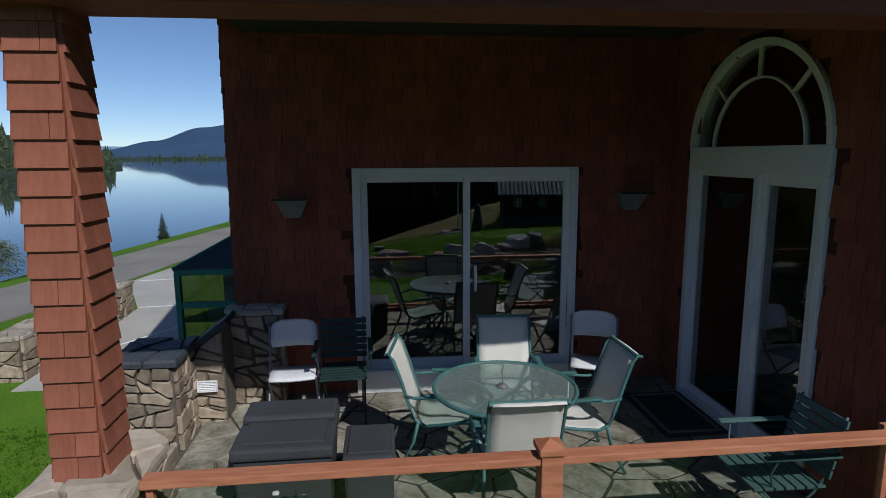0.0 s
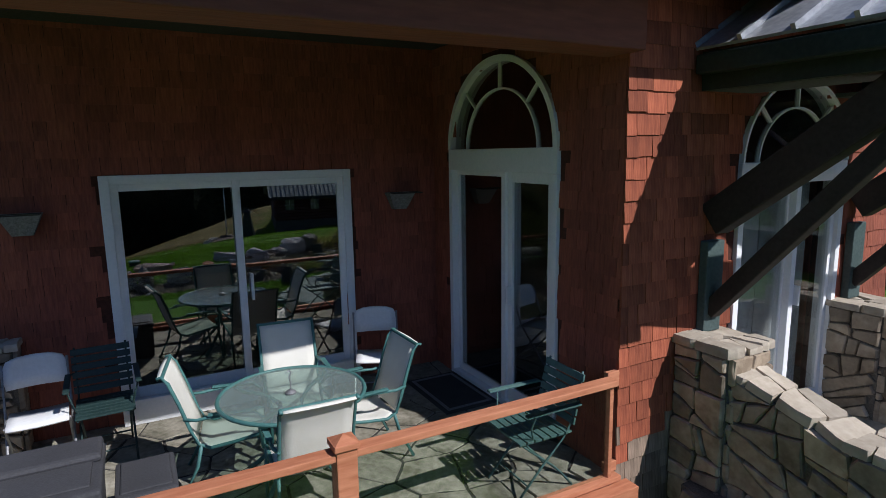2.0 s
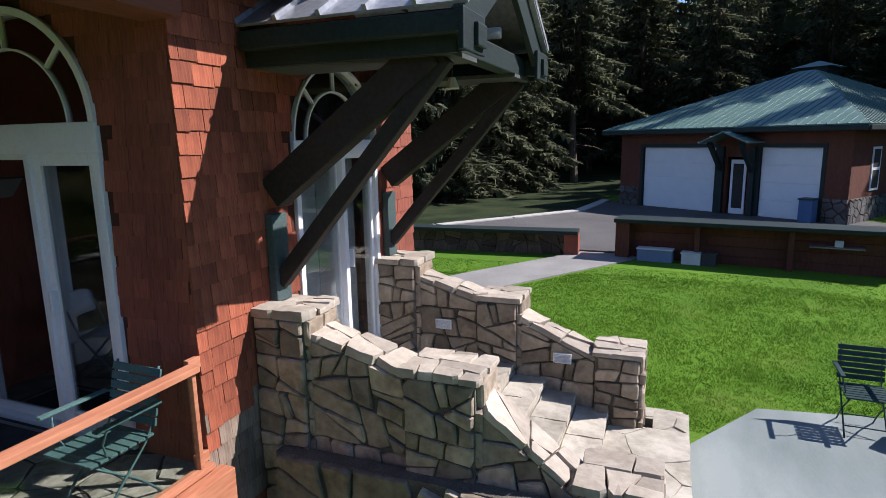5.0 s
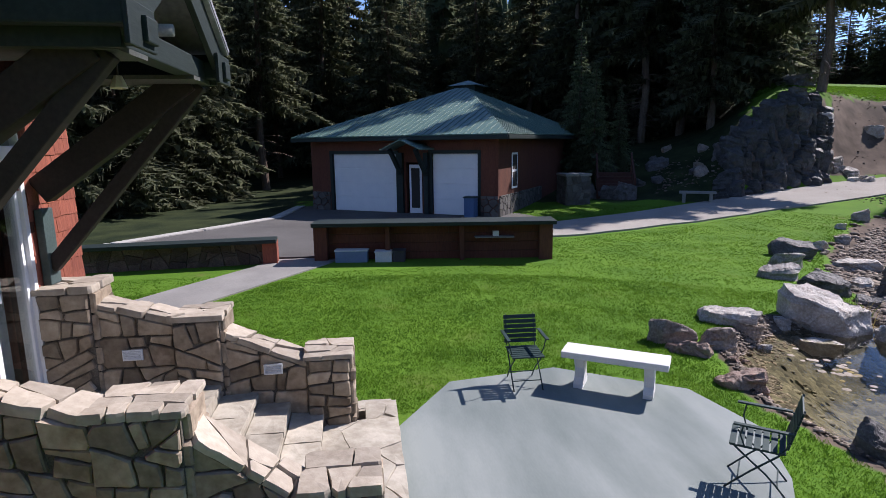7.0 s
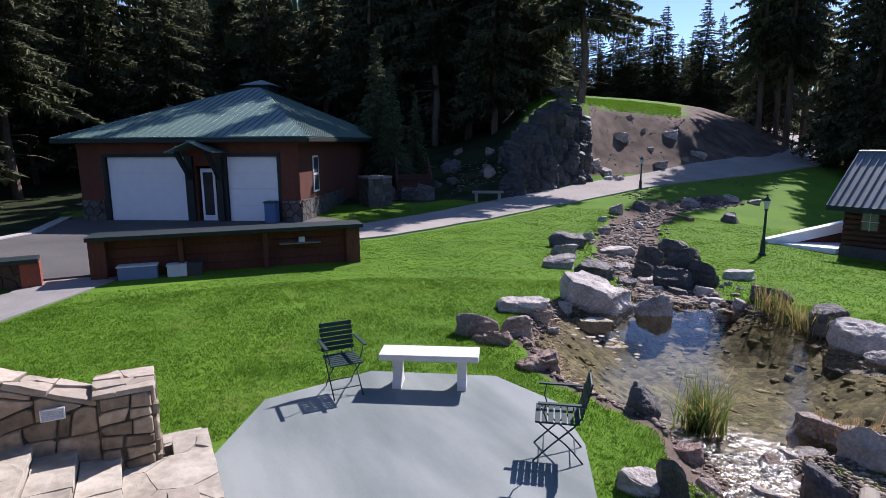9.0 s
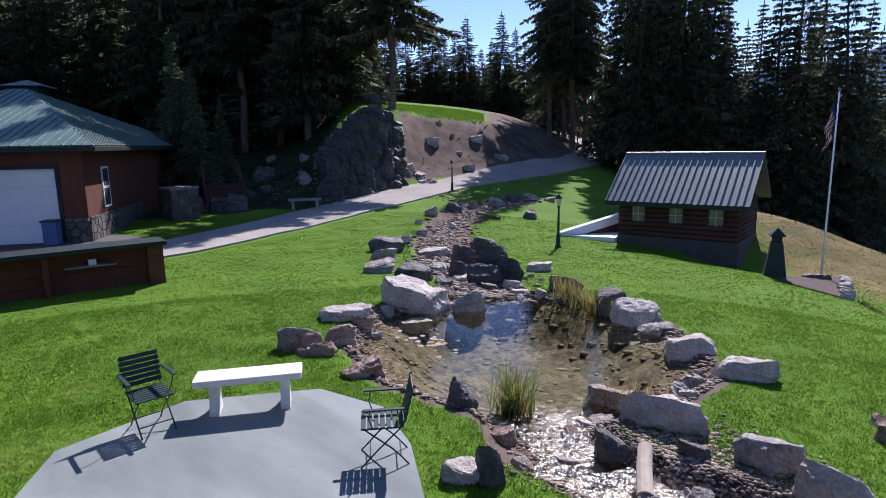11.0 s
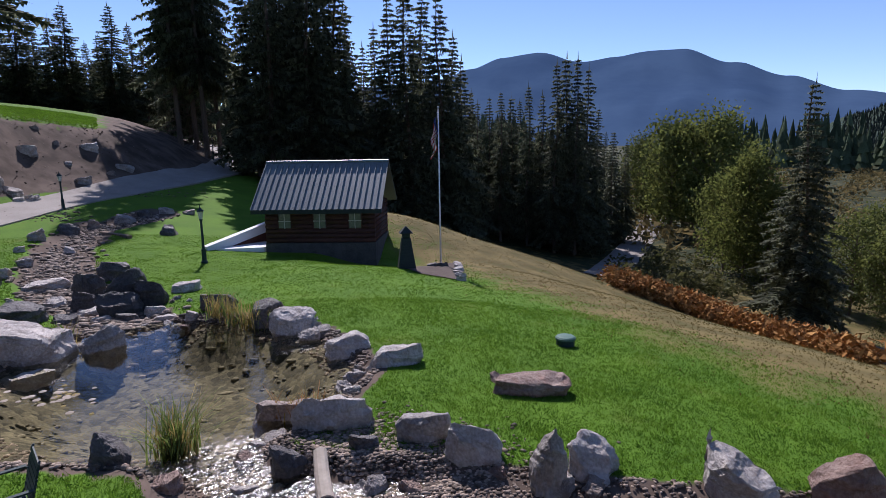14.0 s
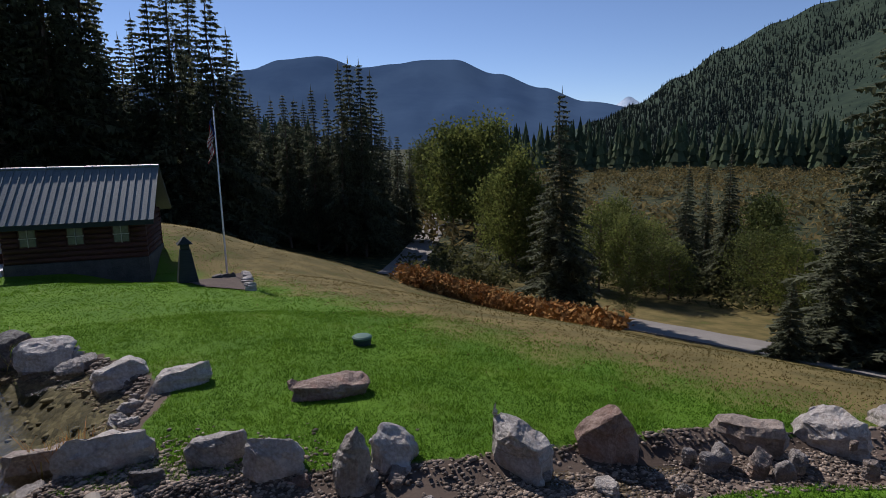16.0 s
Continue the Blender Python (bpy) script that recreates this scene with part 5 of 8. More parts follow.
table = empty("patio_table", "round rippled glass patio table with a teal rim", "table", at=Matrix.Translation((TX, TY, 0)) @ Matrix.Diagonal((0.94, 0.94, 0.9, 1)))
R_ = 0.53
bm = lathe(bmnew(), [(0.03, 0.700), (R_ - 0.01, 0.700), (R_ - 0.01, 0.707), (0.03, 0.707)], 48)
g = part("glass_top", bm, M_tglass, table, "rippled clear glass")
part("rim", tube(bmnew(), [(R_ * math.cos(a), R_ * math.sin(a), 0.702) for a in (2 * math.pi * k / 48 for k in range(48))], 0.016, 8, True), M_teal2, table, smooth=True)
for k in range(4):
    a = math.pi / 4 + k * math.pi / 2
    ca, sa = math.cos(a), math.sin(a)
    part("leg", tube(bmnew(), [(ca * r, sa * r, z) for r, z in ((0.50, 0.69), (0.42, 0.66), (0.24, 0.655), (0.12, 0.60), (0.10, 0.45), (0.16, 0.25), (0.33, 0.08), (0.42, 0.01))], 0.018, 8), M_teal2, table, smooth=True)
part("hoop", tube(bmnew(), [(0.13 * math.cos(a), 0.13 * math.sin(a), 0.38) for a in (2 * math.pi * k / 24 for k in range(24))], 0.012, 6, True), M_teal2, table, smooth=True)
orn = empty("ornament", "small metal wading bird ornament on the table", "ornament", at=Matrix.Translation((TX - 0.02, TY - 0.02, 0.638)))
part("base", lathe(bmnew(), [(0.038, 0.0), (0.04, 0.012), (0.02, 0.026), (0.004, 0.03)], 16), M_greymetal, orn)
part("stem", tube(bmnew(), [(0, 0, 0.025), (0.004, 0, 0.08), (-0.006, 0, 0.12), (0.012, 0, 0.15), (0.0, 0, 0.165), (-0.016, 0, 0.158)], 0.005, 6), M_greymetal, orn)


def folding_chair(at, label):
    c = empty("folding_chair", label, "chair", "white folding chairs", at=at @ Matrix.Diagonal((0.94, 0.94, 0.95, 1)))
    part("seat", sheet(bmnew(), [[(-0.2 + 0.4 * k / 6, y, z - 0.008 * math.sin(math.pi * k / 6)) for k in range(7)] for y, z in ((0.2, 0.425), (0.17, 0.445), (0.0, 0.44), (-0.17, 0.43))], 0.018), M_plastic, c, smooth=True)
    part("backrest", sheet(bmnew(), [[(-s + 2 * s * k / 6, y - 0.03 * math.sin(math.pi * k / 6), z) for k in range(7)] for s, y, z in ((0.205, -0.21, 0.60), (0.22, -0.23, 0.68), (0.22, -0.25, 0.76), (0.19, -0.262, 0.82), (0.12, -0.266, 0.845))], 0.016), M_plastic, c, smooth=True)
    for s in (-1, 1):
        part("leg", tube(bmnew(), [(s * 0.22, -0.25, 0.80), (s * 0.22, -0.12, 0.44), (s * 0.22, 0.21, 0.01)], 0.011, 8), M_greymetal, c)
        part("leg", tube(bmnew(), [(s * 0.205, 0.16, 0.43), (s * 0.205, -0.22, 0.01)], 0.011, 8), M_greymetal, c)
    for y in (0.19, -0.2):
        part("stretcher", tube(bmnew(), [(-0.21, y, 0.06), (0.21, y, 0.06)], 0.008, 6), M_greymetal, c)
    return c


folding_chair(facing(-0.79, 4.90, -0.68, 3.4), "white moulded folding chair against the house wall")
folding_chair(facing(1.86, 4.86, 1.5, 3.9), "white moulded folding chair in porch shade")


def slat_chair(at, label, group, mat=None):
    """A folding bistro chair facing local +y, with slatted seat and back."""
    mat = mat or M_slat
    c = empty("slat_chair", label, "chair", group, at=at @ Matrix.Diagonal((0.93, 0.93, 0.93, 1)))
    for k in range(7):
        y = 0.2 - k * 0.066
        part("seat_slat", boxed(-0.21, 0.21, y - 0.026, y + 0.026, 0.435, 0.451, 0.003), mat, c)
    for k in range(6):
        z = 0.52 + k * 0.062
        y = -0.22 - 0.10 * (z - 0.45) / 0.4
        part("back_slat", boxed(-0.22, 0.22, -0.008, 0.008, -0.026, 0.026, 0.003, pose(0, y, z, 14)), mat, c)
    for s in (-1, 1):
        x = s * 0.19
        part("back_post", tube(bmnew(), [(x, -0.33, 0.87), (x, -0.23, 0.5), (x, -0.16, 0.40), (x, 0.05, 0.2), (x, 0.24, 0.0)], 0.009, 6), mat, c, smooth=True)
        part("leg", tube(bmnew(), [(x * 0.9, 0.2, 0.43), (x * 0.9, 0.12, 0.36), (x * 0.9, -0.08, 0.2), (x * 0.9, -0.16, 0.12), (x * 0.9, -0.26, 0.0)], 0.009, 6), mat, c, smooth=True)
        part("seat_rail", tube(bmnew(), [(x, 0.22, 0.428), (x, -0.2, 0.428)], 0.008, 6), mat, c)
        part("armrest", boxed(s * 0.25 - 0.022, s * 0.25 + 0.022, -0.26, 0.2, 0.655, 0.672, 0.004), mat, c)
        part("arm_strut", tube(bmnew(), [(s * 0.25, 0.12, 0.655), (s * 0.22, 0.14, 0.55), (x, 0.1, 0.43)], 0.007, 6), mat, c)
        part("arm_strut", tube(bmnew(), [(s * 0.25, -0.25, 0.66), (x, -0.28, 0.66)], 0.007, 6), mat, c)
    part("stretcher", tube(bmnew(), [(-0.19, 0.14, 0.1), (0.19, 0.14, 0.1)], 0.007, 6), mat, c)
    part("stretcher", tube(bmnew(), [(-0.17, -0.18, 0.1), (0.17, -0.18, 0.1)], 0.007, 6), mat, c)
    return c


slat_chair(facing(-0.36, 4.86, -0.3, 3.4), "dark green slatted folding chair beside the patio door", "slatted chairs")
slat_chair(facing(2.22, 2.95, 1.3, 2.97), "teal green slatted folding chair behind the glass rail", "slatted chairs", material("lighter teal slat", (0.055, 0.11, 0.105), (0.09, 0.16, 0.15), 4, 0.45, 0.15, 40))
slat_chair(facing(6.58, -1.98, 4.2, -1.9, -0.8), "dark green slatted folding chair on the patio beside the lawn", "slatted chairs")
slat_chair(facing(4.2, -3.36, 4.82, -2.57, -0.8), "dark green slatted folding chair on the patio beside the pond", "slatted chairs")


def deck_box(x0, x1, y0, y1, h, label, low):
    m = Matrix.Translation(((x0 + x1) / 2, (y0 + y1) / 2, 0))
    w, d = (x1 - x0) / 2, (y1 - y0) / 2
    b = empty("storage_box", label, "storage box", at=m)
    bm = bmnew()
    q = [[bm.verts.new((sx * w * k, sy * d * k, z)) for sx, sy in ((-1, -1), (1, -1), (1, 1), (-1, 1))] for k, z in ((0.88, 0.0), (0.95, h * 0.78))]
    bm.faces.new(q[0][::-1])
    bm.faces.new(q[1])
    for k in range(4):
        bm.faces.new((q[0][k], q[0][(k + 1) % 4], q[1][(k + 1) % 4], q[1][k]))
    bmesh.ops.bevel(bm, geom=bm.edges[:], offset=0.015, segments=2, affect="EDGES")
    part("body", bm, M_box, b)
    lid = part("lid", boxed(-w, w, -d, d, h * 0.78, h * 0.9, 0.02), M_box, b)
    part("panel", boxed(-w * 0.82, w * 0.82, -d * 0.8, d * 0.82, h * 0.9 - 0.004, h * 0.9 + 0.012, 0.01), M_box, lid)
    if not low:
        part("panel", boxed(-w * 0.98, w * 0.98, d * 0.1, d * 0.98, h * 0.9, h * 0.98, 0.025), M_box, lid)
    else:
        part("latch", boxed(-0.09, 0.0, -d - 0.012, -d + 0.005, h * 0.72, h * 0.8, 0.004), M_plastic, b, "white paper label")
    return b


deck_box(-0.92, -0.32, 3.25, 3.86, 0.62, "charcoal plastic deck box with a stepped lid", False)
deck_box(-0.28, 0.05, 3.36, 3.82, 0.46, "low charcoal plastic storage bin with a framed lid", True)
pl = empty("planter", "dark green tub of white flowers on the terrace floor", "planter", at=Matrix.Translation((-0.56, 2.98, 0)))
part("tub", lathe(bmnew(), [(0.15, 0.0), (0.2, 0.26), (0.215, 0.26), (0.215, 0.29), (0.19, 0.29), (0.18, 0.2)], 20), M_slat, pl)
r = random.Random(2)
bm = bmnew()
for k in range(60):
    a, d = r.uniform(0, 6.28), r.uniform(0, 0.17)
    p = Vector((d * math.cos(a), d * math.sin(a), 0.29 + r.uniform(0, 0.08)))
    q = [bm.verts.new(p + Vector((r.uniform(-0.05, 0.05), r.uniform(-0.05, 0.05), r.uniform(-0.02, 0.03)))) for _ in range(3)]
    bm.faces.new(q)
part("leaves", bm, M_slat, pl)
bm = bmnew()
for k in range(14):
    a, d = r.uniform(0, 6.28), r.uniform(0, 0.14)
    bmesh.ops.create_icosphere(bm, subdivisions=1, radius=0.024, matrix=Matrix.Translation((d * math.cos(a), d * math.sin(a), 0.36 + r.uniform(0, 0.03))) @ Matrix.Diagonal((1, 1, 0.5, 1)))
part("flowers", bm, M_plastic, pl, kind="stuff")
bm = boxed(2.22, 2.76, 4.15, 5.0, 0.002, 0.016, 0.005)
mat_ = thing("doormat", bm, material("dark doormat", (0.03, 0.03, 0.032), (0.07, 0.07, 0.072), 6, 0.95, 0.6, 150), "dark patterned doormat before the arched door", "doormat")
part("border", leaf_frame(2.26, 2.72, 4.19, 4.96, 0.03, -0.019, -0.016, frame_m((0, 0, 0), (1, 0, 0), (0, 1, 0))), M_greymetal, mat_)

# ---- patio bench ----
bn = Vector((6.02 - 6.46, -3.33 + 2.65, 0)).normalized()
mb = frame_m((6.24, -2.99, -0.8), bn)
M_pcon = material("white cast stone", (0.62, 0.61, 0.58), (0.72, 0.71, 0.68), 5, 0.8, 0.3, 70)
bench = empty("stone_bench", "white cast stone bench with two pedestal legs", "bench", at=mb)
part("seat", boxed(-0.61, 0.61, -0.18, 0.18, 0.37, 0.45, 0.012), M_pcon, bench)
for x in (-0.4, 0.4):
    bm = bmnew()
    prof = [(0.15, 0.0), (0.15, 0.05), (0.09, 0.12), (0.08, 0.24), (0.13, 0.33), (0.15, 0.37)]
    q = [[bm.verts.new((x + sx * 0.055, sy * w, z)) for sx, sy in ((-1, -1), (1, -1), (1, 1), (-1, 1))] for w, z in prof]
    bm.faces.new(q[0][::-1])
    bm.faces.new(q[-1])
    for a, b in zip(q, q[1:]):
        for k in range(4):
            bm.faces.new((a[k], a[(k + 1) % 4], b[(k + 1) % 4], b[k]))
    part("leg", bm, M_pcon, bench)

# ---- outbuildings ----


# garage: local x along the front, y into the building
GD = Vector((23.21 - 27.32, -4.93 - 1.29, 0)).normalized()
F_G = frame_m((27.9, 2.2, -0.88), GD)
garage = empty("garage", "dark brown garage with a green metal hip roof and white doors", "garage", at=F_G)
M_gwall = material("brown siding", (0.095, 0.034, 0.022), (0.15, 0.056, 0.034), 3, 0.8, 0.4, 30, stretch=(1, 1, 0.2))
GW, GDp, GH = 9.2, 13.6, 3.3
D1, D2, DM = (1.15, 4.55), (6.2, 8.35), (5.0, 5.8)


def gpart(name, *a, mat=None, bevel=0.0, label=""):
    return part(name, boxed(*a, bevel), mat or M_gwall, garage, label)


gpart("wall", 0, D1[0], 0, 0.2, 0, GH)
gpart("wall", D1[1], DM[0], 0, 0.2, 0, GH)
gpart("wall", DM[1], D2[0], 0, 0.2, 0, GH)
gpart("wall", D2[1], GW, 0, 0.2, 0, GH)
gpart("wall", D1[0], D1[1], 0, 0.2, 2.62, GH)
gpart("wall", D2[0], D2[1], 0, 0.2, 2.62, GH)
gpart("wall", DM[0], DM[1], 0, 0.2, 2.2, GH)
gpart("wall", 0, 0.2, 0.2, GDp, 0, GH)
gpart("wall", 0.2, GW - 0.2, GDp - 0.2, GDp, 0, GH)
bm = bmnew()
box(bm, GW - 0.2, GW, 0.2, 1.6, 0, GH)
box(bm, GW - 0.2, GW, 2.3, GDp, 0, GH)
box(bm, GW - 0.2, GW, 1.6, 2.3, 0, 1.05)
box(bm, GW - 0.2, GW, 1.6, 2.3, 2.55, GH)
part("wall", bm, M_gwall, garage)
for a, b in (D1, D2):
    door = part("overhead_door", boxed(a + 0.04, b - 0.04, 0.12, 0.16, 0.02, 2.58), M_white, garage, "white panelled overhead door")
    for k in range(4):
        part("panel", boxed(a + 0.06, b - 0.06, 0.095, 0.12, 0.05 + k * 0.635, 0.65 + k * 0.635, 0.008), M_white, door)
    bm = bmnew()
    box(bm, a - 0.1, a + 0.03, -0.03, 0.1, 0, 2.7)
    box(bm, b - 0.03, b + 0.1, -0.03, 0.1, 0, 2.7)
    box(bm, a + 0.03, b - 0.03, -0.03, 0.1, 2.56, 2.7)
    part("door_trim", bm, M_green, garage)
door = part("door", boxed(DM[0] + 0.1, DM[1] - 0.1, 0.1, 0.14, 0.03, 2.1), M_white, garage, "narrow white glazed side door")
# opaque pane, coloured near black as the unlit inside behind glass
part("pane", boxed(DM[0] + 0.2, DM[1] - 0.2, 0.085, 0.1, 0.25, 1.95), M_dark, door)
for x in (DM[0] - 0.2, DM[1] + 0.2):
    bm = bmnew()
    beam(bm, (x, -0.06, 0), (x, -0.06, 2.6), 0.2, 0.16)
    beam(bm, (x, -0.1, 1.7), (x, -1.0, 2.75), 0.16, 0.14)
    part("bracket", bm, M_green, garage, "dark green timber bracket")
for x, s in ((DM[0] - 0.55, 1), (DM[1] + 0.55, -1)):
    seam_roof(garage, "porch_roof", M_greenroof, (x, -1.2, 2.72), (s * 0.95, 0, 0.4), (0, 1.2, 0), 0.5)
win = part("window", boxed(GW - 0.06, GW + 0.03, 1.6, 2.3, 1.05, 2.55), M_white, garage, "white framed sash window")
for z in (1.13, 1.85):
    # opaque panes in the same near black, for the unlit inside
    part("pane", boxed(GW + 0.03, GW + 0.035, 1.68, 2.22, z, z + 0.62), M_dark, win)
r2 = random.Random(8)
for m, ln in ((Matrix.Translation((0.0, 0, 0)), 1.0), (Matrix.Translation((8.45, 0, 0)), 0.75), (frame_m((GW, 0.0, 0), (0, 1, 0)), 6.0)):
    for c in cells([(0, 0), (ln, 0), (ln, 0.85), (0, 0.85)], 0.35, r2, 0.03, 1.4):
        piece("stone", stone_mesh("stone", c, 0.06, M_dkstone, r2), garage, m)
E_ = 0.6
zt, ze = GH + 2.45, GH - 0.02
rx0, rx1, ry = GW / 2 - 0.3, GW / 2 + 0.3, GDp / 2
cor = [(-E_, -E_), (GW + E_, -E_), (GW + E_, GDp + E_), (-E_, GDp + E_)]
for i, (ra, rb) in enumerate((((rx0, ry), (rx1, ry)), ((rx1, ry), (rx1, ry)), ((rx1, ry), (rx0, ry)), ((rx0, ry), (rx0, ry)))):
    bm = bmnew()
    a, b = Vector((*cor[i], ze)), Vector((*cor[(i + 1) % 4], ze))
    ta, tb = Vector((*ra, zt)), Vector((*rb, zt))
    u = (b - a).normalized()
    ln = (b - a).length
    nr = u.cross(ta - a).normalized()
    pts = [a, b] + ([tb, ta] if (ta - tb).length > 0.01 else [ta])
    lo = [bm.verts.new(p) for p in pts]
    hi = [bm.verts.new(p + nr * 0.05) for p in pts]
    bm.faces.new(lo)
    bm.faces.new(hi)
    for k in range(len(pts)):
        bm.faces.new((lo[k], lo[(k + 1) % len(pts)], hi[(k + 1) % len(pts)], hi[k]))
    n = int(ln / 0.3)
    seams = []
    la, lb = (ta - a).dot(u), (tb - a).dot(u)
    perp = (ta - a) - u * la
    for k in range(1, n):
        s = ln * k / n
        f = s / la if s < la else ((ln - s) / (ln - lb) if s > lb else 1.0)
        p = a + u * s + nr * 0.06
        seams.append((p, p + perp * (f * 0.985)))
    bmesh.ops.recalc_face_normals(bm, faces=bm.faces[:])
    slope_ = part("roof_slope", bm, M_greenroof, garage)
    for p, q in seams:
        part("seam", beam(bmnew(), p, q, 0.03, 0.035, nr), M_greenroof, slope_)
    part("gutter", beam(bmnew(), a - Vector((0, 0, 0.09)), b - Vector((0, 0, 0.09)), 0.12, 0.16, bevel=0.02), M_green, garage)
part("soffit", boxed(-E_ + 0.05, GW + E_ - 0.05, -E_ + 0.05, GDp + E_ - 0.05, GH - 0.08, GH - 0.03), M_gwall, garage)
bm = boxed(GW / 2 - 0.6, GW / 2 + 0.6, ry + 0.4, ry + 1.6, zt - 0.6, zt + 0.2)
part("cupola", bm, M_green, garage)
bm = bmnew()
base = [bm.verts.new((GW / 2 + sx * 0.85, ry + 1.0 + sy * 0.85, zt + 0.2)) for sx, sy in ((-1, -1), (1, -1), (1, 1), (-1, 1))]
ap = bm.verts.new((GW / 2, ry + 1.0, zt + 0.52))
bm.faces.new(base[::-1])
for k in range(4):
    bm.faces.new((base[k], base[(k + 1) % 4], ap))
part("cupola_roof", bm, M_greenroof, garage)

# low planter walls before the forecourt
M_lowstone = material("dark brown stone", (0.06, 0.045, 0.035), (0.15, 0.11, 0.085), 3, 0.8, 0.8, 30, obj=0.4)


def low_wall(p0, p1, h, lid_w, label, boards=False):
    p0, p1 = Vector((*p0, -0.98)), Vector((*p1, -0.98))
    ln = (p1 - p0).length
    m = frame_m(p0, p1 - p0)
    w = empty("retaining_wall", label, "wall", kind="structure", at=m)
    part("core", boxed(0, ln, 0.03, 0.35, 0, h), M_mortar, w)
    part("coping", boxed(-0.12, ln + 0.12, -lid_w * 0.55, lid_w * 0.45 + 0.1, h, h + 0.1, 0.015), M_green, w, "dark green capping board")
    if boards:
        r = random.Random(12)
        for k in range(4):
            cut_ = [0.0, ln * r.uniform(0.25, 0.4), ln * r.uniform(0.55, 0.75), ln]
            for p, q in zip(cut_, cut_[1:]):
                part("board", boxed(p + 0.004, q - 0.004, -0.012 + r.uniform(-0.004, 0.004), 0.028, 0.245 * k + 0.004, 0.245 * k + 0.24, 0.006), M_gwall, w)
        return w, m, ln
    stone_face(w, Matrix.Translation((0, 0.03, 0)), [(0, 0), (ln, 0), (ln, h), (0, h)], 0.42, random.Random(int(ln * 10)), M_lowstone, 0.04, 0.014)
    return w, m, ln


w1, m1, l1 = low_wall((15.2, 6.9), (15.5, 2.3), 0.62, 0.5, "dark field stone retaining wall with a green cap beside the path")
part("end_pier", boxed(l1 - 0.25, l1 + 0.12, -0.1, 0.45, 0, 0.615, 0.01), M_shingle_j, w1, "red shingled end pier")
w2, m2, l2 = low_wall((15.75, 1.1), (14.9, -5.0), 0.98, 0.8, "dark boarded planter wall with a wide green ledge and shaded alcoves", True)
part("end_pier", boxed(-0.1, 0.25, -0.28, 0.3, 0, 0.98, 0.01), M_gwall, w2)
part("end_pier", boxed(l2 - 0.3, l2 + 0.05, -0.28, 0.3, 0, 0.98, 0.01), M_gwall, w2)

for x in (0.3, 0.62):
    part("divider", boxed(l2 * x - 0.06, l2 * x + 0.06, -0.26, 0.02, 0, 0.98, 0.01), M_gwall, w2, "brown timber divider")
shelf = empty("wall_shelf", "pale shelf with a white box in the planter wall", "shelf", at=m2 @ Matrix.Translation((l2 * 0.76, -0.12, 0.62)))
part("board", boxed(-0.52, 0.52, -0.14, 0.12, 0, 0.03, 0.006), M_pathc, shelf)
part("box", boxed(-0.04, 0.12, -0.06, 0.06, 0.03, 0.17, 0.01), M_plastic, shelf, "small white box")
# cabin
F_K = frame_m((10.9, -20.35, -2.0), (-4.1, -0.55, 0))
cabin = empty("pump_house", "small dark log pump house with a grey-green metal roof", "cabin", at=F_K)
M_log = material("dark log", (0.05, 0.022, 0.016), (0.10, 0.042, 0.03), 3, 0.75, 0.5, 40, stretch=(0.15, 1, 1))
KW, KD = 4.2, 3.2
# opaque panes, reflected sky painted in as a grey-green base colour
M_pane = material("sky-coloured window pane", (0.10, 0.115, 0.09), (0.17, 0.18, 0.14), 2, 0.12, 0.0, 8, spec=0.7)
zb, zk = 0.75, 2.15
for i in range(8):
    z = zb + 0.088 + i * 0.176
    for y, a in ((0.09, 0), (KD - 0.09, 1)):
        for x0, x1 in ((0, 0.48), (1.02, 1.83), (2.37, 3.18), (3.72, KW)) if y < 1 and 2 < i < 7 else ((0, KW),):
            part("log", tube(bmnew(), [(x0, y, z), (x1, y, z)], 0.095, 8), M_log, cabin, smooth=True)
    for x in (0.09, KW - 0.09):
        part("log", tube(bmnew(), [(x, 0.2, z), (x, KD - 0.2, z)], 0.095, 8), M_log, cabin, smooth=True)
part("plinth", boxed(-0.02, KW + 0.02, -0.02, KD, -0.6, zb, 0.01), M_dkstone, cabin, "dark stone plinth")
for x in (0.75, 2.1, 3.45):
    win = part("window", boxed(x - 0.27, x + 0.27, 0.04, 0.14, 1.27, 1.9), M_log, cabin, "small four-pane window with pale glazing bars")
    for dx in (-0.12, 0.12):
        for dz in (1.44, 1.73):
            part("pane", boxed(x + dx - 0.1, x + dx + 0.1, 0.015, 0.04, dz - 0.12, dz + 0.12), M_pane, win)
    bm = bmnew()
    box(bm, x - 0.015, x + 0.015, 0.0, 0.012, 1.29, 1.88)
    box(bm, x - 0.25, x - 0.018, 0.0, 0.012, 1.57, 1.6)
    box(bm, x + 0.018, x + 0.25, 0.0, 0.012, 1.57, 1.6)
    part("glazing_bar", bm, M_concrete, win)
zr, yo = zk + 1.55, 0.45
slope = Vector((0, KD / 2 + yo, zr - zk + 0.12))
seam_roof(cabin, "roof_slope", M_greyroof, (-0.35, -yo, zk - 0.12), (KW + 0.7, 0, 0), slope, 0.235, 0.032, wide=0.034)
seam_roof(cabin, "roof_slope", M_greyroof, (-0.35, KD + yo, zk - 0.12), (KW + 0.7, 0, 0), Vector((0, -slope.y, slope.z)), 0.235, 0.032, wide=0.034)
part("ridge_cap", tube(bmnew(), [(-0.36, KD / 2, zr + 0.06), (KW + 0.36, KD / 2, zr + 0.06)], 0.06, 8), M_greyroof, cabin)
part("fascia", boxed(-0.35, KW + 0.35, -yo - 0.03, -yo, zk - 0.24, zk - 0.08), M_green, cabin)
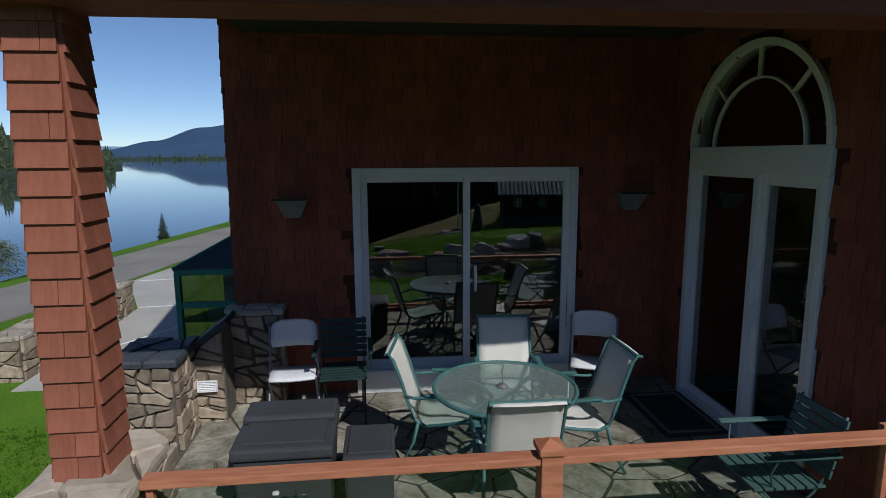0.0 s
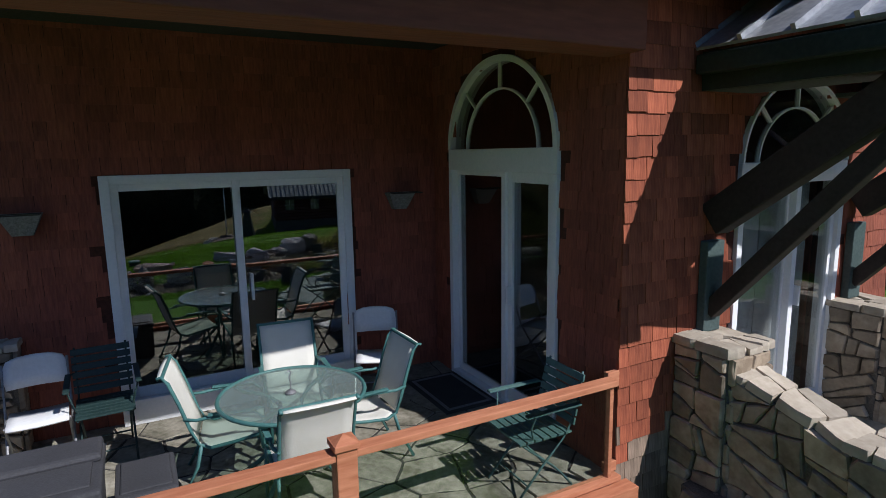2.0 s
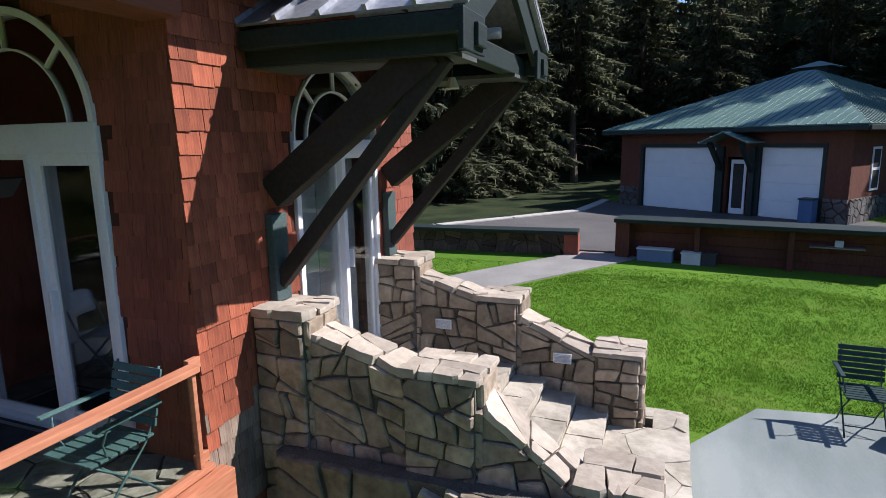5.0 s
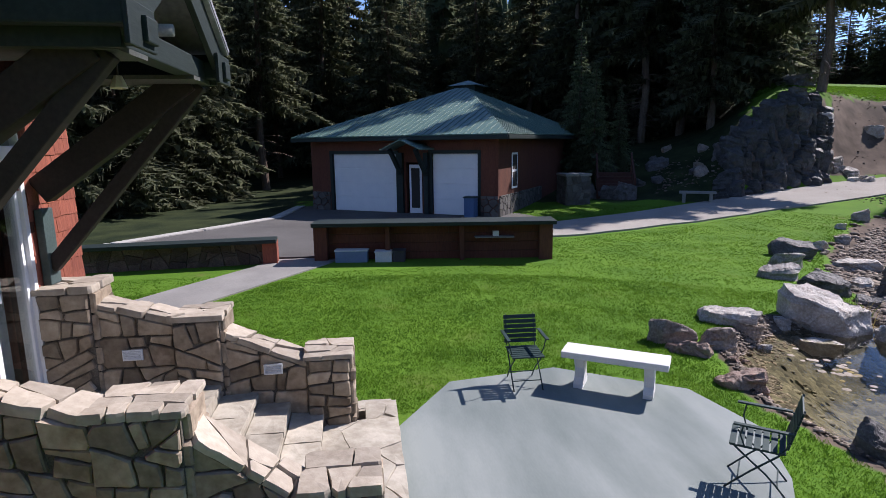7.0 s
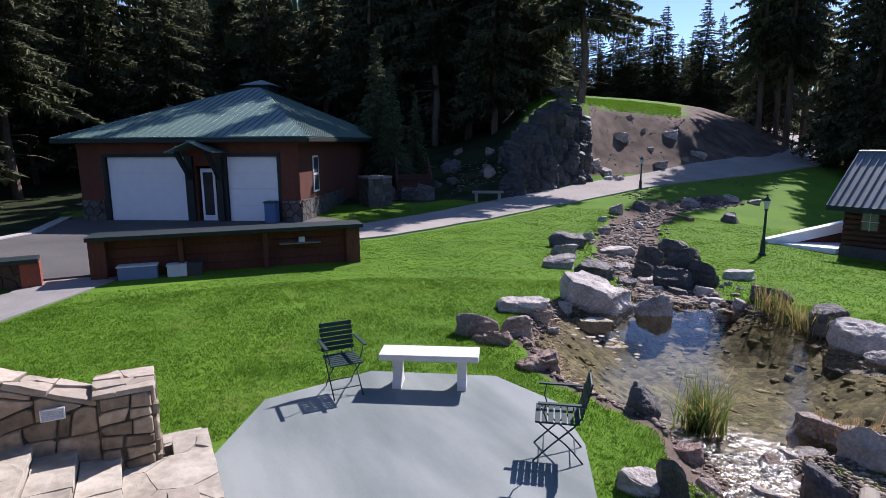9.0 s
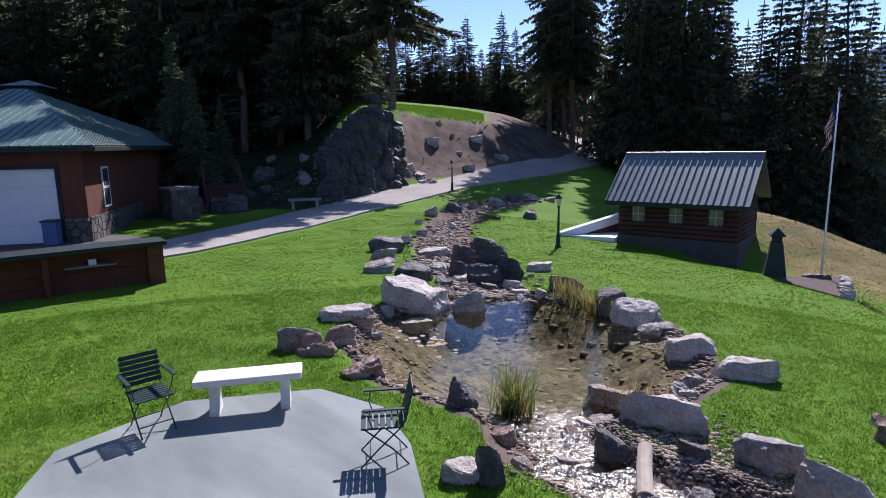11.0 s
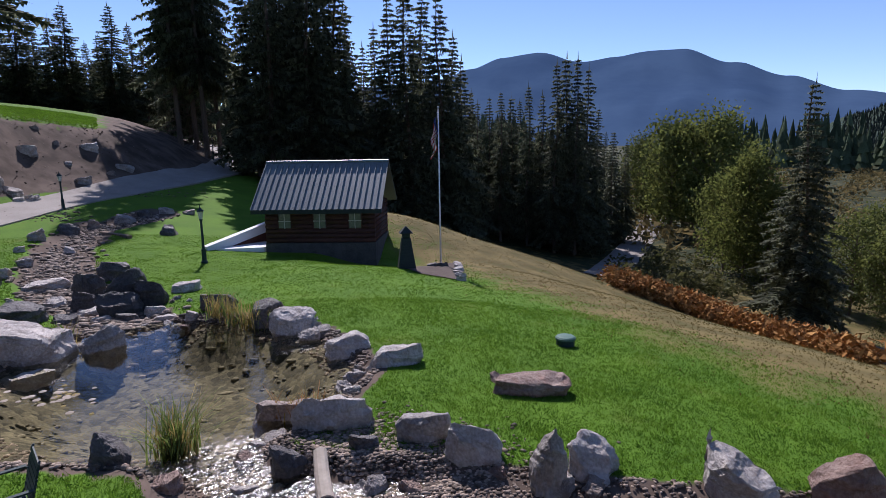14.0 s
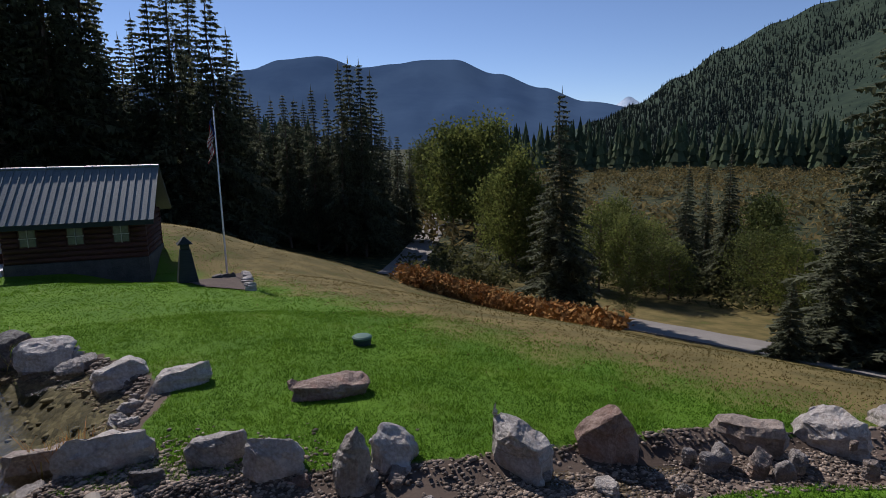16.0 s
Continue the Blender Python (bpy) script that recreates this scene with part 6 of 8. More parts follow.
for x in (0.1, KW - 0.1):
    bm = bmnew()
    v = [bm.verts.new(p) for p in ((x, 0, zk), (x, KD, zk), (x, KD / 2, zr - 0.08))]
    bm.faces.new(v)
    bmesh.ops.solidify(bm, geom=bm.faces[:], thickness=0.1)
    part("gable", bm, M_log, cabin)
# sunken entrance wall beside the cabin
bm = bmnew()
beam(bm, (13.0, -19.6, -1.45), (11.3, -22.6, -0.65), 0.32, 0.35, bevel=0.02)
thing("wing_wall", bm, M_white, "white rendered wing wall sloping beside the pump house", "wall", kind="structure")
# brown inner side of the wing wall, its shade included in the colour
thing("wing_wall", beam(bmnew(), (12.98, -19.64, -1.86), (11.32, -22.56, -1.12), 0.24, 0.56), M_gwall, "dark brown cheek under the white wing wall", "wall", kind="structure")
bm = slab(bmnew(), [(12.6, -19.75), (11.0, -20.3), (11.0, -22.6), (11.5, -22.7)], -2.2, -1.40)
thing("pad", bm, M_white, "sunlit concrete pad beside the pump house", "paving", kind="structure")


# ---- trees ----
M_needle = material("spruce needles", (0.088, 0.098, 0.060), (0.178, 0.192, 0.112), 1.5, 0.75, 0.0, 30, island=0.6, spec=0.35, thin=0.6)
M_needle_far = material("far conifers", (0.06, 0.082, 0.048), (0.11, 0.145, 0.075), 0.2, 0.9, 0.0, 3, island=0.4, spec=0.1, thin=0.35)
# hillside needles dulled and blued: distance haze put into their colour
M_needle_haze = material("haze-dulled hillside conifers", (0.030, 0.040, 0.033), (0.048, 0.060, 0.046), 0.02, 0.95, 0.0, 0.3, island=0.2, spec=0.05, thin=0.3)
M_leaf = material("birch leaves", (0.08, 0.11, 0.025), (0.19, 0.20, 0.055), 1.0, 0.7, 0.0, 20, island=0.4, spec=0.2, thin=0.45)
M_bark = material("bark", (0.10, 0.07, 0.05), (0.20, 0.15, 0.115), 4, 0.95, 0.8, 30, stretch=(1, 1, 0.2))


def conifer_mesh(seed, h, spread, bare, gaps=0.15, tiers=34, dens=1.0):
    """Whorls of boughs round a leader, each bough a comb of slender drooping sprays."""
    r = random.Random(seed)
    v, f = [], []

    def tri(a, b, c):
        k = len(v)
        v.extend((a, b, c))
        f.append((k, k + 1, k + 2))

    for i in range(tiers):
        s = i / tiers
        z = h * (bare + (1 - bare) * s)
        ln = spread * (1 - s) ** 0.8 * r.uniform(0.7, 1.15) + 0.15
        nb = max(4, int((9 - 4 * s) * dens))
        a0 = r.uniform(0, 6.28)
        for b in range(nb):
            if r.random() < gaps:
                continue
            a = a0 + 6.283 * b / nb + r.uniform(-0.3, 0.3)
            L = ln * r.uniform(0.6, 1.2)
            ca, sa = math.cos(a), math.sin(a)
            rise = L * (0.30 * s - 0.30)
            segs = max(4, int(3 + L * 4.6))
            for k in range(segs):
                t = 0.16 + 0.84 * (k + r.uniform(0.2, 0.8)) / segs
                cx, cy = ca * L * t, sa * L * t
                cz = z + rise * t - 0.12 * L * t * t + r.uniform(-0.05, 0.05)
                wd = (0.16 + 0.26 * L * (1 - t * 0.7)) * r.uniform(0.6, 1.2)
                tw = r.uniform(0.06, 0.12) * (0.7 + 0.3 * L)
                for side in (-1, 1):
                    fw = r.uniform(0.35, 0.9)
                    ex = cx + ca * wd * fw - sa * side * wd * 0.85
                    ey = cy + sa * wd * fw + ca * side * wd * 0.85
                    ez = cz - wd * r.uniform(0.05, 0.45)
                    tri((cx - ca * tw, cy - sa * tw, cz), (cx + ca * tw, cy + sa * tw, cz - 0.03), (ex, ey, ez))
                    mx, my = cx - sa * side * wd * 0.3, cy + ca * side * wd * 0.3
                    tri((mx - ca * tw, my - sa * tw, cz - wd * 0.08), (mx + ca * tw, my + sa * tw, cz - wd * 0.08), (mx + r.uniform(-0.1, 0.1), my + r.uniform(-0.1, 0.1), cz - wd * r.uniform(0.45, 0.9)))
            tri((ca * L * 0.85 - sa * 0.06, sa * L * 0.85 + ca * 0.06, z + rise * 0.85 - 0.08 * L), (ca * L * 0.85 + sa * 0.06, sa * L * 0.85 - ca * 0.06, z + rise * 0.85 - 0.08 * L), (ca * L * 1.1, sa * L * 1.1, z + rise - 0.13 * L))
    tri((-0.06, 0, h * 0.985), (0.06, 0, h * 0.985), (0, 0, h * 1.03))
    me = bpy.data.meshes.new("crown")
    me.from_pydata(v, [], f)
    me.materials.append(M_needle)
    return me


def trunk_mesh(h, r0, bare=0.0, seed=0):
    """A tapered trunk, with dead snags where it stands bare."""
    r = random.Random(seed)
    bm = tube(bmnew(), [(0.012 * h * math.sin(k * 1.3 + seed) * (k > 0), 0.01 * h * math.cos(k + seed) * (k > 0), h * k / 6) for k in range(7)], r0, 9, r1=r0 * 0.12)
    for k in range(int(bare * 150)):
        z, a, L = h * bare * r.uniform(0.2, 1.3), r.uniform(0, 6.28), r.uniform(0.5, 1.9)
        p = Vector((math.cos(a), math.sin(a), r.uniform(-0.35, 0.1)))
        tube(bm, [(0, 0, z), tuple(Vector((0, 0, z)) + p * L * 0.6), tuple(Vector((0, 0, z - 0.12 * L)) + p * L)], 0.03, 3, r1=0.008)
    bmesh.ops.translate(bm, verts=bm.verts[:], vec=(0, 0, -0.2))
    me = bpy.data.meshes.new("trunk")
    bm.to_mesh(me)
    bm.free()
    me.materials.append(M_bark)
    return me


CONIFERS = []
for sd, h, sp, bare, gaps, tiers in ((1, 14, 2.7, 0.06, 0.12, 46), (2, 16, 2.5, 0.12, 0.2, 50), (3, 12, 2.6, 0.03, 0.1, 42), (4, 18, 2.9, 0.27, 0.28, 46)):
    CONIFERS.append((h, conifer_mesh(sd, h, sp, bare, gaps, tiers), trunk_mesh(h, h * 0.012, bare, sd)))


def conifer(k, x, y, h, turn, label, group, wide=1.0, z=None):
    h0, crown, trunk = CONIFERS[k]
    s = h / h0
    t = empty("spruce_tree", label, "tree", group)
    t.matrix_world = Matrix.Translation((x, y, land(x, y) if z is None else z)) @ pose(0, 0, 0, 0, 0, turn) @ Matrix.Diagonal((s * wide, s * wide, s, 1))
    for n, me in (("trunk", trunk), ("crown", crown)):
        o = new(n, me)
        o.parent = t
    return t


tr = random.Random(21)


def polar(a, r):
    return r * math.sin(radians(a)), r * math.cos(radians(a))



def wood(n, a0, a1, r0, r1, h0, h1, label, group, wide=1.0, kinds=(0, 1, 2, 3), gap=2.2):
    """Scatters single trees over a sector, none too near another."""
    done = []
    tries = 0
    while len(done) < n and tries < n * 40:
        tries += 1
        x, y = polar(tr.uniform(a0, a1), math.sqrt(tr.uniform(r0 * r0, r1 * r1)))
        if any((x - p) ** 2 + (y - q) ** 2 < gap * gap for p, q in done):
            continue
        done.append((x, y))
        conifer(tr.choice(kinds), x, y, tr.uniform(h0, h1), tr.uniform(0, 360), label, group, wide * tr.uniform(0.9, 1.15))


DARK = "tall dark spruce in the shaded wood behind the garage"
wood(16, 50, 84, 36, 54, 16, 24, DARK, "wood behind the garage", 1.0, (1, 3, 3), 3.8)
for k, (a, r, h) in enumerate(((57, 30, 17), (60.5, 32, 19), (63.5, 29.5, 16), (66.5, 33, 20), (69.5, 31, 18), (72.5, 34, 19), (75.5, 36, 20))):
    x, y = polar(a, r)
    conifer((0, 2)[k % 2], x, y, h, a * 13, DARK, "wood behind the garage", 0.9)
wood(17, 84, 112, 44, 62, 16, 25, DARK, "wood behind the garage", 1.0, (1, 3, 3), 3.8)
BANK = "dark spruce with sparse lower boughs above the rocky bank"
for k, (a, r, h) in enumerate(((124.6, 60, 15), (123.1, 50, 20), (121.2, 47, 22), (119.7, 43, 24), (118.0, 48, 24), (116.4, 42, 23), (114.8, 46, 25), (113.4, 48, 24), (125.6, 56, 13), (122.0, 58, 19), (126.8, 64, 12), (117.2, 55, 24), (119.3, 53, 24), (115.6, 53, 25), (112.4, 50, 25))):
    x, y = polar(a, r)
    conifer((1, 3, 0, 3)[k % 4], x, y, h, a * 13, BANK, "trees on the bank", 1.0)
M_needle_pale = material("pale young needles", (0.11, 0.14, 0.075), (0.22, 0.26, 0.15), 1.5, 0.75, 0.0, 30, island=0.4, spec=0.3, thin=0.5)
pale = CONIFERS[2][1].copy()
pale.materials[0] = M_needle_pale
CONIFERS.append((12, pale, CONIFERS[2][2]))
for a, r, h in ((111.0, 33.5, 8.2), (112.4, 32.6, 6.4), (114.6, 34, 4.6)):
    x, y = polar(a, r)
    conifer(4, x, y, h, a * 9, "young pale green spruce beside the garage", "trees on the bank", 0.9)
x, y = polar(130.2, 38.2)
conifer(3, x, y, 18, 40, "single spruce with a short bare trunk on the grassy hilltop", "trees on the hill", 1.2)
for a, r, h, k, w in ((124.6, 41.5, 21, 0, 0.95), (122.2, 38.5, 19, 1, 1.0)):
    x, y = polar(a, r)
    conifer(k, x, y, h, a * 11, BANK, "trees on the bank", w)
for k, (a, r, h) in enumerate(((128.4, 88, 15), (129.6, 96, 17), (131.6, 92, 15), (133.0, 92, 13.7), (134.1, 88, 15.3), (135.1, 95, 15.3), (136.4, 90, 14.3), (137.3, 86, 15), (138.7, 92, 12), (139.7, 99, 14), (140.6, 88, 16.1), (141.9, 94, 15.1), (142.9, 90, 12.8), (149.9, 92, 13), (151.0, 84, 12))):
    x, y = polar(a, r)
    conifer((3, 0, 1)[k % 3], x, y, h, a * 9, "spruce beyond the grassy hilltop", "trees beyond the hill", 1.35)
for a, r, h, k in ((145.2, 57, 25, 3), (146.5, 60, 26, 3), (147.3, 56, 27, 3), (148.4, 59, 24, 3), (146.0, 66, 24, 0), (144.2, 78, 14, 1)):
    x, y = polar(a, r)
    conifer(k, x, y, h, a * 7, "tall spruce beside the gravel drive", "trees beside the drive", 0.78)
STAND = "dark spruce in the shaded stand behind the pump house"
for k, (a, r, h) in enumerate(((151.8, 50, 20), (153.1, 47, 21), (154.3, 54, 22), (155.6, 49, 20), (156.7, 47, 22), (157.9, 52, 21), (159.0, 48, 20), (160.0, 54, 17.3), (161.6, 56, 15.2), (162.7, 50, 16), (164.1, 48, 18.4), (165.7, 46, 20), (166.6, 55, 18), (167.3, 52, 21), (168.8, 48, 19.6), (170.1, 50, 17.3), (170.9, 55, 16.5))):
    x, y = polar(a, r)
    conifer((0, 1, 0, 1)[k % 4], x, y, h, a * 17, STAND, "stand behind the pump house", 0.95)
for k, (a, r, h) in enumerate(((172.4, 58, 13.2), (173.5, 62, 14.2), (174.6, 57, 14.4), (175.6, 64, 14.8), (177.2, 58, 15.6), (178.5, 62, 15.5), (179.8, 57, 17.9), (180.7, 60, 19.1), (181.7, 58, 18.8), (182.7, 62, 18.6), (183.7, 66, 15.1), (185.1, 70, 12.9), (186.3, 72, 11.7), (171.8, 66, 15), (176.4, 70, 15), (182.0, 68, 16), (184.4, 74, 13))):
    x, y = polar(a, r)
    conifer((1, 0, 1, 2)[k % 4], x, y, h, a * 17, STAND, "stand behind the pump house", 0.8)
wood(14, 153, 183, 60, 80, 11, 14, STAND, "stand behind the pump house", 1.0, (0, 1, 2))
for a, r, h, k, w in ((200.8, 34, 12.6, 0, 1.0), (212.2, 49, 9.5, 2, 0.8), (215.6, 51, 10.6, 0, 0.85), (213.8, 54, 9.0, 1, 0.9), (224.6, 29.5, 7.5, 2, 1.3), (220.9, 27.5, 3.4, 2, 1.3), (228.6, 30, 9.5, 2, 1.2), (227.4, 33, 19, 0, 1.05)):
    x, y = polar(a, r)
    conifer(k, x, y, h, a * 5, "dense blue-green spruce at the foot of the meadow", "trees at the meadow foot", w)
conifer(2, -8.75, 24.2, 1.05, 10, "small young spruce on the lake bank", "lake bank trees", 1.1)


def leaf_tree_mesh(seed, h, spread, n):
    """A trunk with limbs, and a crown of small leaves gathered in clumps."""
    r = random.Random(seed)
    bm = bmnew()
    tube(bm, [(0, 0, -0.2), (0.05, 0.02, h * 0.25), (-0.04, 0.05, h * 0.55), (0.05, 0, h * 0.85)], h * 0.016, 8, r1=h * 0.003)
    v, f = [], []
    for k in range(26):
        s = 0.14 + 0.84 * k / 26
        a = k * 2.4 + r.uniform(-0.4, 0.4)
        L = spread * math.sin(math.pi * (0.12 + 0.82 * s)) ** 0.8 * r.uniform(0.6, 1.1)
        z0 = h * s * 0.9
        tip = Vector((math.cos(a) * L, math.sin(a) * L, z0 + L * 0.55))
        tube(bm, [(0, 0, z0 * 0.92), tuple(tip * 0.5 + Vector((0, 0, z0 * 0.45))), tuple(tip)], h * 0.005, 5, r1=h * 0.001)
        for j in range(n // 26):
            c = tip * r.uniform(0.35, 1.05) + Vector((0, 0, (1 - 1) * z0))
            c.z = z0 + (tip.z - z0) * r.uniform(0.2, 1.1)
            c += Vector((r.gauss(0, 0.10), r.gauss(0, 0.10), r.gauss(0, 0.10))) * h * 0.55
            if c.z < h * 0.07:
                continue
            u = Vector((r.uniform(-1, 1), r.uniform(-1, 1), r.uniform(-1, 1))).normalized()
            w = u.orthogonal().normalized()
            sz = h * 0.0115 * r.uniform(0.7, 1.5)
            i = len(v)
            v.extend((c - u * sz, c + w * sz * 0.7, c + u * sz, c - w * sz * 0.7))
            f.append((i, i + 1, i + 2, i + 3))
    t = bpy.data.meshes.new("trunk")
    bm.to_mesh(t)
    bm.free()
    t.materials.append(M_bark)
    me = bpy.data.meshes.new("crown")
    me.from_pydata(v, [], f)
    me.materials.append(M_leaf)
    return h, me, t


M_leaf2 = material("dull shrub leaves", (0.055, 0.065, 0.02), (0.12, 0.115, 0.045), 1.0, 0.75, 0.0, 20, island=0.4, spec=0.2, thin=0.4)
BROAD = [leaf_tree_mesh(11, 10, 2.6, 8000), leaf_tree_mesh(12, 10, 3.2, 8000), leaf_tree_mesh(13, 6, 2.3, 5000)]


def broadleaf(k, x, y, h, turn, label, group, wide=1.0):
    h0, crown, trunk = BROAD[k % 3]
    s = h / h0
    t = empty("birch_tree", label, "tree", group)
    t.matrix_world = Matrix.Translation((x, y, land(x, y))) @ pose(0, 0, 0, 0, 0, turn) @ Matrix.Diagonal((s * wide, s * wide, s, 1))
    for n, me in (("trunk", trunk), ("crown", crown)):
        o = new(n, me)
        o.parent = t


for a, r, h, k, w in ((190.4, 78, 15, 0, 1.0), (193.8, 76, 15.5, 1, 0.9), (192.2, 84, 14, 0, 1.1), (188.2, 90, 13, 1, 1), (196.6, 50, 11, 0, 0.8), (195.0, 56, 9, 1, 0.9), (198.4, 48, 8.5, 0, 0.8), (204.6, 44, 6.6, 2, 0.9), (207.3, 42, 6.2, 2, 0.8), (209.4, 46, 5.6, 2, 1.0), (211.0, 43, 4.4, 2, 1.2), (217.6, 46, 5.0, 2, 1.1), (219.4, 43, 5.5, 2, 0.9), (221.2, 40, 5.0, 2, 1.0), (218.6, 50, 7.5, 1, 0.9), (206.0, 50, 7.0, 1, 0.8)):
    x, y = polar(a, r)
    broadleaf(k, x, y, h, a * 11, "yellow-green birch on the valley floor", "birches in the valley", w)
x, y = polar(207.2, 31.5)
broadleaf(2, x, y, 2.6, 33, "thin staked sapling beside the gravel lane", "lane saplings", 0.7)
broadleaf(2, -10.3, 16.4, 1.2, 60, "round green shrub on the lake bank", "lake bank trees", 1.6)

# far woods, too many to count


def far_tree(v, f, x, y, z, h, w, r):
    """A small ragged conifer of three stacked skirts."""
    for k, (lo, hi, rr) in enumerate(((0.03, 0.36, 1.0), (0.2, 0.54, 0.84), (0.38, 0.7, 0.66), (0.55, 0.85, 0.46), (0.72, 1.0, 0.28))):
        i = len(v)
        n = 6
        a0 = r.uniform(0, 6.28)
        for j in range(n):
            a = a0 + 6.283 * j / n
            q = w * rr * r.uniform(0.7, 1.25)
            v.append((x + q * math.cos(a), y + q * math.sin(a), z + h * (lo + r.uniform(-0.04, 0.04))))
        v.append((x + r.uniform(-0.1, 0.1) * w, y, z + h * hi))
        f.extend((i + j, i + (j + 1) % n, i + n) for j in range(n))


def far_wood(name, label, n, place, seed, mat):
    r = random.Random(seed)
    v, f = [], []
    for _ in range(n):
        x, y, z, h = place(r)
        far_tree(v, f, x, y, z, h, h * r.uniform(0.14, 0.2), r)
    joined(name, v, f, mat, None, label, "forest")


def sector(a0, a1, r0, r1, h0, h1, zf=None):
    def place(r):
        x, y = polar(r.uniform(a0, a1), math.sqrt(r.uniform(r0 * r0, r1 * r1)))
        return x, y, (zf or land)(x, y) - 0.3, r.uniform(h0, h1)
    return place


far_wood("forest_backdrop", "dense dark conifer forest behind the garage", 700, sector(45, 128, 62, 130, 15, 25), 1, M_needle_far)
far_wood("forest_backdrop", "conifer forest on the rise beyond the hill", 260, sector(124, 150, 95, 160, 8, 12), 2, M_needle_far)
far_wood("forest_backdrop", "dark conifer forest behind the pump house", 420, sector(154, 182, 66, 120, 9, 14), 3, M_needle_far)

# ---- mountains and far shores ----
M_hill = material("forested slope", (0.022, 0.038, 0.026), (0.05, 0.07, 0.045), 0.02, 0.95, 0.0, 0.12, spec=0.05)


def haze_tinted_material(name, a, b, scale):
    """Far mountains: forest with the blue haze of miles of air put into its colour, a backdrop that gives a little
    light of its own.
    """
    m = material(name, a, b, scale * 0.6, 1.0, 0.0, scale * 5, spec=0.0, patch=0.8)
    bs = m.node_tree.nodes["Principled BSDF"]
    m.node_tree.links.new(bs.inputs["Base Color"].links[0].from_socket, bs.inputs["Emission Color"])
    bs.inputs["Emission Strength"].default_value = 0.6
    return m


M_mtn = haze_tinted_material("blue mountain", (0.028, 0.051, 0.094), (0.038, 0.066, 0.113), 0.004)
M_mtn2 = haze_tinted_material("pale blue mountain", (0.10, 0.16, 0.25), (0.14, 0.20, 0.30), 0.003)
M_snow = haze_tinted_material("snowy peak", (0.20, 0.27, 0.36), (0.42, 0.48, 0.56), 0.01)


def ridge(name, label, knots, dist, depth, mat, rough, seed, rows=14, base=-12.0):
    """A mountain: the skyline angle is given at a few azimuths and smoothed between; the flank falls towards the viewer."""
    a0, a1 = knots[0][0], knots[-1][0]
    n = max(30, int((a1 - a0) * 3))
    v, f = [], []
    for i in range(n + 1):
        a = a0 + (a1 - a0) * i / n
        for (p, e), (q, g) in zip(knots, knots[1:]):
            if p <= a <= q:
                s = (a - p) / (q - p)
                s = s * s * (3 - 2 * s)
                el = e + (g - e) * s
                break
        for k in range(rows + 1):
            t = k / rows
            d = dist - depth * (1 - t)
            top = 2.25 + dist * math.tan(radians(el))
            x, y = polar(a, d)
            nz = noise.fractal((x * rough, y * rough, seed), 1.0, 2.0, 5)
            z = base + (top - base) * (t ** 1.25) + nz * (top - base) * 0.10 * (0.25 + 0.75 * math.sin(math.pi * min(1, t * 1.0)))
            v.append((x, y, z))
    c = rows + 1
    for i in range(n):
        for k in range(rows):
            p = i * c + k
            f.append((p, p + 1, p + c + 1, p + c))
    return joined(name, v, f, mat, None, label, "mountain", "structure", True)


ridge("backdrop_mountain", "haze-blue forested mountain across the valley", [(158, 5.0), (165, 5.6), (169, 6.2), (171.8, 7.0), (174.85, 7.85), (178.4, 8.2), (182, 7.45), (185, 7.65), (187.9, 7.95), (190.5, 7.95), (194.8, 6.65), (199, 5.2), (203.2, 3.8), (208, 3.0), (222, 1.5)], 3800, 1500, M_mtn, 0.0016, 3.0)
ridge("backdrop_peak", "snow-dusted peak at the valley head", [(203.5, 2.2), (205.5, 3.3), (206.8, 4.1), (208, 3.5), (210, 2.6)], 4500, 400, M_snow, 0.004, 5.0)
HILLS = [(200, 0.4), (204, 2.0), (207.5, 3.4), (211, 5.6), (214.4, 7.6), (218.5, 9.3), (221.5, 10.4), (229, 12.8), (240, 15.0), (262, 13.0), (285, 6.0), (305, 1.0)]
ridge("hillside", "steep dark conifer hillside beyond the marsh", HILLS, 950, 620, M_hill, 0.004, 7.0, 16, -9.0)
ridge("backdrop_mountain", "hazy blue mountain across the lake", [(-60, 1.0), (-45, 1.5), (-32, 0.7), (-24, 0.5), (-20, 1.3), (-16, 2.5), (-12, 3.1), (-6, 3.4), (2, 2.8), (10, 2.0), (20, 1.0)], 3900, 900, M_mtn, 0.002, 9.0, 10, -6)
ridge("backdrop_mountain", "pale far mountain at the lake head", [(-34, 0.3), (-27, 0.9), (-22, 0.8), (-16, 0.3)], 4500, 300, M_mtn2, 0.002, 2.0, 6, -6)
ridge("lake_shore", "dark wooded point reaching into the lake", [(-75, 2.6), (-48, 2.6), (-36, 2.1), (-30, 1.7), (-26, 0.6), (-22.6, -0.62)], 420, 140, M_hill, 0.01, 4.0, 8, -4.8)
ridge("lake_shore", "low far lake shore with pale fields", [(-30, -0.25), (-20, -0.12), (-10, -0.1), (10, 0.0), (40, 0.6)], 1250, 60, M_hill, 0.01, 4.0, 3, -4.6)


def hill_place(r):
    a = r.uniform(203, 262)
    for (p, e), (q, g) in zip(HILLS, HILLS[1:]):
        if p <= a <= q:
            s = (a - p) / (q - p)
            s = s * s * (3 - 2 * s)
            el = e + (g - e) * s
            break
    t = r.uniform(0.0, 1.0)
    d = 950 - 620 * (1 - t)
    x, y = polar(a, d)
    top = 2.25 + 950 * math.tan(radians(el))
    return x, y, -9 + (top + 9) * t ** 1.25 - 1, r.uniform(4, 7.5)


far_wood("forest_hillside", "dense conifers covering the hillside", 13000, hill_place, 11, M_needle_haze)


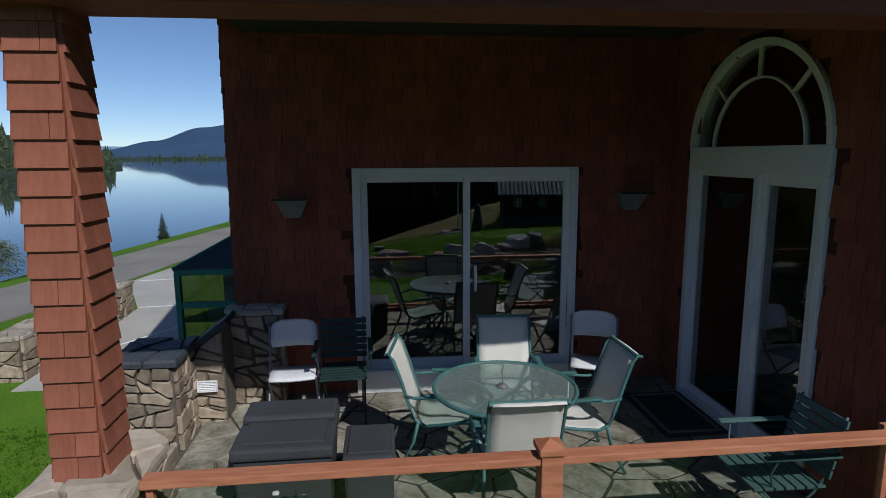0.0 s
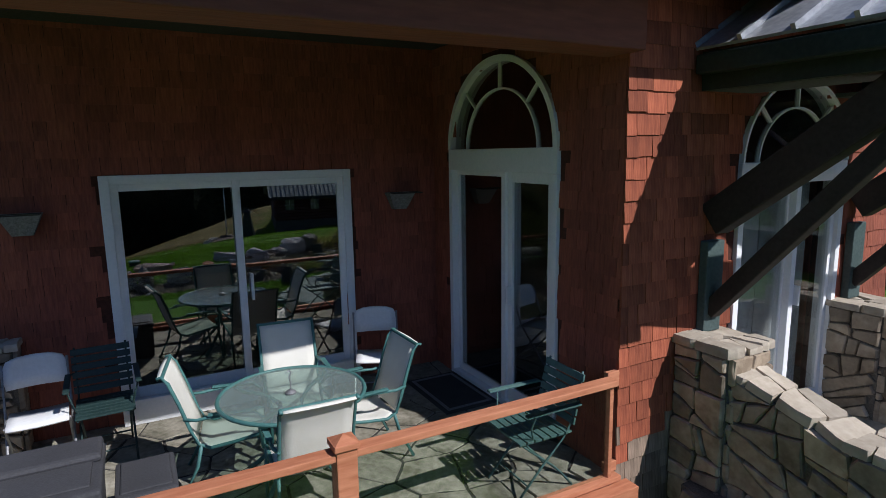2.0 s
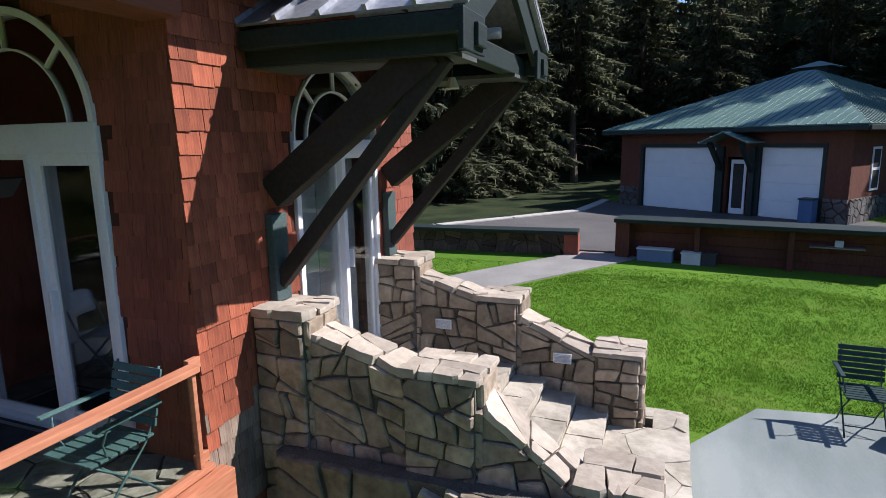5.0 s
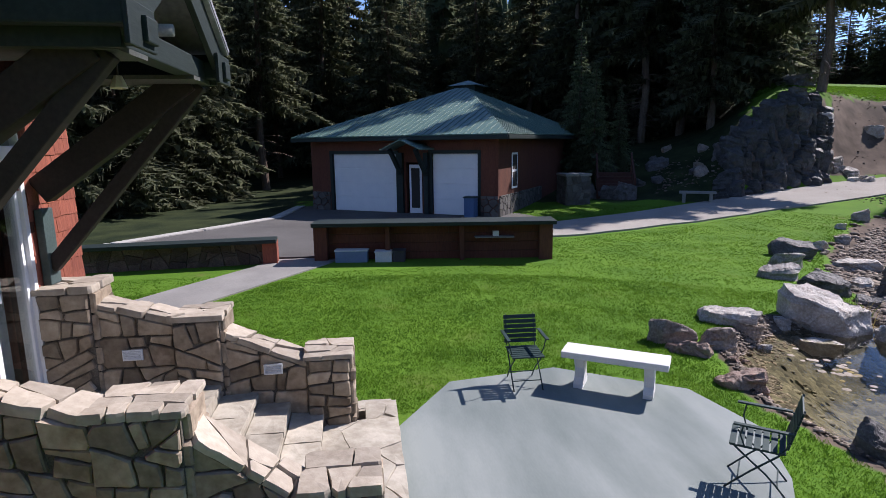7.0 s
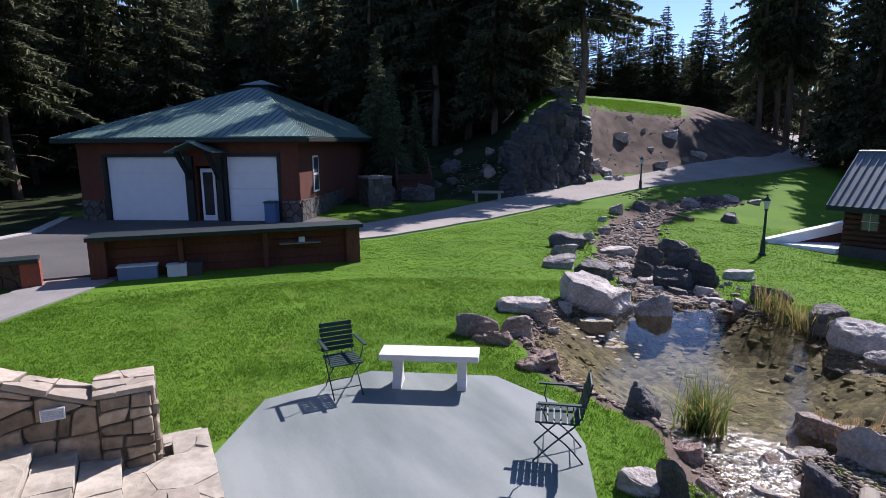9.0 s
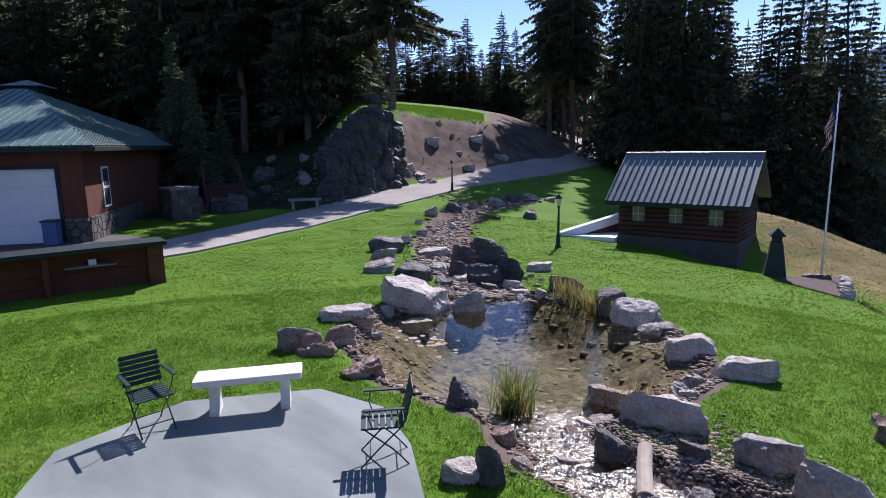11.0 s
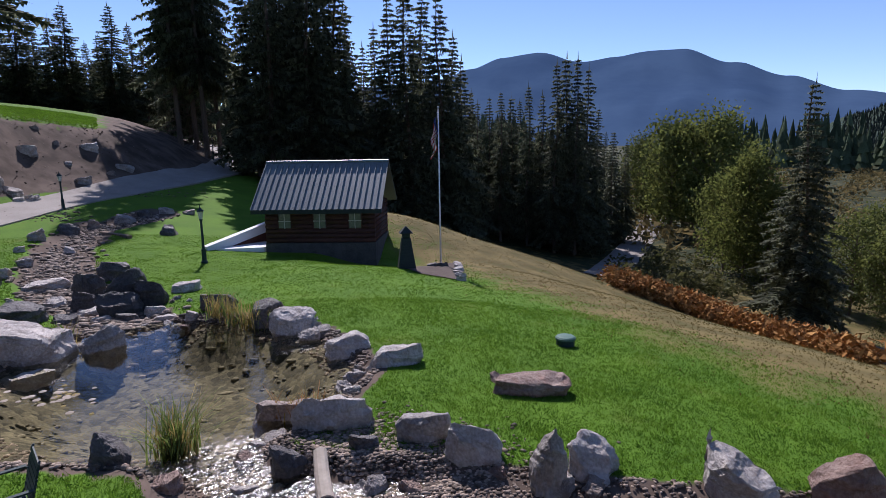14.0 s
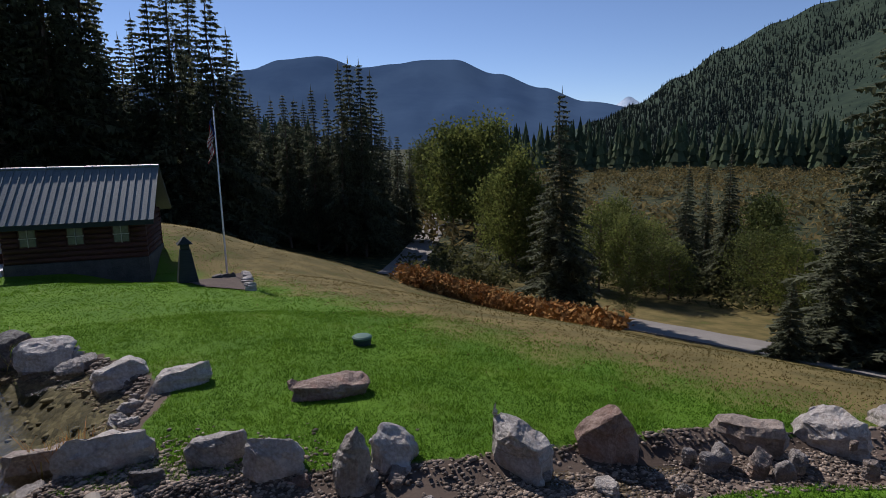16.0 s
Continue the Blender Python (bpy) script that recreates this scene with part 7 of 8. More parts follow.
def shore_place(r):
    a = r.uniform(-62, -23.2)
    t = r.uniform(0.1, 1)
    x, y = polar(a, 420 - 140 * (1 - t))
    el = 2.1 if a < -36 else (1.7 if a < -30 else (1.7 + (a + 30) * -0.3))
    return x, y, -5 + (2.25 + 420 * math.tan(radians(max(-0.6, el))) + 4.8) * t ** 1.25 - 1, r.uniform(7, 12)


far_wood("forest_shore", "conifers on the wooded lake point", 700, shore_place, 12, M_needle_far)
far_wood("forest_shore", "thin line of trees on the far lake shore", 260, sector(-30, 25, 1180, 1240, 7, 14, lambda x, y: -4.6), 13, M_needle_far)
far_wood("forest_edge", "row of tall trees at the marsh edge", 300, sector(190, 236, 250, 330, 14, 24), 14, M_needle_far)

M_marsh = material("marsh willow", (0.11, 0.095, 0.035), (0.24, 0.18, 0.075), 0.06, 0.9, 0.0, 1.0, island=0.35, spec=0.1, thin=0.35)


def bushes(name, label, n, place, seed, mat, leaves=26, h0=1.2, h1=2.8, leaf=1.0):
    r = random.Random(seed)
    v, f = [], []
    for _ in range(n):
        x, y = place(r)
        z = land(x, y) - 0.1
        h = r.uniform(h0, h1)
        for _ in range(leaves):
            a, d, t = r.uniform(0, 6.28), math.sqrt(r.random()) * h * 0.75, r.random() ** 0.7
            c = Vector((x + d * math.cos(a), y + d * math.sin(a), z + h * t * (1 - 0.5 * (d / h) ** 2)))
            i = len(v)
            s = h * r.uniform(0.16, 0.34) * leaf
            for _ in range(3):
                v.append(c + Vector((r.uniform(-s, s), r.uniform(-s, s), r.uniform(-s, s) * 0.9)))
            f.append((i, i + 1, i + 2))
    joined(name, v, f, mat, None, label, "shrubs")


bushes("marsh_shrubs", "brown and olive willow scrub over the marsh", 1500, lambda r: polar(r.uniform(186, 240), math.sqrt(r.uniform(62 ** 2, 260 ** 2))), 5, M_marsh)
bushes("valley_shrubs", "green undergrowth at the foot of the meadow", 160, lambda r: polar(r.uniform(186, 226), r.uniform(42, 62)), 6, M_leaf2, 110, 0.8, 2.0, 0.6)
M_fern = material("autumn bracken", (0.24, 0.11, 0.032), (0.42, 0.23, 0.075), 1.0, 0.85, 0.0, 12, island=0.35, spec=0.1)


def fern_place(r):
    t = r.random()
    a = 185.5 + 20.5 * t
    return polar(a, 27.5 + 2.2 * math.sin(t * 3.1) - 6.5 * t + r.uniform(-0.7, 0.7))


bushes("bracken", "strip of orange autumn bracken along the meadow edge", 420, fern_place, 7, M_fern, 80, 0.6, 1.15, 0.5)

# ---- rocks, pebbles and water plants ----


def rock_material(name, a, b, stain):
    """Weathered rock: mottled tone, rusty stain, fine specks and a cracked, pitted relief."""
    m = material(name, a, b, 2.6, 0.6, 0.0, 26, patch=0.55, spec=0.5)
    n, l = m.node_tree.nodes, m.node_tree.links
    bs = n["Principled BSDF"]
    base = bs.inputs["Base Color"].links[0].from_socket
    co = n.new("ShaderNodeTexCoord")
    no = n.new("ShaderNodeTexNoise")
    no.inputs["Scale"].default_value, no.inputs["Detail"].default_value = 1.7, 9
    no.inputs["Roughness"].default_value, no.inputs["Distortion"].default_value = 0.68, 0.6
    l.new(co.outputs["Object"], no.inputs["Vector"])
    mr = n.new("ShaderNodeMapRange")
    mr.inputs[1].default_value, mr.inputs[2].default_value, mr.inputs[4].default_value = 0.50, 0.64, 0.75
    l.new(no.outputs[0], mr.inputs[0])
    mx = n.new("ShaderNodeMix")
    mx.data_type = "RGBA"
    l.new(mr.outputs[0], mx.inputs[0])
    l.new(base, mx.inputs[6])
    mx.inputs[7].default_value = (*stain, 1)
    vo = n.new("ShaderNodeTexVoronoi")
    vo.feature = "DISTANCE_TO_EDGE"
    vo.inputs["Scale"].default_value = 4.5
    wp = n.new("ShaderNodeVectorMath")
    wp.operation = "MULTIPLY_ADD"
    l.new(no.outputs["Color"], wp.inputs[0])
    wp.inputs[1].default_value = (0.5, 0.5, 0.5)
    l.new(co.outputs["Object"], wp.inputs[2])
    l.new(wp.outputs[0], vo.inputs["Vector"])
    cr = n.new("ShaderNodeMapRange")
    cr.inputs[1].default_value, cr.inputs[2].default_value, cr.inputs[3].default_value = 0.0, 0.02, 0.88
    l.new(vo.outputs[0], cr.inputs[0])
    hs = n.new("ShaderNodeHueSaturation")
    l.new(cr.outputs[0], hs.inputs["Value"])
    l.new(mx.outputs[2], hs.inputs["Color"])
    l.new(hs.outputs[0], bs.inputs["Base Color"])
    ad = n.new("ShaderNodeMath")
    ad.operation = "MULTIPLY_ADD"
    ad.inputs[1].default_value = 0.06
    l.new(cr.outputs[0], ad.inputs[0])
    l.new(no.outputs[0], ad.inputs[2])
    bp = n.new("ShaderNodeBump")
    bp.inputs["Strength"].default_value, bp.inputs["Distance"].default_value = 1.0, 0.14
    l.new(ad.outputs[0], bp.inputs["Height"])
    l.new(bp.outputs[0], bs.inputs["Normal"])
    return m


ROCKM = {
    "b": rock_material("brown rock", (0.15, 0.112, 0.085), (0.41, 0.335, 0.27), (0.22, 0.135, 0.09)),
    "g": rock_material("grey rock", (0.165, 0.144, 0.124), (0.46, 0.415, 0.365), (0.23, 0.17, 0.125)),
    "d": rock_material("dark rock", (0.042, 0.039, 0.037), (0.15, 0.138, 0.128), (0.10, 0.075, 0.06)),
    "w": rock_material("pale rock", (0.28, 0.246, 0.21), (0.60, 0.55, 0.49), (0.31, 0.23, 0.17)),
    "r": rock_material("rusty rock", (0.17, 0.095, 0.065), (0.36, 0.26, 0.20), (0.27, 0.125, 0.075)),
}
# darker rock whose colour holds the shade of the cliff and waterfall recess
ROCKM["c"] = rock_material("shade-dark rock", (0.022, 0.022, 0.022), (0.085, 0.082, 0.078), (0.05, 0.05, 0.035))
ROCKM["f"] = ROCKM["w"]
ROCKL = {"b": "angular brown boulder", "g": "rough grey boulder", "d": "dark wet-looking boulder", "w": "pale weathered boulder", "r": "rust-stained boulder", "f": "flat pale slab of rock", "c": "boulder coloured dark for shade"}


def rock_mesh(seed, w, d, h, kind):
    """A quarried block: an uneven prism with a tilted top, corners split off, edges chipped, faces roughened."""
    r = random.Random(seed * 7 + 3)
    bm = bmnew()
    n = r.choice((5, 6, 6, 7))
    a0 = r.uniform(0, 6.28)
    tops = r.uniform(0.86, 0.97) if kind == "f" else r.choice((r.uniform(0.9, 1.0), r.uniform(0.62, 0.9)))
    tx, ty = (r.uniform(-0.25, 0.25) for _ in range(2)) if kind == "f" else (r.uniform(-0.75, 0.75) for _ in range(2))
    plan = []
    for k in range(n):
        a = a0 + 6.283 * (k + r.uniform(-0.28, 0.28)) / n
        c, q = math.cos(a), math.sin(a)
        u = r.uniform(0.84, 1.04)
        plan.append((math.copysign(abs(c) ** 0.72, c) * 0.5 * u, math.copysign(abs(q) ** 0.72, q) * 0.5 * u))
    ox, oy = r.uniform(-0.1, 0.1), r.uniform(-0.1, 0.1)
    rings = []
    for lev, sc in ((-1.1 if kind == "w" else -0.7, r.uniform(0.9, 1.0)), (r.uniform(0.45, 0.75), r.uniform(0.98, 1.06)), (1.0, tops)):
        ring = []
        for x, y in plan:
            k = sc * r.uniform(0.95, 1.05)
            z = lev * h * (1 + (tx * x + ty * y if lev > 0.1 else 0)) + (r.uniform(-0.04, 0.04) * h if lev > 0 else 0)
            ring.append(bm.verts.new(((x * k + (ox if lev == 1.0 else 0)) * w, (y * k + (oy if lev == 1.0 else 0)) * d, z)))
        rings.append(ring)
    bm.faces.new(rings[0][::-1])
    bm.faces.new(rings[2])
    for a, b in zip(rings, rings[1:]):
        for k in range(n):
            bm.faces.new((a[k], a[(k + 1) % n], b[(k + 1) % n], b[k]))
    tall = max(v.co.z for v in bm.verts)
    for v in rings[1] + rings[2]:
        v.co.z *= h / tall
    bmesh.ops.triangulate(bm, faces=bm.faces[:])
    for k in range(2 if kind == "f" else 5):
        a = r.uniform(0, 6.28)
        nrm = Vector((math.cos(a), math.sin(a), r.choice((r.uniform(-0.2, 0.25), r.uniform(0.3, 0.8))))).normalized()
        reach = max(v.co.dot(nrm) for v in bm.verts)
        bmesh.ops.bisect_plane(bm, geom=bm.verts[:] + bm.edges[:] + bm.faces[:], plane_co=nrm * reach * r.uniform(0.76, 0.94), plane_no=nrm, clear_outer=True)
        bmesh.ops.holes_fill(bm, edges=[e for e in bm.edges if e.is_boundary], sides=0)
    bmesh.ops.remove_doubles(bm, verts=bm.verts[:], dist=min(w, d, h) * 0.03)
    bmesh.ops.dissolve_limit(bm, angle_limit=0.09, verts=bm.verts[:], edges=bm.edges[:])
    bmesh.ops.bevel(bm, geom=bm.edges[:], offset=min(w, d, h) * 0.03, segments=1, affect="EDGES")
    for step in (0.28, 0.15, 0.085):
        bmesh.ops.triangulate(bm, faces=bm.faces[:])
        bmesh.ops.subdivide_edges(bm, edges=[e for e in bm.edges if e.calc_length() > w * step], cuts=1, use_grid_fill=True)
    bmesh.ops.triangulate(bm, faces=bm.faces[:])
    bm.normal_update()
    lean = Vector((r.uniform(-0.4, 0.4), r.uniform(-0.4, 0.4), 1))
    for v in bm.verts:
        g = noise.fractal(v.co * (3.2 / w) + Vector((seed, 0, 0)), 0.7, 2.2, 5)
        lay = noise.noise(Vector((v.co.x * 1.1 / w + seed, v.co.y * 1.1 / w, v.co.dot(lean) * 9 / w)))
        step_ = math.floor(lay * 3.0) / 3.0 * 0.6 + lay * 0.4
        v.co += v.normal * (g * 0.045 + step_ * 0.062 * (1 - abs(v.normal.z) * 0.75)) * w
    bmesh.ops.recalc_face_normals(bm, faces=bm.faces[:])
    return bm


def rocks(rows, where, group, seed0):
    """Rocks from rows of place, width, depth over width, height and kind; each lies across the way to the terrace."""
    for i, (x, y, w, dr, h, k) in enumerate(rows):
        r = random.Random(seed0 + i)
        wet = inside(POND, x, y) < 0.2 or near_line(BROOK, x, y)[0] < 0.5
        base = max(land(x, y), WATER - 0.12) if wet else land(x, y)
        thing("rock", rock_mesh(seed0 + i, w * 1.04, w * dr * 0.85, h * 1.05 + 0.05 * w, k), ROCKM[k], ROCKL[k] + " " + where, "rock", group, at=Matrix.Translation((x, y, base - 0.02)) @ pose(0, 0, 0, r.uniform(-4, 4), r.uniform(-4, 4), -math.degrees(math.atan2(x, y)) + r.uniform(-14, 14)))


rocks([(8.17, -4.82, 0.85, 0.7, 0.38, "b"), (7.83, -5.33, 0.55, 0.8, 0.30, "b"), (7.66, -4.81, 0.87, 0.5, 0.19, "r"), (8.95, -6.24, 0.99, 0.75, 0.2, "f"), (8.45, -6.3, 0.45, 0.6, 0.18, "b"), (6.45, -4.8, 0.75, 0.5, 0.22, "r"), (8.91, -8.02, 1.45, 0.75, 0.56, "w"), (8.05, -8.7, 0.84, 0.7, 0.5, "g"), (8.27, -7.45, 0.7, 0.6, 0.12, "f"), (10.53, -9.48, 0.9, 0.8, 0.42, "d"), (11.90, -9.52, 0.95, 0.8, 0.3, "g"), (13.1, -10.57, 0.9, 0.8, 0.33, "g"), (14.2, -11.6, 1.2, 0.8, 0.4, "d"), (15.2, -13.2, 0.7, 0.8, 0.26, "w")], "beside the pond", "rocks beside the pond", 100)
rocks([(13.4, -13.0, 1.15, 0.8, 0.22, "f"), (11.3, -12.1, 0.92, 0.7, 0.72, "d"), (9.35, -10.85, 0.9, 0.5, 0.55, "c"), (9.75, -11.4, 0.95, 0.6, 0.9, "c"), (9.1, -11.5, 0.7, 0.7, 0.7, "c"), (10.3, -12.3, 0.9, 0.7, 0.8, "d"), (12.2, -14.0, 1.0, 0.9, 0.5, "d"), (9.25, -12.94, 0.78, 0.8, 0.2, "f"), (8.70, -11.06, 0.46, 0.8, 0.2, "w"), (10.75, -11.3, 0.6, 0.8, 0.45, "d"), (10.2, -10.9, 0.6, 0.8, 0.14, "f"), (9.02, -10.6, 0.5, 0.8, 0.15, "d"), (9.91, -9.90, 0.5, 0.7, 0.2, "d"), (9.55, -10.45, 0.42, 0.8, 0.12, "f"), (11.6, -11.4, 0.5, 0.8, 0.2, "w"), (8.2, -10.7, 0.5, 0.7, 0.1, "f")], "beside the waterfall", "rocks beside the waterfall", 120)
rocks([(7.20, -11.24, 0.8, 0.8, 0.38, "d"), (5.67, -10.5, 0.88, 0.7, 0.44, "d"), (4.95, -10.15, 0.95, 0.7, 0.46, "w"), (4.5, -9.75, 0.45, 0.8, 0.28, "g"), (3.52, -9.08, 0.85, 0.7, 0.28, "w"), (2.55, -8.51, 0.92, 0.5, 0.29, "w"), (2.96, -8.06, 0.5, 0.6, 0.18, "g")], "at the far edge of the pond", "rocks at the far edge of the pond", 140)
rocks([(3.6, -6.8, 0.85, 0.6, 0.3, "b"), (2.68, -6.3, 1.0, 0.5, 0.36, "w"), (4.75, -5.08, 0.42, 0.8, 0.4, "d"), (2.88, -5.5, 0.42, 0.8, 0.34, "d"), (2.13, -5.87, 0.36, 0.8, 0.18, "d"), (1.53, -6.25, 0.7, 0.7, 0.28, "g"), (0.86, -5.98, 0.68, 0.7, 0.36, "w"), (3.3, -3.98, 0.32, 0.8, 0.4, "d"), (4.05, -5.0, 0.43, 0.8, 0.16, "r"), (3.55, -3.86, 0.5, 0.8, 0.16, "w"), (3.55, -4.75, 0.3, 0.8, 0.12, "b"), (3.2, -5.15, 0.34, 0.7, 0.12, "g")], "in the gravel of the brook", "rocks in the gravel of the brook", 160)
rocks([(0.36, -7.80, 1.2, 0.45, 0.2, "r"), (0.09, -5.52, 0.40, 0.7, 0.66, "g"), (-0.37, -5.85, 0.62, 0.8, 0.38, "w"), (-1.76, -5.66, 0.74, 0.7, 0.62, "w"), (-2.79, -5.88, 0.74, 0.7, 0.55, "r"), (-4.70, -6.0, 0.96, 0.6, 0.3, "b"), (-5.75, -5.93, 0.96, 0.6, 0.38, "w"), (-7.04, -6.06, 0.8, 0.7, 0.28, "w")], "beside the brook", "rocks beside the brook", 180)
rocks([(19.08, -18.22, 0.7, 0.7, 0.4, "g"), (19.42, -20.16, 0.8, 0.7, 0.43, "d"), (19.4, -23.3, 0.85, 0.7, 0.43, "g"), (19.3, -26.2, 0.8, 0.7, 0.33, "w"), (18.2, -26.3, 0.66, 0.7, 0.22, "b"), (15.99, -21.71, 0.75, 0.8, 0.4, "d"), (16.95, -17.52, 0.4, 0.8, 0.3, "w"), (18.0, -16.5, 0.4, 0.8, 0.18, "w"), (19.6, -21.7, 0.66, 0.8, 0.37, "b"), (19.7, -24.9, 0.75, 0.8, 0.34, "d"), (16.3, -15.1, 0.5, 0.8, 0.22, "g")], "along the dry rill", "rocks along the rill", 220)
rocks([(*polar(a, r), w, 0.7, h, k) for a, r, w, h, k in ((133.9, 40.6, 1.3, 0.34, "w"), (138.2, 43.2, 1.1, 0.32, "w"), (137.4, 39.4, 1.15, 0.3, "g"), (140.6, 42.3, 1.15, 0.3, "g"), (128.6, 39.5, 1.8, 0.6, "d"), (127.8, 40.2, 1.0, 0.4, "w"), (139.5, 41.2, 0.5, 0.25, "b"), (135.9, 42.6, 0.45, 0.2, "b"), (136.6, 41.0, 0.4, 0.2, "g"), (134.6, 43.4, 0.5, 0.22, "b"))], "on the bare hillside", "rocks on the hillside", 240)
cr = random.Random(4)


def small_rocks(n, place, where, group, seed):
    """Fist to head sized stones, drawn from six shapes a kind and sunk into the bank."""
    r = random.Random(seed)
    shapes = []
    for i in range(12):
        me = bpy.data.meshes.new("small_rock")
        bm = rock_mesh(seed * 20 + i, 1.0, r.uniform(0.6, 0.85), r.uniform(0.35, 0.6), "b")
        bm.to_mesh(me)
        bm.free()
        k = "wgbgrw"[i % 6]
        me.materials.append(ROCKM[k])
        shapes.append((me, {"w": "pale", "g": "grey", "b": "brown", "r": "rust-stained"}[k]))
    for i in range(n):
        got = None
        while got is None:
            got = place(r)
        me, tone = r.choice(shapes)
        w = r.uniform(0.13, 0.38)
        x, y = got
        o = new("small_rock", me)
        o.matrix_world = Matrix.Translation((x, y, max(land(x, y), WATER - 0.1) - 0.02)) @ pose(0, 0, 0, r.uniform(-14, 14), r.uniform(-14, 14), r.uniform(0, 360)) @ Matrix.Scale(w, 4)
        tagged(o, "small " + tone + " angular stone " + where, "stone", group)



def bank_rock(x, y, z, w, h, k, turn):
    thing("rock", rock_mesh(cr.randrange(300, 9000), w, w * 0.8, h, k), ROCKM[k], ROCKL[k] + " in the shaded rocky bank", "rock", "rocks of the bank", at=Matrix.Translation((x, y, z)) @ pose(0, 0, 0, cr.uniform(-7, 7), cr.uniform(-7, 7), turn + cr.uniform(-12, 12)))


# the stacked cliff below the hilltop: courses stepping up and back
for course in range(9):
    for i in range(9):
        a = 123.6 + 0.84 * (i + 0.5 * (course % 2) + cr.uniform(-0.25, 0.25))
        x, y = polar(a, along(HILL_FOOT, a) + 0.2 + 0.36 * course + cr.uniform(-0.15, 0.15))
        w = cr.uniform(0.6, 1.2)
        bank_rock(x, y, land(x, y) - 0.2, w, w * cr.uniform(0.6, 0.85), cr.choice("cccd"), -a)
# pale blocks down the edge of the cliff, and flat ones beside the drive
for i in range(15):
    s_ = i / 14
    a = 130.6 + 3.2 * s_ + cr.uniform(-0.35, 0.35)
    x, y = polar(a, along(HILL_FOOT, a) + 3.4 - 3.7 * s_ + cr.uniform(-0.3, 0.3))
    w = cr.uniform(0.4, 0.95)
    bank_rock(x, y, land(x, y) - 0.03, w, w * 0.5, cr.choice("wgwb"), cr.uniform(0, 360))
for i in range(9):
    x, y = polar(110.6 + 0.62 * i, 29.2 - 0.05 * i + cr.uniform(-0.2, 0.2))
    w = cr.uniform(0.6, 1.1)
    bank_rock(x, y, land(x, y) - 0.05, w, w * 0.9, "d", -112)
for i in range(16):
    x, y = polar(cr.uniform(112, 124), cr.uniform(31, 37))
    w = cr.uniform(0.4, 1.2)
    bank_rock(x, y, land(x, y) - 0.05, w, w * 0.6, cr.choice("ddb"), cr.uniform(0, 360))

PM = material("river pebbles", (0.10, 0.076, 0.056), (0.31, 0.245, 0.185), 2.0, 0.7, 0.3, 30, island=0.75, spec=0.25)
_b = bmnew()
bmesh.ops.create_icosphere(_b, subdivisions=1, radius=1.0)
ICO_V = [v.co.copy() for v in _b.verts]
ICO_F = [tuple(v.index for v in f.verts) for f in _b.faces]
_b.free()


BM = material("silted pond stones", (0.10, 0.086, 0.056), (0.26, 0.225, 0.155), 1.2, 0.8, 0.3, 20, island=0.4, spec=0.2)
EM = material("earth crusted stones", (0.08, 0.06, 0.046), (0.21, 0.165, 0.13), 2.0, 0.9, 0.3, 30, island=0.5, spec=0.2)


def pebbles(name, label, n, place, s0, s1, seed, mat=None):
    flat = 0.45 if mat is BM else 1.0
    r = random.Random(seed)
    v, f = [], []
    made = 0
    while made < n:
        got = place(r)
        if got is None:
            continue
        made += 1
        x, y = got
        s = r.uniform(s0, s1) * r.choice((0.7, 1, 1, 1.3))
        a = r.uniform(0, 6.28)
        ca, sa = math.cos(a), math.sin(a)
        sx, sy, sz = s * r.uniform(0.8, 1.5), s * r.uniform(0.6, 1.0), s * r.uniform(0.3, 0.6) * flat
        z = land(x, y) + sz * 0.3
        o = len(v)
        for c in ICO_V:
            px, py = c.x * sx, c.y * sy
            v.append((x + px * ca - py * sa, y + px * sa + py * ca, z + c.z * sz))
        f.extend((o + p, o + q, o + w) for p, q, w in ICO_F)
    joined(name, v, f, mat or PM, None, label, "pebbles", smooth=True)


def brook_place(r):
    t = r.random() ** 0.8 * 0.92 + 0.06
    i = min(int(t * (len(BROOK) - 1)), len(BROOK) - 2)
    s = t * (len(BROOK) - 1) - i
    x = BROOK[i][0] + (BROOK[i + 1][0] - BROOK[i][0]) * s
    y = BROOK[i][1] + (BROOK[i + 1][1] - BROOK[i][1]) * s
    return x + r.uniform(-0.3, 0.3), y + max(-0.7, min(0.85, r.gauss(0, 0.4)))


def rim_place(r, reach=0.42):
    k = r.randrange(len(POND))
    a, b = POND[k], POND[(k + 1) % len(POND)]
    s = r.random()
    x, y = a[0] + (b[0] - a[0]) * s + r.gauss(0, 0.28), a[1] + (b[1] - a[1]) * s + r.gauss(0, 0.28)
    return (x, y) if -0.3 < inside(POND, x, y) < reach else None


def bed_place(r):
    x, y = r.uniform(3, 9), r.uniform(-10.4, -5.2)
    return (x, y) if inside(POND, x, y) < -0.1 else None


def rill_place(r):
    t = r.random() ** 1.3
    i = min(int(t * (len(RILL) - 1)), len(RILL) - 2)
    s = t * (len(RILL) - 1) - i
    return RILL[i][0] + (RILL[i + 1][0] - RILL[i][0]) * s + r.gauss(0, 0.42), RILL[i][1] + (RILL[i + 1][1] - RILL[i][1]) * s + r.gauss(0, 0.42)


def mouth_place(r):
    x, y = r.gauss(2.1, 0.8), r.gauss(-5.8, 0.4)
    return (x, y) if inside(POND, x, y) > 0 else None


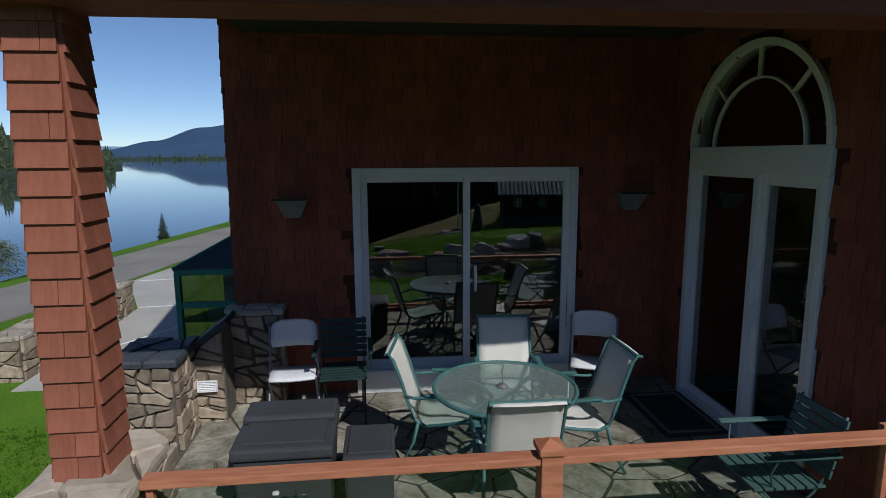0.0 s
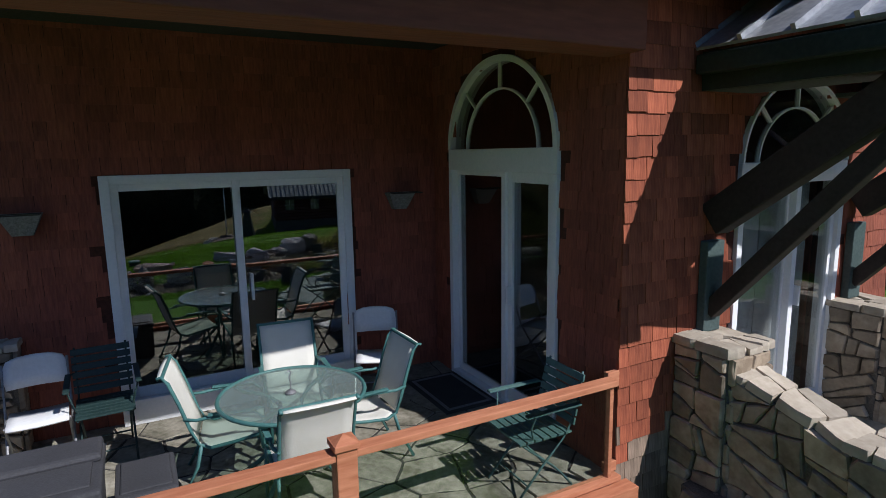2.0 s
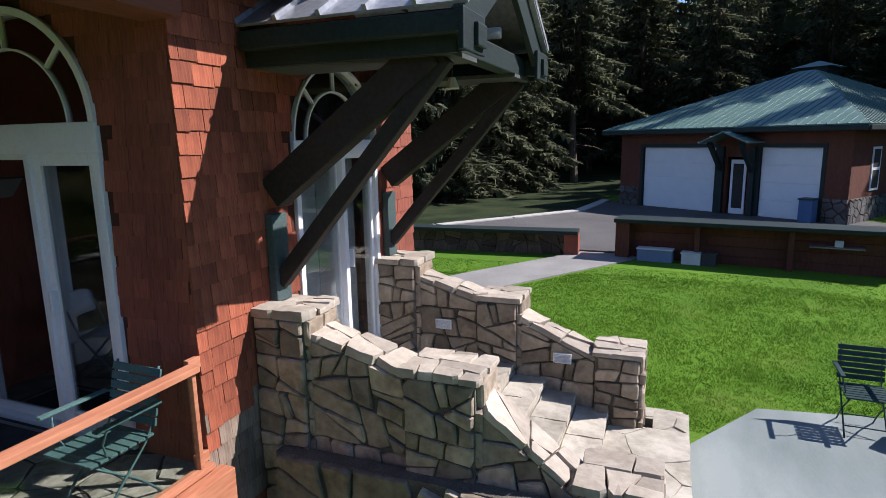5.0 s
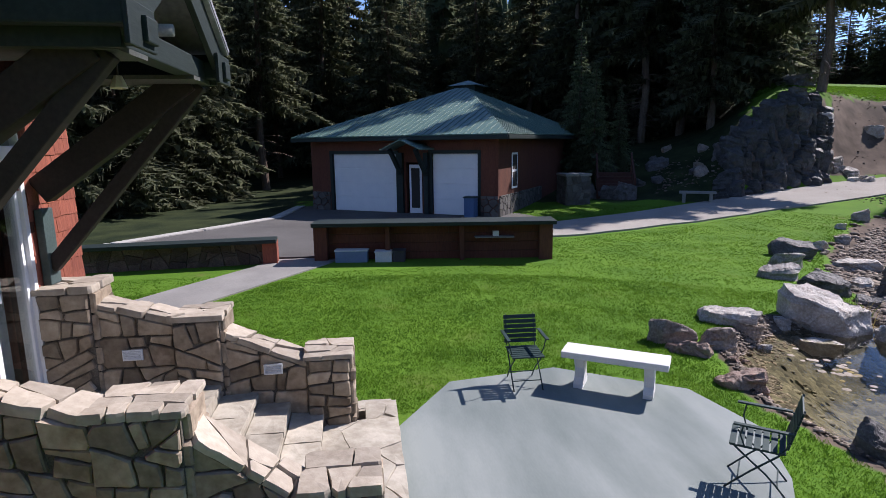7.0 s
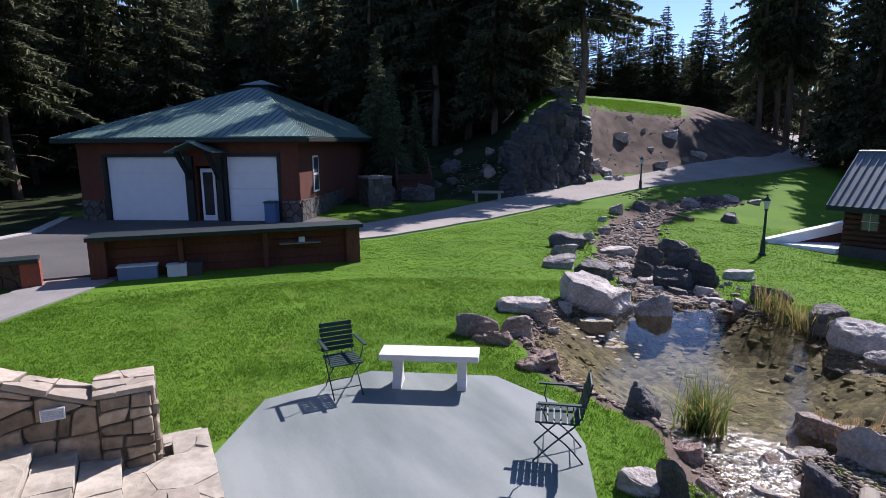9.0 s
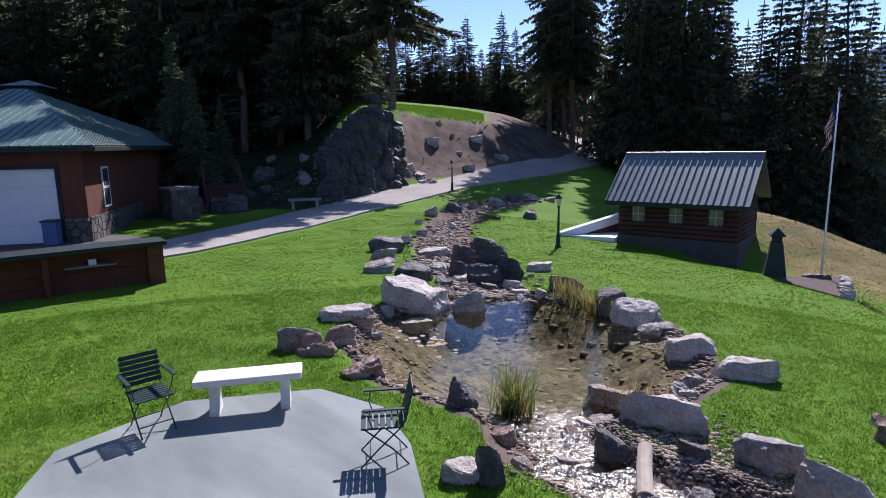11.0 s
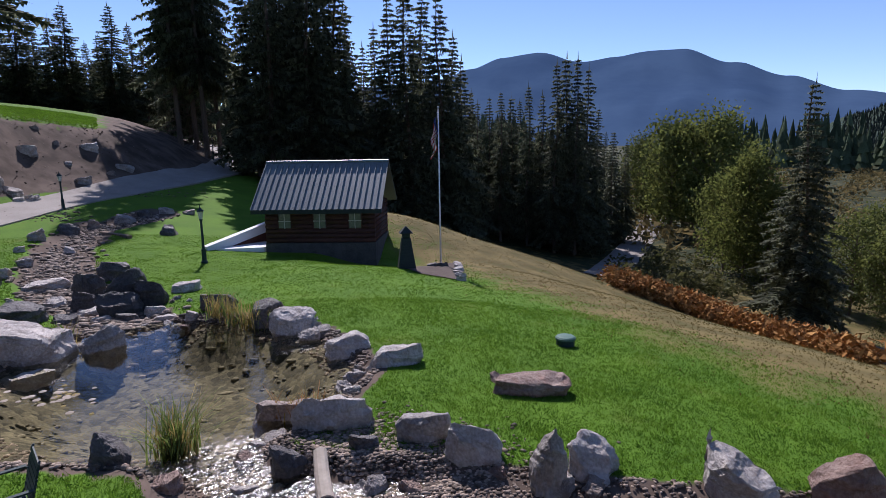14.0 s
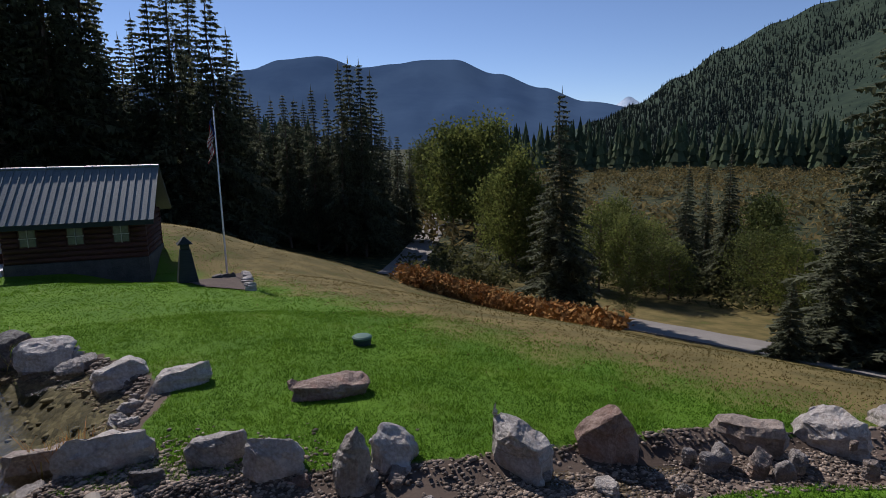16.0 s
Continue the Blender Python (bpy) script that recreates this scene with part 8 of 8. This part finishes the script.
small_rocks(64, lambda r: rim_place(r, 0.36), "in the gravel rim of the pond", "small stones round the pond", 31)
small_rocks(34, brook_place, "among the pebbles of the brook", "small stones in the brook", 32)
small_rocks(26, lambda r: (r.uniform(8.3, 12.5), r.uniform(-13.0, -9.8)), "beside the waterfall", "small stones beside the waterfall", 33)
pebbles("brook_pebbles", "rounded brown and grey pebbles in the brook", 11000, brook_place, 0.012, 0.034, 1)
pebbles("brook_pebbles", "pebble bank where the brook leaves the pond", 3800, mouth_place, 0.012, 0.036, 5)
pebbles("pond_pebbles", "pebbles along the rim of the pond", 10000, rim_place, 0.014, 0.05, 2)
pebbles("pond_bed", "brown stones on the pond bed under clear water", 320, bed_place, 0.04, 0.11, 3, BM)
pebbles("hill_stones", "loose stones over the bare earth slope", 1100, lambda r: polar(r.uniform(131, 147), r.uniform(36.5, 47)), 0.02, 0.06, 8, EM)
pebbles("bank_stones", "loose stones along the foot of the bank", 700, lambda r: polar(r.uniform(118, 137), r.uniform(30.0, 34.0) + 0.0), 0.03, 0.09, 9, EM)
pebbles("rill_stones", "small grey stones filling the dry rill", 3800, rill_place, 0.04, 0.11, 4)


def reed_clump(x, y, h, n, spread, mats, label, seed):
    r = random.Random(seed)
    c = empty("reed_clump", label, "plant", "reed clumps", at=Matrix.Translation((x, y, max(land(x, y), WATER - 0.1))))
    for name, mat, cnt in mats:
        v, f = [], []
        for _ in range(int(n * cnt)):
            a, lean = r.uniform(0, 6.28), r.uniform(0.05, spread)
            L = h * r.uniform(0.6, 1.1)
            bx, by = r.gauss(0, 0.11), r.gauss(0, 0.11)
            w = 0.011 * r.uniform(0.8, 1.4)
            px, py = -math.sin(a) * w, math.cos(a) * w
            o = len(v)
            for k in range(5):
                t = k / 4
                d = lean * L * t ** 1.8
                z = L * t * (1 - 0.22 * lean * t)
                q = 1 - 0.9 * t
                v += [(bx + math.cos(a) * d - px * q, by + math.sin(a) * d - py * q, z), (bx + math.cos(a) * d + px * q, by + math.sin(a) * d + py * q, z)]
            f += [(o + 2 * k, o + 2 * k + 1, o + 2 * k + 3, o + 2 * k + 2) for k in range(4)]
        joined(name, v, f, mat, c)


M_reed = material("green reed", (0.11, 0.17, 0.035), (0.25, 0.31, 0.08), 2, 0.6, 0.0, 12, island=0.3, thin=0.4)
M_reedy = material("yellow reed", (0.26, 0.20, 0.06), (0.42, 0.33, 0.12), 2, 0.7, 0.0, 12, island=0.3, thin=0.4)
M_reedo = material("orange reed", (0.30, 0.14, 0.04), (0.45, 0.22, 0.07), 2, 0.7, 0.0, 12, island=0.3, thin=0.4)
reed_clump(4.45, -5.75, 0.72, 240, 1.0, (("foliage", M_reed, 0.75), ("dry_foliage", M_reedy, 0.25)), "clump of green reeds standing in the pond", 1)
reed_clump(8.75, -8.6, 0.55, 60, 0.8, (("foliage", M_reed, 0.4), ("dry_foliage", M_reedy, 0.6)), "thin pale reeds before the grey boulder", 2)
for k, (x, y) in enumerate(((6.9, -10.6), (6.5, -10.5), (6.1, -10.45), (5.8, -10.3))):
    reed_clump(x, y, 0.62, 70, 0.8, (("foliage", M_reed, 0.3), ("dry_foliage", M_reedy, 0.7)), "yellowing reeds at the far pond edge", 3 + k)
for k, (x, y) in enumerate(((3.45, -6.75), (3.15, -6.85))):
    reed_clump(x, y, 0.42, 70, 1.0, (("foliage", M_reedy, 0.4), ("dry_foliage", M_reedo, 0.6)), "orange autumn reeds between the boulders", 9 + k)
lr = random.Random(6)
for i in range(34):
    x, y = lr.gauss(7.1, 0.42), lr.gauss(-6.75, 0.22)
    s = lr.uniform(0.025, 0.06)
    bm = lathe(bmnew(), [(s * 0.2, 0.0), (s, 0.002), (s * 0.9, 0.006), (s * 0.2, 0.005)], 9)
    thing("lily_pad", bm, M_cap if i % 5 else M_reedy, "pale floating lily pad on the pond", "lily pad", "lily pads", at=Matrix.Translation((x, y, WATER + 0.003)))
bm = tube(bmnew(), [(2.24, -5.0, -1.13), (2.38, -5.25, -1.02), (2.5, -5.5, -0.9)], 0.085, 12, r1=0.075)
thing("log", bm, material("bleached wood", (0.55, 0.46, 0.34), (0.72, 0.62, 0.48), 4, 0.8, 0.4, 40, stretch=(0.3, 0.3, 1)), "short bleached log lying in the brook", "log")

thing("sleeper", beam(bmnew(), (18.55, -20.9, land(18.55, -20.9) + 0.05), (16.65, -20.15, land(16.65, -20.15) + 0.05), 0.2, 0.16, bevel=0.015), M_weather, "weathered grey timber sleeper lying on the lawn", "timber")
rocks([(*polar(206.5, 33.5), 0.9, 0.7, 0.12, "w"), (*polar(212.5, 31.5), 0.9, 0.7, 0.12, "w")], "laid beside the gravel lane", "stones by the lane", 440)

# ---- garden fittings ----


def lamp_post(x, y, h, label):
    c = empty("lamp_post", label, "lamp post", "garden lamp posts", at=Matrix.Translation((x, y, land(x, y))))
    part("pole", lathe(bmnew(), [(0.11, 0.0), (0.11, 0.06), (0.075, 0.10), (0.07, 0.42), (0.085, 0.45), (0.045, 0.5), (0.035, h - 0.45), (0.06, h - 0.42), (0.05, h - 0.38)], 12), M_slat, c)
    part("lantern", lathe(bmnew(), [(0.06, h - 0.38), (0.1, h - 0.14), (0.1, h - 0.12)], 6), material("lantern glass", (0.5, 0.48, 0.4), (0.6, 0.58, 0.5), 5, 0.3, 0.0), c)
    part("roof", lathe(bmnew(), [(0.125, h - 0.13), (0.12, h - 0.11), (0.035, h - 0.02), (0.02, h), (0.015, h + 0.06), (0.004, h + 0.09)], 6), M_slat, c)


lamp_post(11.48, -17.19, 1.85, "dark green cast iron garden lamp post on the lawn")
lamp_post(22.9, -23.6, 1.7, "dark garden lamp post beside the gravel drive")
lamp_post(31.5, -50.0, 1.9, "dark garden lamp post far along the drive")
fx, fy = 4.05, -20.0
fz = land(fx, fy)
fp = empty("flagpole", "slim white flagpole with a limp striped flag", "flagpole", at=Matrix.Translation((fx, fy, fz)))
FH = 3.55 - fz
part("pole", tube(bmnew(), [(0, 0, -0.1), (0, 0, FH)], 0.035, 10, r1=0.018), M_white, fp, smooth=True)
bm = bmnew()
bmesh.ops.create_uvsphere(bm, u_segments=12, v_segments=8, radius=0.045, matrix=Matrix.Translation((0, 0, FH + 0.04)))
part("finial", bm, M_silver, fp)
cloth = [material("red cloth", (0.33, 0.03, 0.03), (0.42, 0.05, 0.045), 6, 0.9, 0.1), material("white cloth", (0.6, 0.6, 0.6), (0.7, 0.7, 0.7), 6, 0.9, 0.1), material("blue cloth", (0.02, 0.03, 0.12), (0.03, 0.045, 0.16), 6, 0.9, 0.1)]
stripe = [bmnew(), bmnew(), bmnew()]
for i in range(13):
    for k in range(8):
        def at_(u, w):
            sag = 1.25 * u
            return Vector((0.05 + 0.20 * u + 0.05 * math.sin(w * 9 + u * 5), 0.07 * math.sin(u * 11 + w * 2), FH - 0.25 - 0.95 * w - sag * 0.42))
        u0, u1, w0, w1 = k / 8, (k + 1) / 8, i / 13, (i + 1) / 13
        b = stripe[2 if (i < 7 and k < 3) else i % 2]
        b.faces.new([b.verts.new(at_(*q)) for q in ((u0, w0), (u1, w0), (u1, w1), (u0, w1))])
flag = None
for b, mt, nm in zip(stripe, cloth, ("red_stripes", "white_stripes", "blue_field")):
    bmesh.ops.remove_doubles(b, verts=b.verts[:], dist=0.001)
    bmesh.ops.solidify(b, geom=b.faces[:], thickness=0.004)
    o = part(nm, b, mt, flag or fp)
    flag = flag or o
px_, py_ = 4.75, -17.9
cairn = empty("wooden_beacon", "dark tapered timber beacon with a small pointed roof", "garden ornament", at=Matrix.Translation((px_, py_, land(px_, py_) - 0.05)) @ pose(0, 0, 0, 0, 0, 20))
for nm, prof in (("body", ((0.29, 0.0), (0.14, 1.05))), ("lantern_box", ((0.12, 1.05), (0.12, 1.2))), ("roof", ((0.22, 1.2), (0.02, 1.42)))):
    bm = bmnew()
    q = [[bm.verts.new((sx * w, sy * w, z)) for sx, sy in ((-1, -1), (1, -1), (1, 1), (-1, 1))] for w, z in prof]
    bm.faces.new(q[0][::-1])
    bm.faces.new(q[1])
    for k in range(4):
        bm.faces.new((q[0][k], q[0][(k + 1) % 4], q[1][(k + 1) % 4], q[1][k]))
    bmesh.ops.bevel(bm, geom=bm.edges[:], offset=0.012, segments=1, affect="EDGES")
    part(nm, bm, M_green, cairn)
bed = [polar(a, r) for a, r in ((164.5, 18.8), (166.5, 17.2), (170.2, 16.5), (170.9, 19.0), (170.0, 21.8), (166.6, 21.4))]
vs, n_ = [], len(bed)
bm = bmnew()
cx_, cy_ = sum(p[0] for p in bed) / n_, sum(p[1] for p in bed) / n_
ring = [bm.verts.new((x, y, land(x, y) + 0.03)) for x, y in [(bed[i][0] + (bed[(i + 1) % n_][0] - bed[i][0]) * s / 4, bed[i][1] + (bed[(i + 1) % n_][1] - bed[i][1]) * s / 4) for i in range(n_) for s in range(4)]]
mid = bm.verts.new((cx_, cy_, land(cx_, cy_) + 0.08))
for i in range(len(ring)):
    bm.faces.new((ring[i], ring[(i + 1) % len(ring)], mid))
bmesh.ops.recalc_face_normals(bm, faces=bm.faces[:])
thing("flower_bed", bm, material("bare earth", (0.06, 0.044, 0.034), (0.12, 0.09, 0.07), 3, 0.95, 0.8, 40), "bare earth bed round the flagpole", "garden bed", kind="structure")
rocks([(*polar(170.5 - 0.05 * k, 16.6 + 0.75 * k), 0.36, 0.8, 0.16, "w") for k in range(7)], "edging the flagpole bed", "stones of the flagpole bed", 400)
rocks([(*polar(167.6 + 0.6 * (k % 3), 19.0 + 0.2 * k), 0.36, 0.8, 0.2, "d") for k in range(5)], "piled at the flagpole foot", "stones of the flagpole bed", 420)
lx, ly = -0.15, -10.25
lid = empty("septic_lid", "round green plastic access lid in the lawn", "lid", at=Matrix.Translation((lx, ly, land(lx, ly))) @ Matrix.Diagonal((0.8, 0.8, 0.9, 1)))
part("riser", lathe(bmnew(), [(0.2, -0.1), (0.2, 0.13)], 20), M_slat, lid)
part("cover", lathe(bmnew(), [(0.225, 0.13), (0.225, 0.165), (0.19, 0.19), (0.05, 0.2)], 24), material("green plastic", (0.06, 0.13, 0.10), (0.09, 0.17, 0.13), 3, 0.5, 0.05), lid)

# by the rocky bank: timber steps and a bench
ts = empty("timber_steps", "rough timber garden steps up the shaded bank", "steps", at=frame_m((26.6, -11.2, land(26.6, -11.2)), (-0.35, -0.94, 0)))
for k in range(7):
    part("step", boxed(0, 1.7, 0.35 * k, 0.35 * k + 0.33, 0.17 * k - 0.3, 0.17 * k + 0.12, 0.01), M_log, ts)
for x in (0.0, 1.7):
    part("handrail", beam(bmnew(), (x, 0, 0.95), (x, 2.4, 2.1), 0.07, 0.07), M_log, ts)
    for k in (0, 3, 6):
        part("post", boxed(x - 0.04, x + 0.04, 0.35 * k, 0.35 * k + 0.08, 0.17 * k, 0.17 * k + 0.95), M_log, ts)
stone_block("stone_pier", 25.3, 26.6, -10.3, -9.2, -1.1, 0.55, "dark stacked stone pier with a flat cap beside the timber steps", "stone wall", "swn", 38, 0.42, 0.1, mat=M_dkstone, capmat=M_pathc)
fb = empty("stone_bench", "plain grey stone bench in the shade of the bank", "bench", at=frame_m((23.9, -14.7, land(23.9, -14.7)), (-0.5, -0.86, 0)))
# bench in the darkened concrete, its shade put into the colour
part("seat", boxed(-0.75, 0.75, -0.2, 0.2, 0.4, 0.5, 0.01), M_pathc, fb)
for x in (-0.55, 0.55):
    part("leg", boxed(x - 0.07, x + 0.07, -0.17, 0.17, -0.1, 0.4, 0.01), M_pathc, fb)
tc = empty("wheelie_bin", "blue plastic bin beside the garage door", "bin", at=F_G @ Matrix.Translation((8.15, -0.35, 0)))
part("body", boxed(-0.22, 0.22, -0.22, 0.22, 0.02, 0.8, 0.03), material("blue plastic", (0.06, 0.12, 0.24), (0.08, 0.15, 0.28), 3, 0.5, 0.05), tc)
part("lid", boxed(-0.25, 0.25, -0.26, 0.24, 0.8, 0.86, 0.02), M_slat, tc)
for x, w, h, mt, lb in ((0.9, 0.42, 0.34, "blue", "pale blue storage tub in the planter wall alcove"), (1.75, 0.22, 0.3, "white", "small white carton in the planter wall alcove"), (2.15, 0.16, 0.32, "dark", "dark plant pot in the planter wall alcove")):
    o = empty("tub", lb, "container", at=m2 @ Matrix.Translation((x, -0.28, 0.0)))
    part("body", boxed(-w, w, -0.16, 0.16, 0.03, h, 0.02), {"blue": material("pale blue plastic", (0.16, 0.22, 0.36), (0.2, 0.27, 0.42), 3, 0.5, 0.0), "white": M_plastic, "dark": M_box}[mt], o)
    part("rim", boxed(-w - 0.02, w + 0.02, -0.18, 0.18, h, h + 0.03, 0.008), M_plastic if mt != "dark" else M_box, o)

# ---- grass ----
M_blade = material("grass blade", (0.062, 0.142, 0.010), (0.130, 0.246, 0.020), 0.9, 0.7, 0.0, 9, island=0.32, spec=0.2, thin=0.55)


def lawn_ok(x, y):
    if -1.7 < x < 6.3 and -0.8 < y < 12.3:
        return False
    if -4 < x < -1.6 and 2 < y < 5.2 or x < -5.1 and x > -9.6 and 8.5 < y < 12.6:
        return False
    if inside(PATIO, x, y) < 0.03 or inside(POND, x, y) < 0.46 or near_line(BROOK, x, y)[0] < 0.68 or near_line(RILL, x, y)[0] < 0.85:
        return False
    if x > 14.2 and y > -5 or x > 15 and near_line([(19.1, -3.0), (19.4, -6.6), (20.6, -10.0), (22.4, -15.2), (23.5, -19.8), (24.5, -24.8)], x, y)[0] < 1.6 or x > 6 and near_line([(6.4, 6.2), (9.0, 5.1), (11.5, 4.05), (13.3, 2.95), (15.5, 1.55)], x, y)[0] < 0.82:
        return False
    if x > -1.7 or y < 7:
        return True
    return x < -6.5 and near_line([(-9.6, 7.0), (-8.9, 11.0), (-8.0, 15.0), (-7.4, 18.5)], x, y)[0] > 1.4


def blades(name, label, n, a0, a1, r0, r1, h, w, seed, mat, dry=False):
    r = random.Random(seed)
    v, f = [], []
    made = tries = 0
    while made < n and tries < n * 3:
        tries += 1
        x, y = polar(r.uniform(a0, a1), r0 + (r1 - r0) * r.random() ** 0.8)
        if not lawn_ok(x, y):
            continue
        c = cover(x, y)
        if (r.random() > c[0]) == dry or c[1] > 0.4:
            continue
        made += 1
        z = land(x, y) - 0.005
        clump = max(0.25, 0.8 + 0.45 * noise.noise((x * 1.3, y * 1.3, 7)) + 0.4 * noise.noise((x * 5.5, y * 5.5, 2)))
        for _ in range(2):
            a = r.uniform(0, 6.28)
            hh = h * r.uniform(0.5, 1.2) * clump
            ww = w * r.uniform(0.7, 1.3)
            lx, ly = r.uniform(-0.9, 0.9) * hh, r.uniform(-0.9, 0.9) * hh
            bx, by = x + r.uniform(-0.03, 0.03), y + r.uniform(-0.03, 0.03)
            o = len(v)
            v += [(bx - ww * math.cos(a), by - ww * math.sin(a), z), (bx + ww * math.cos(a), by + ww * math.sin(a), z), (bx + lx, by + ly, z + hh)]
            f.append((o, o + 1, o + 2))
    joined(name, v, f, mat, None, label, "grass")


blades("grass", "lush mown grass of the garden lawn", 210000, 60, 232, 3.6, 13.5, 0.042, 0.0065, 1, M_blade)
blades("grass", "mown grass farther across the lawn", 90000, 60, 228, 12.5, 27.0, 0.036, 0.013, 2, M_blade)
blades("grass", "short lawn grass towards the lake", 9000, -45, -8, 5.0, 16.0, 0.05, 0.008, 3, M_blade)
blades("grass", "bright green grass of the hilltop lawn", 20000, 125, 139.4, 38.0, 56.0, 0.10, 0.03, 6, M_blade)
M_dryb = material("dry grass blade", (0.105, 0.086, 0.029), (0.195, 0.152, 0.056), 0.8, 0.9, 0.0, 9, island=0.15, spec=0.1, thin=0.5)
blades("dry_grass", "dry brown meadow grass on the slope", 30000, 160, 232, 8.0, 32.0, 0.045, 0.014, 4, M_dryb, True)
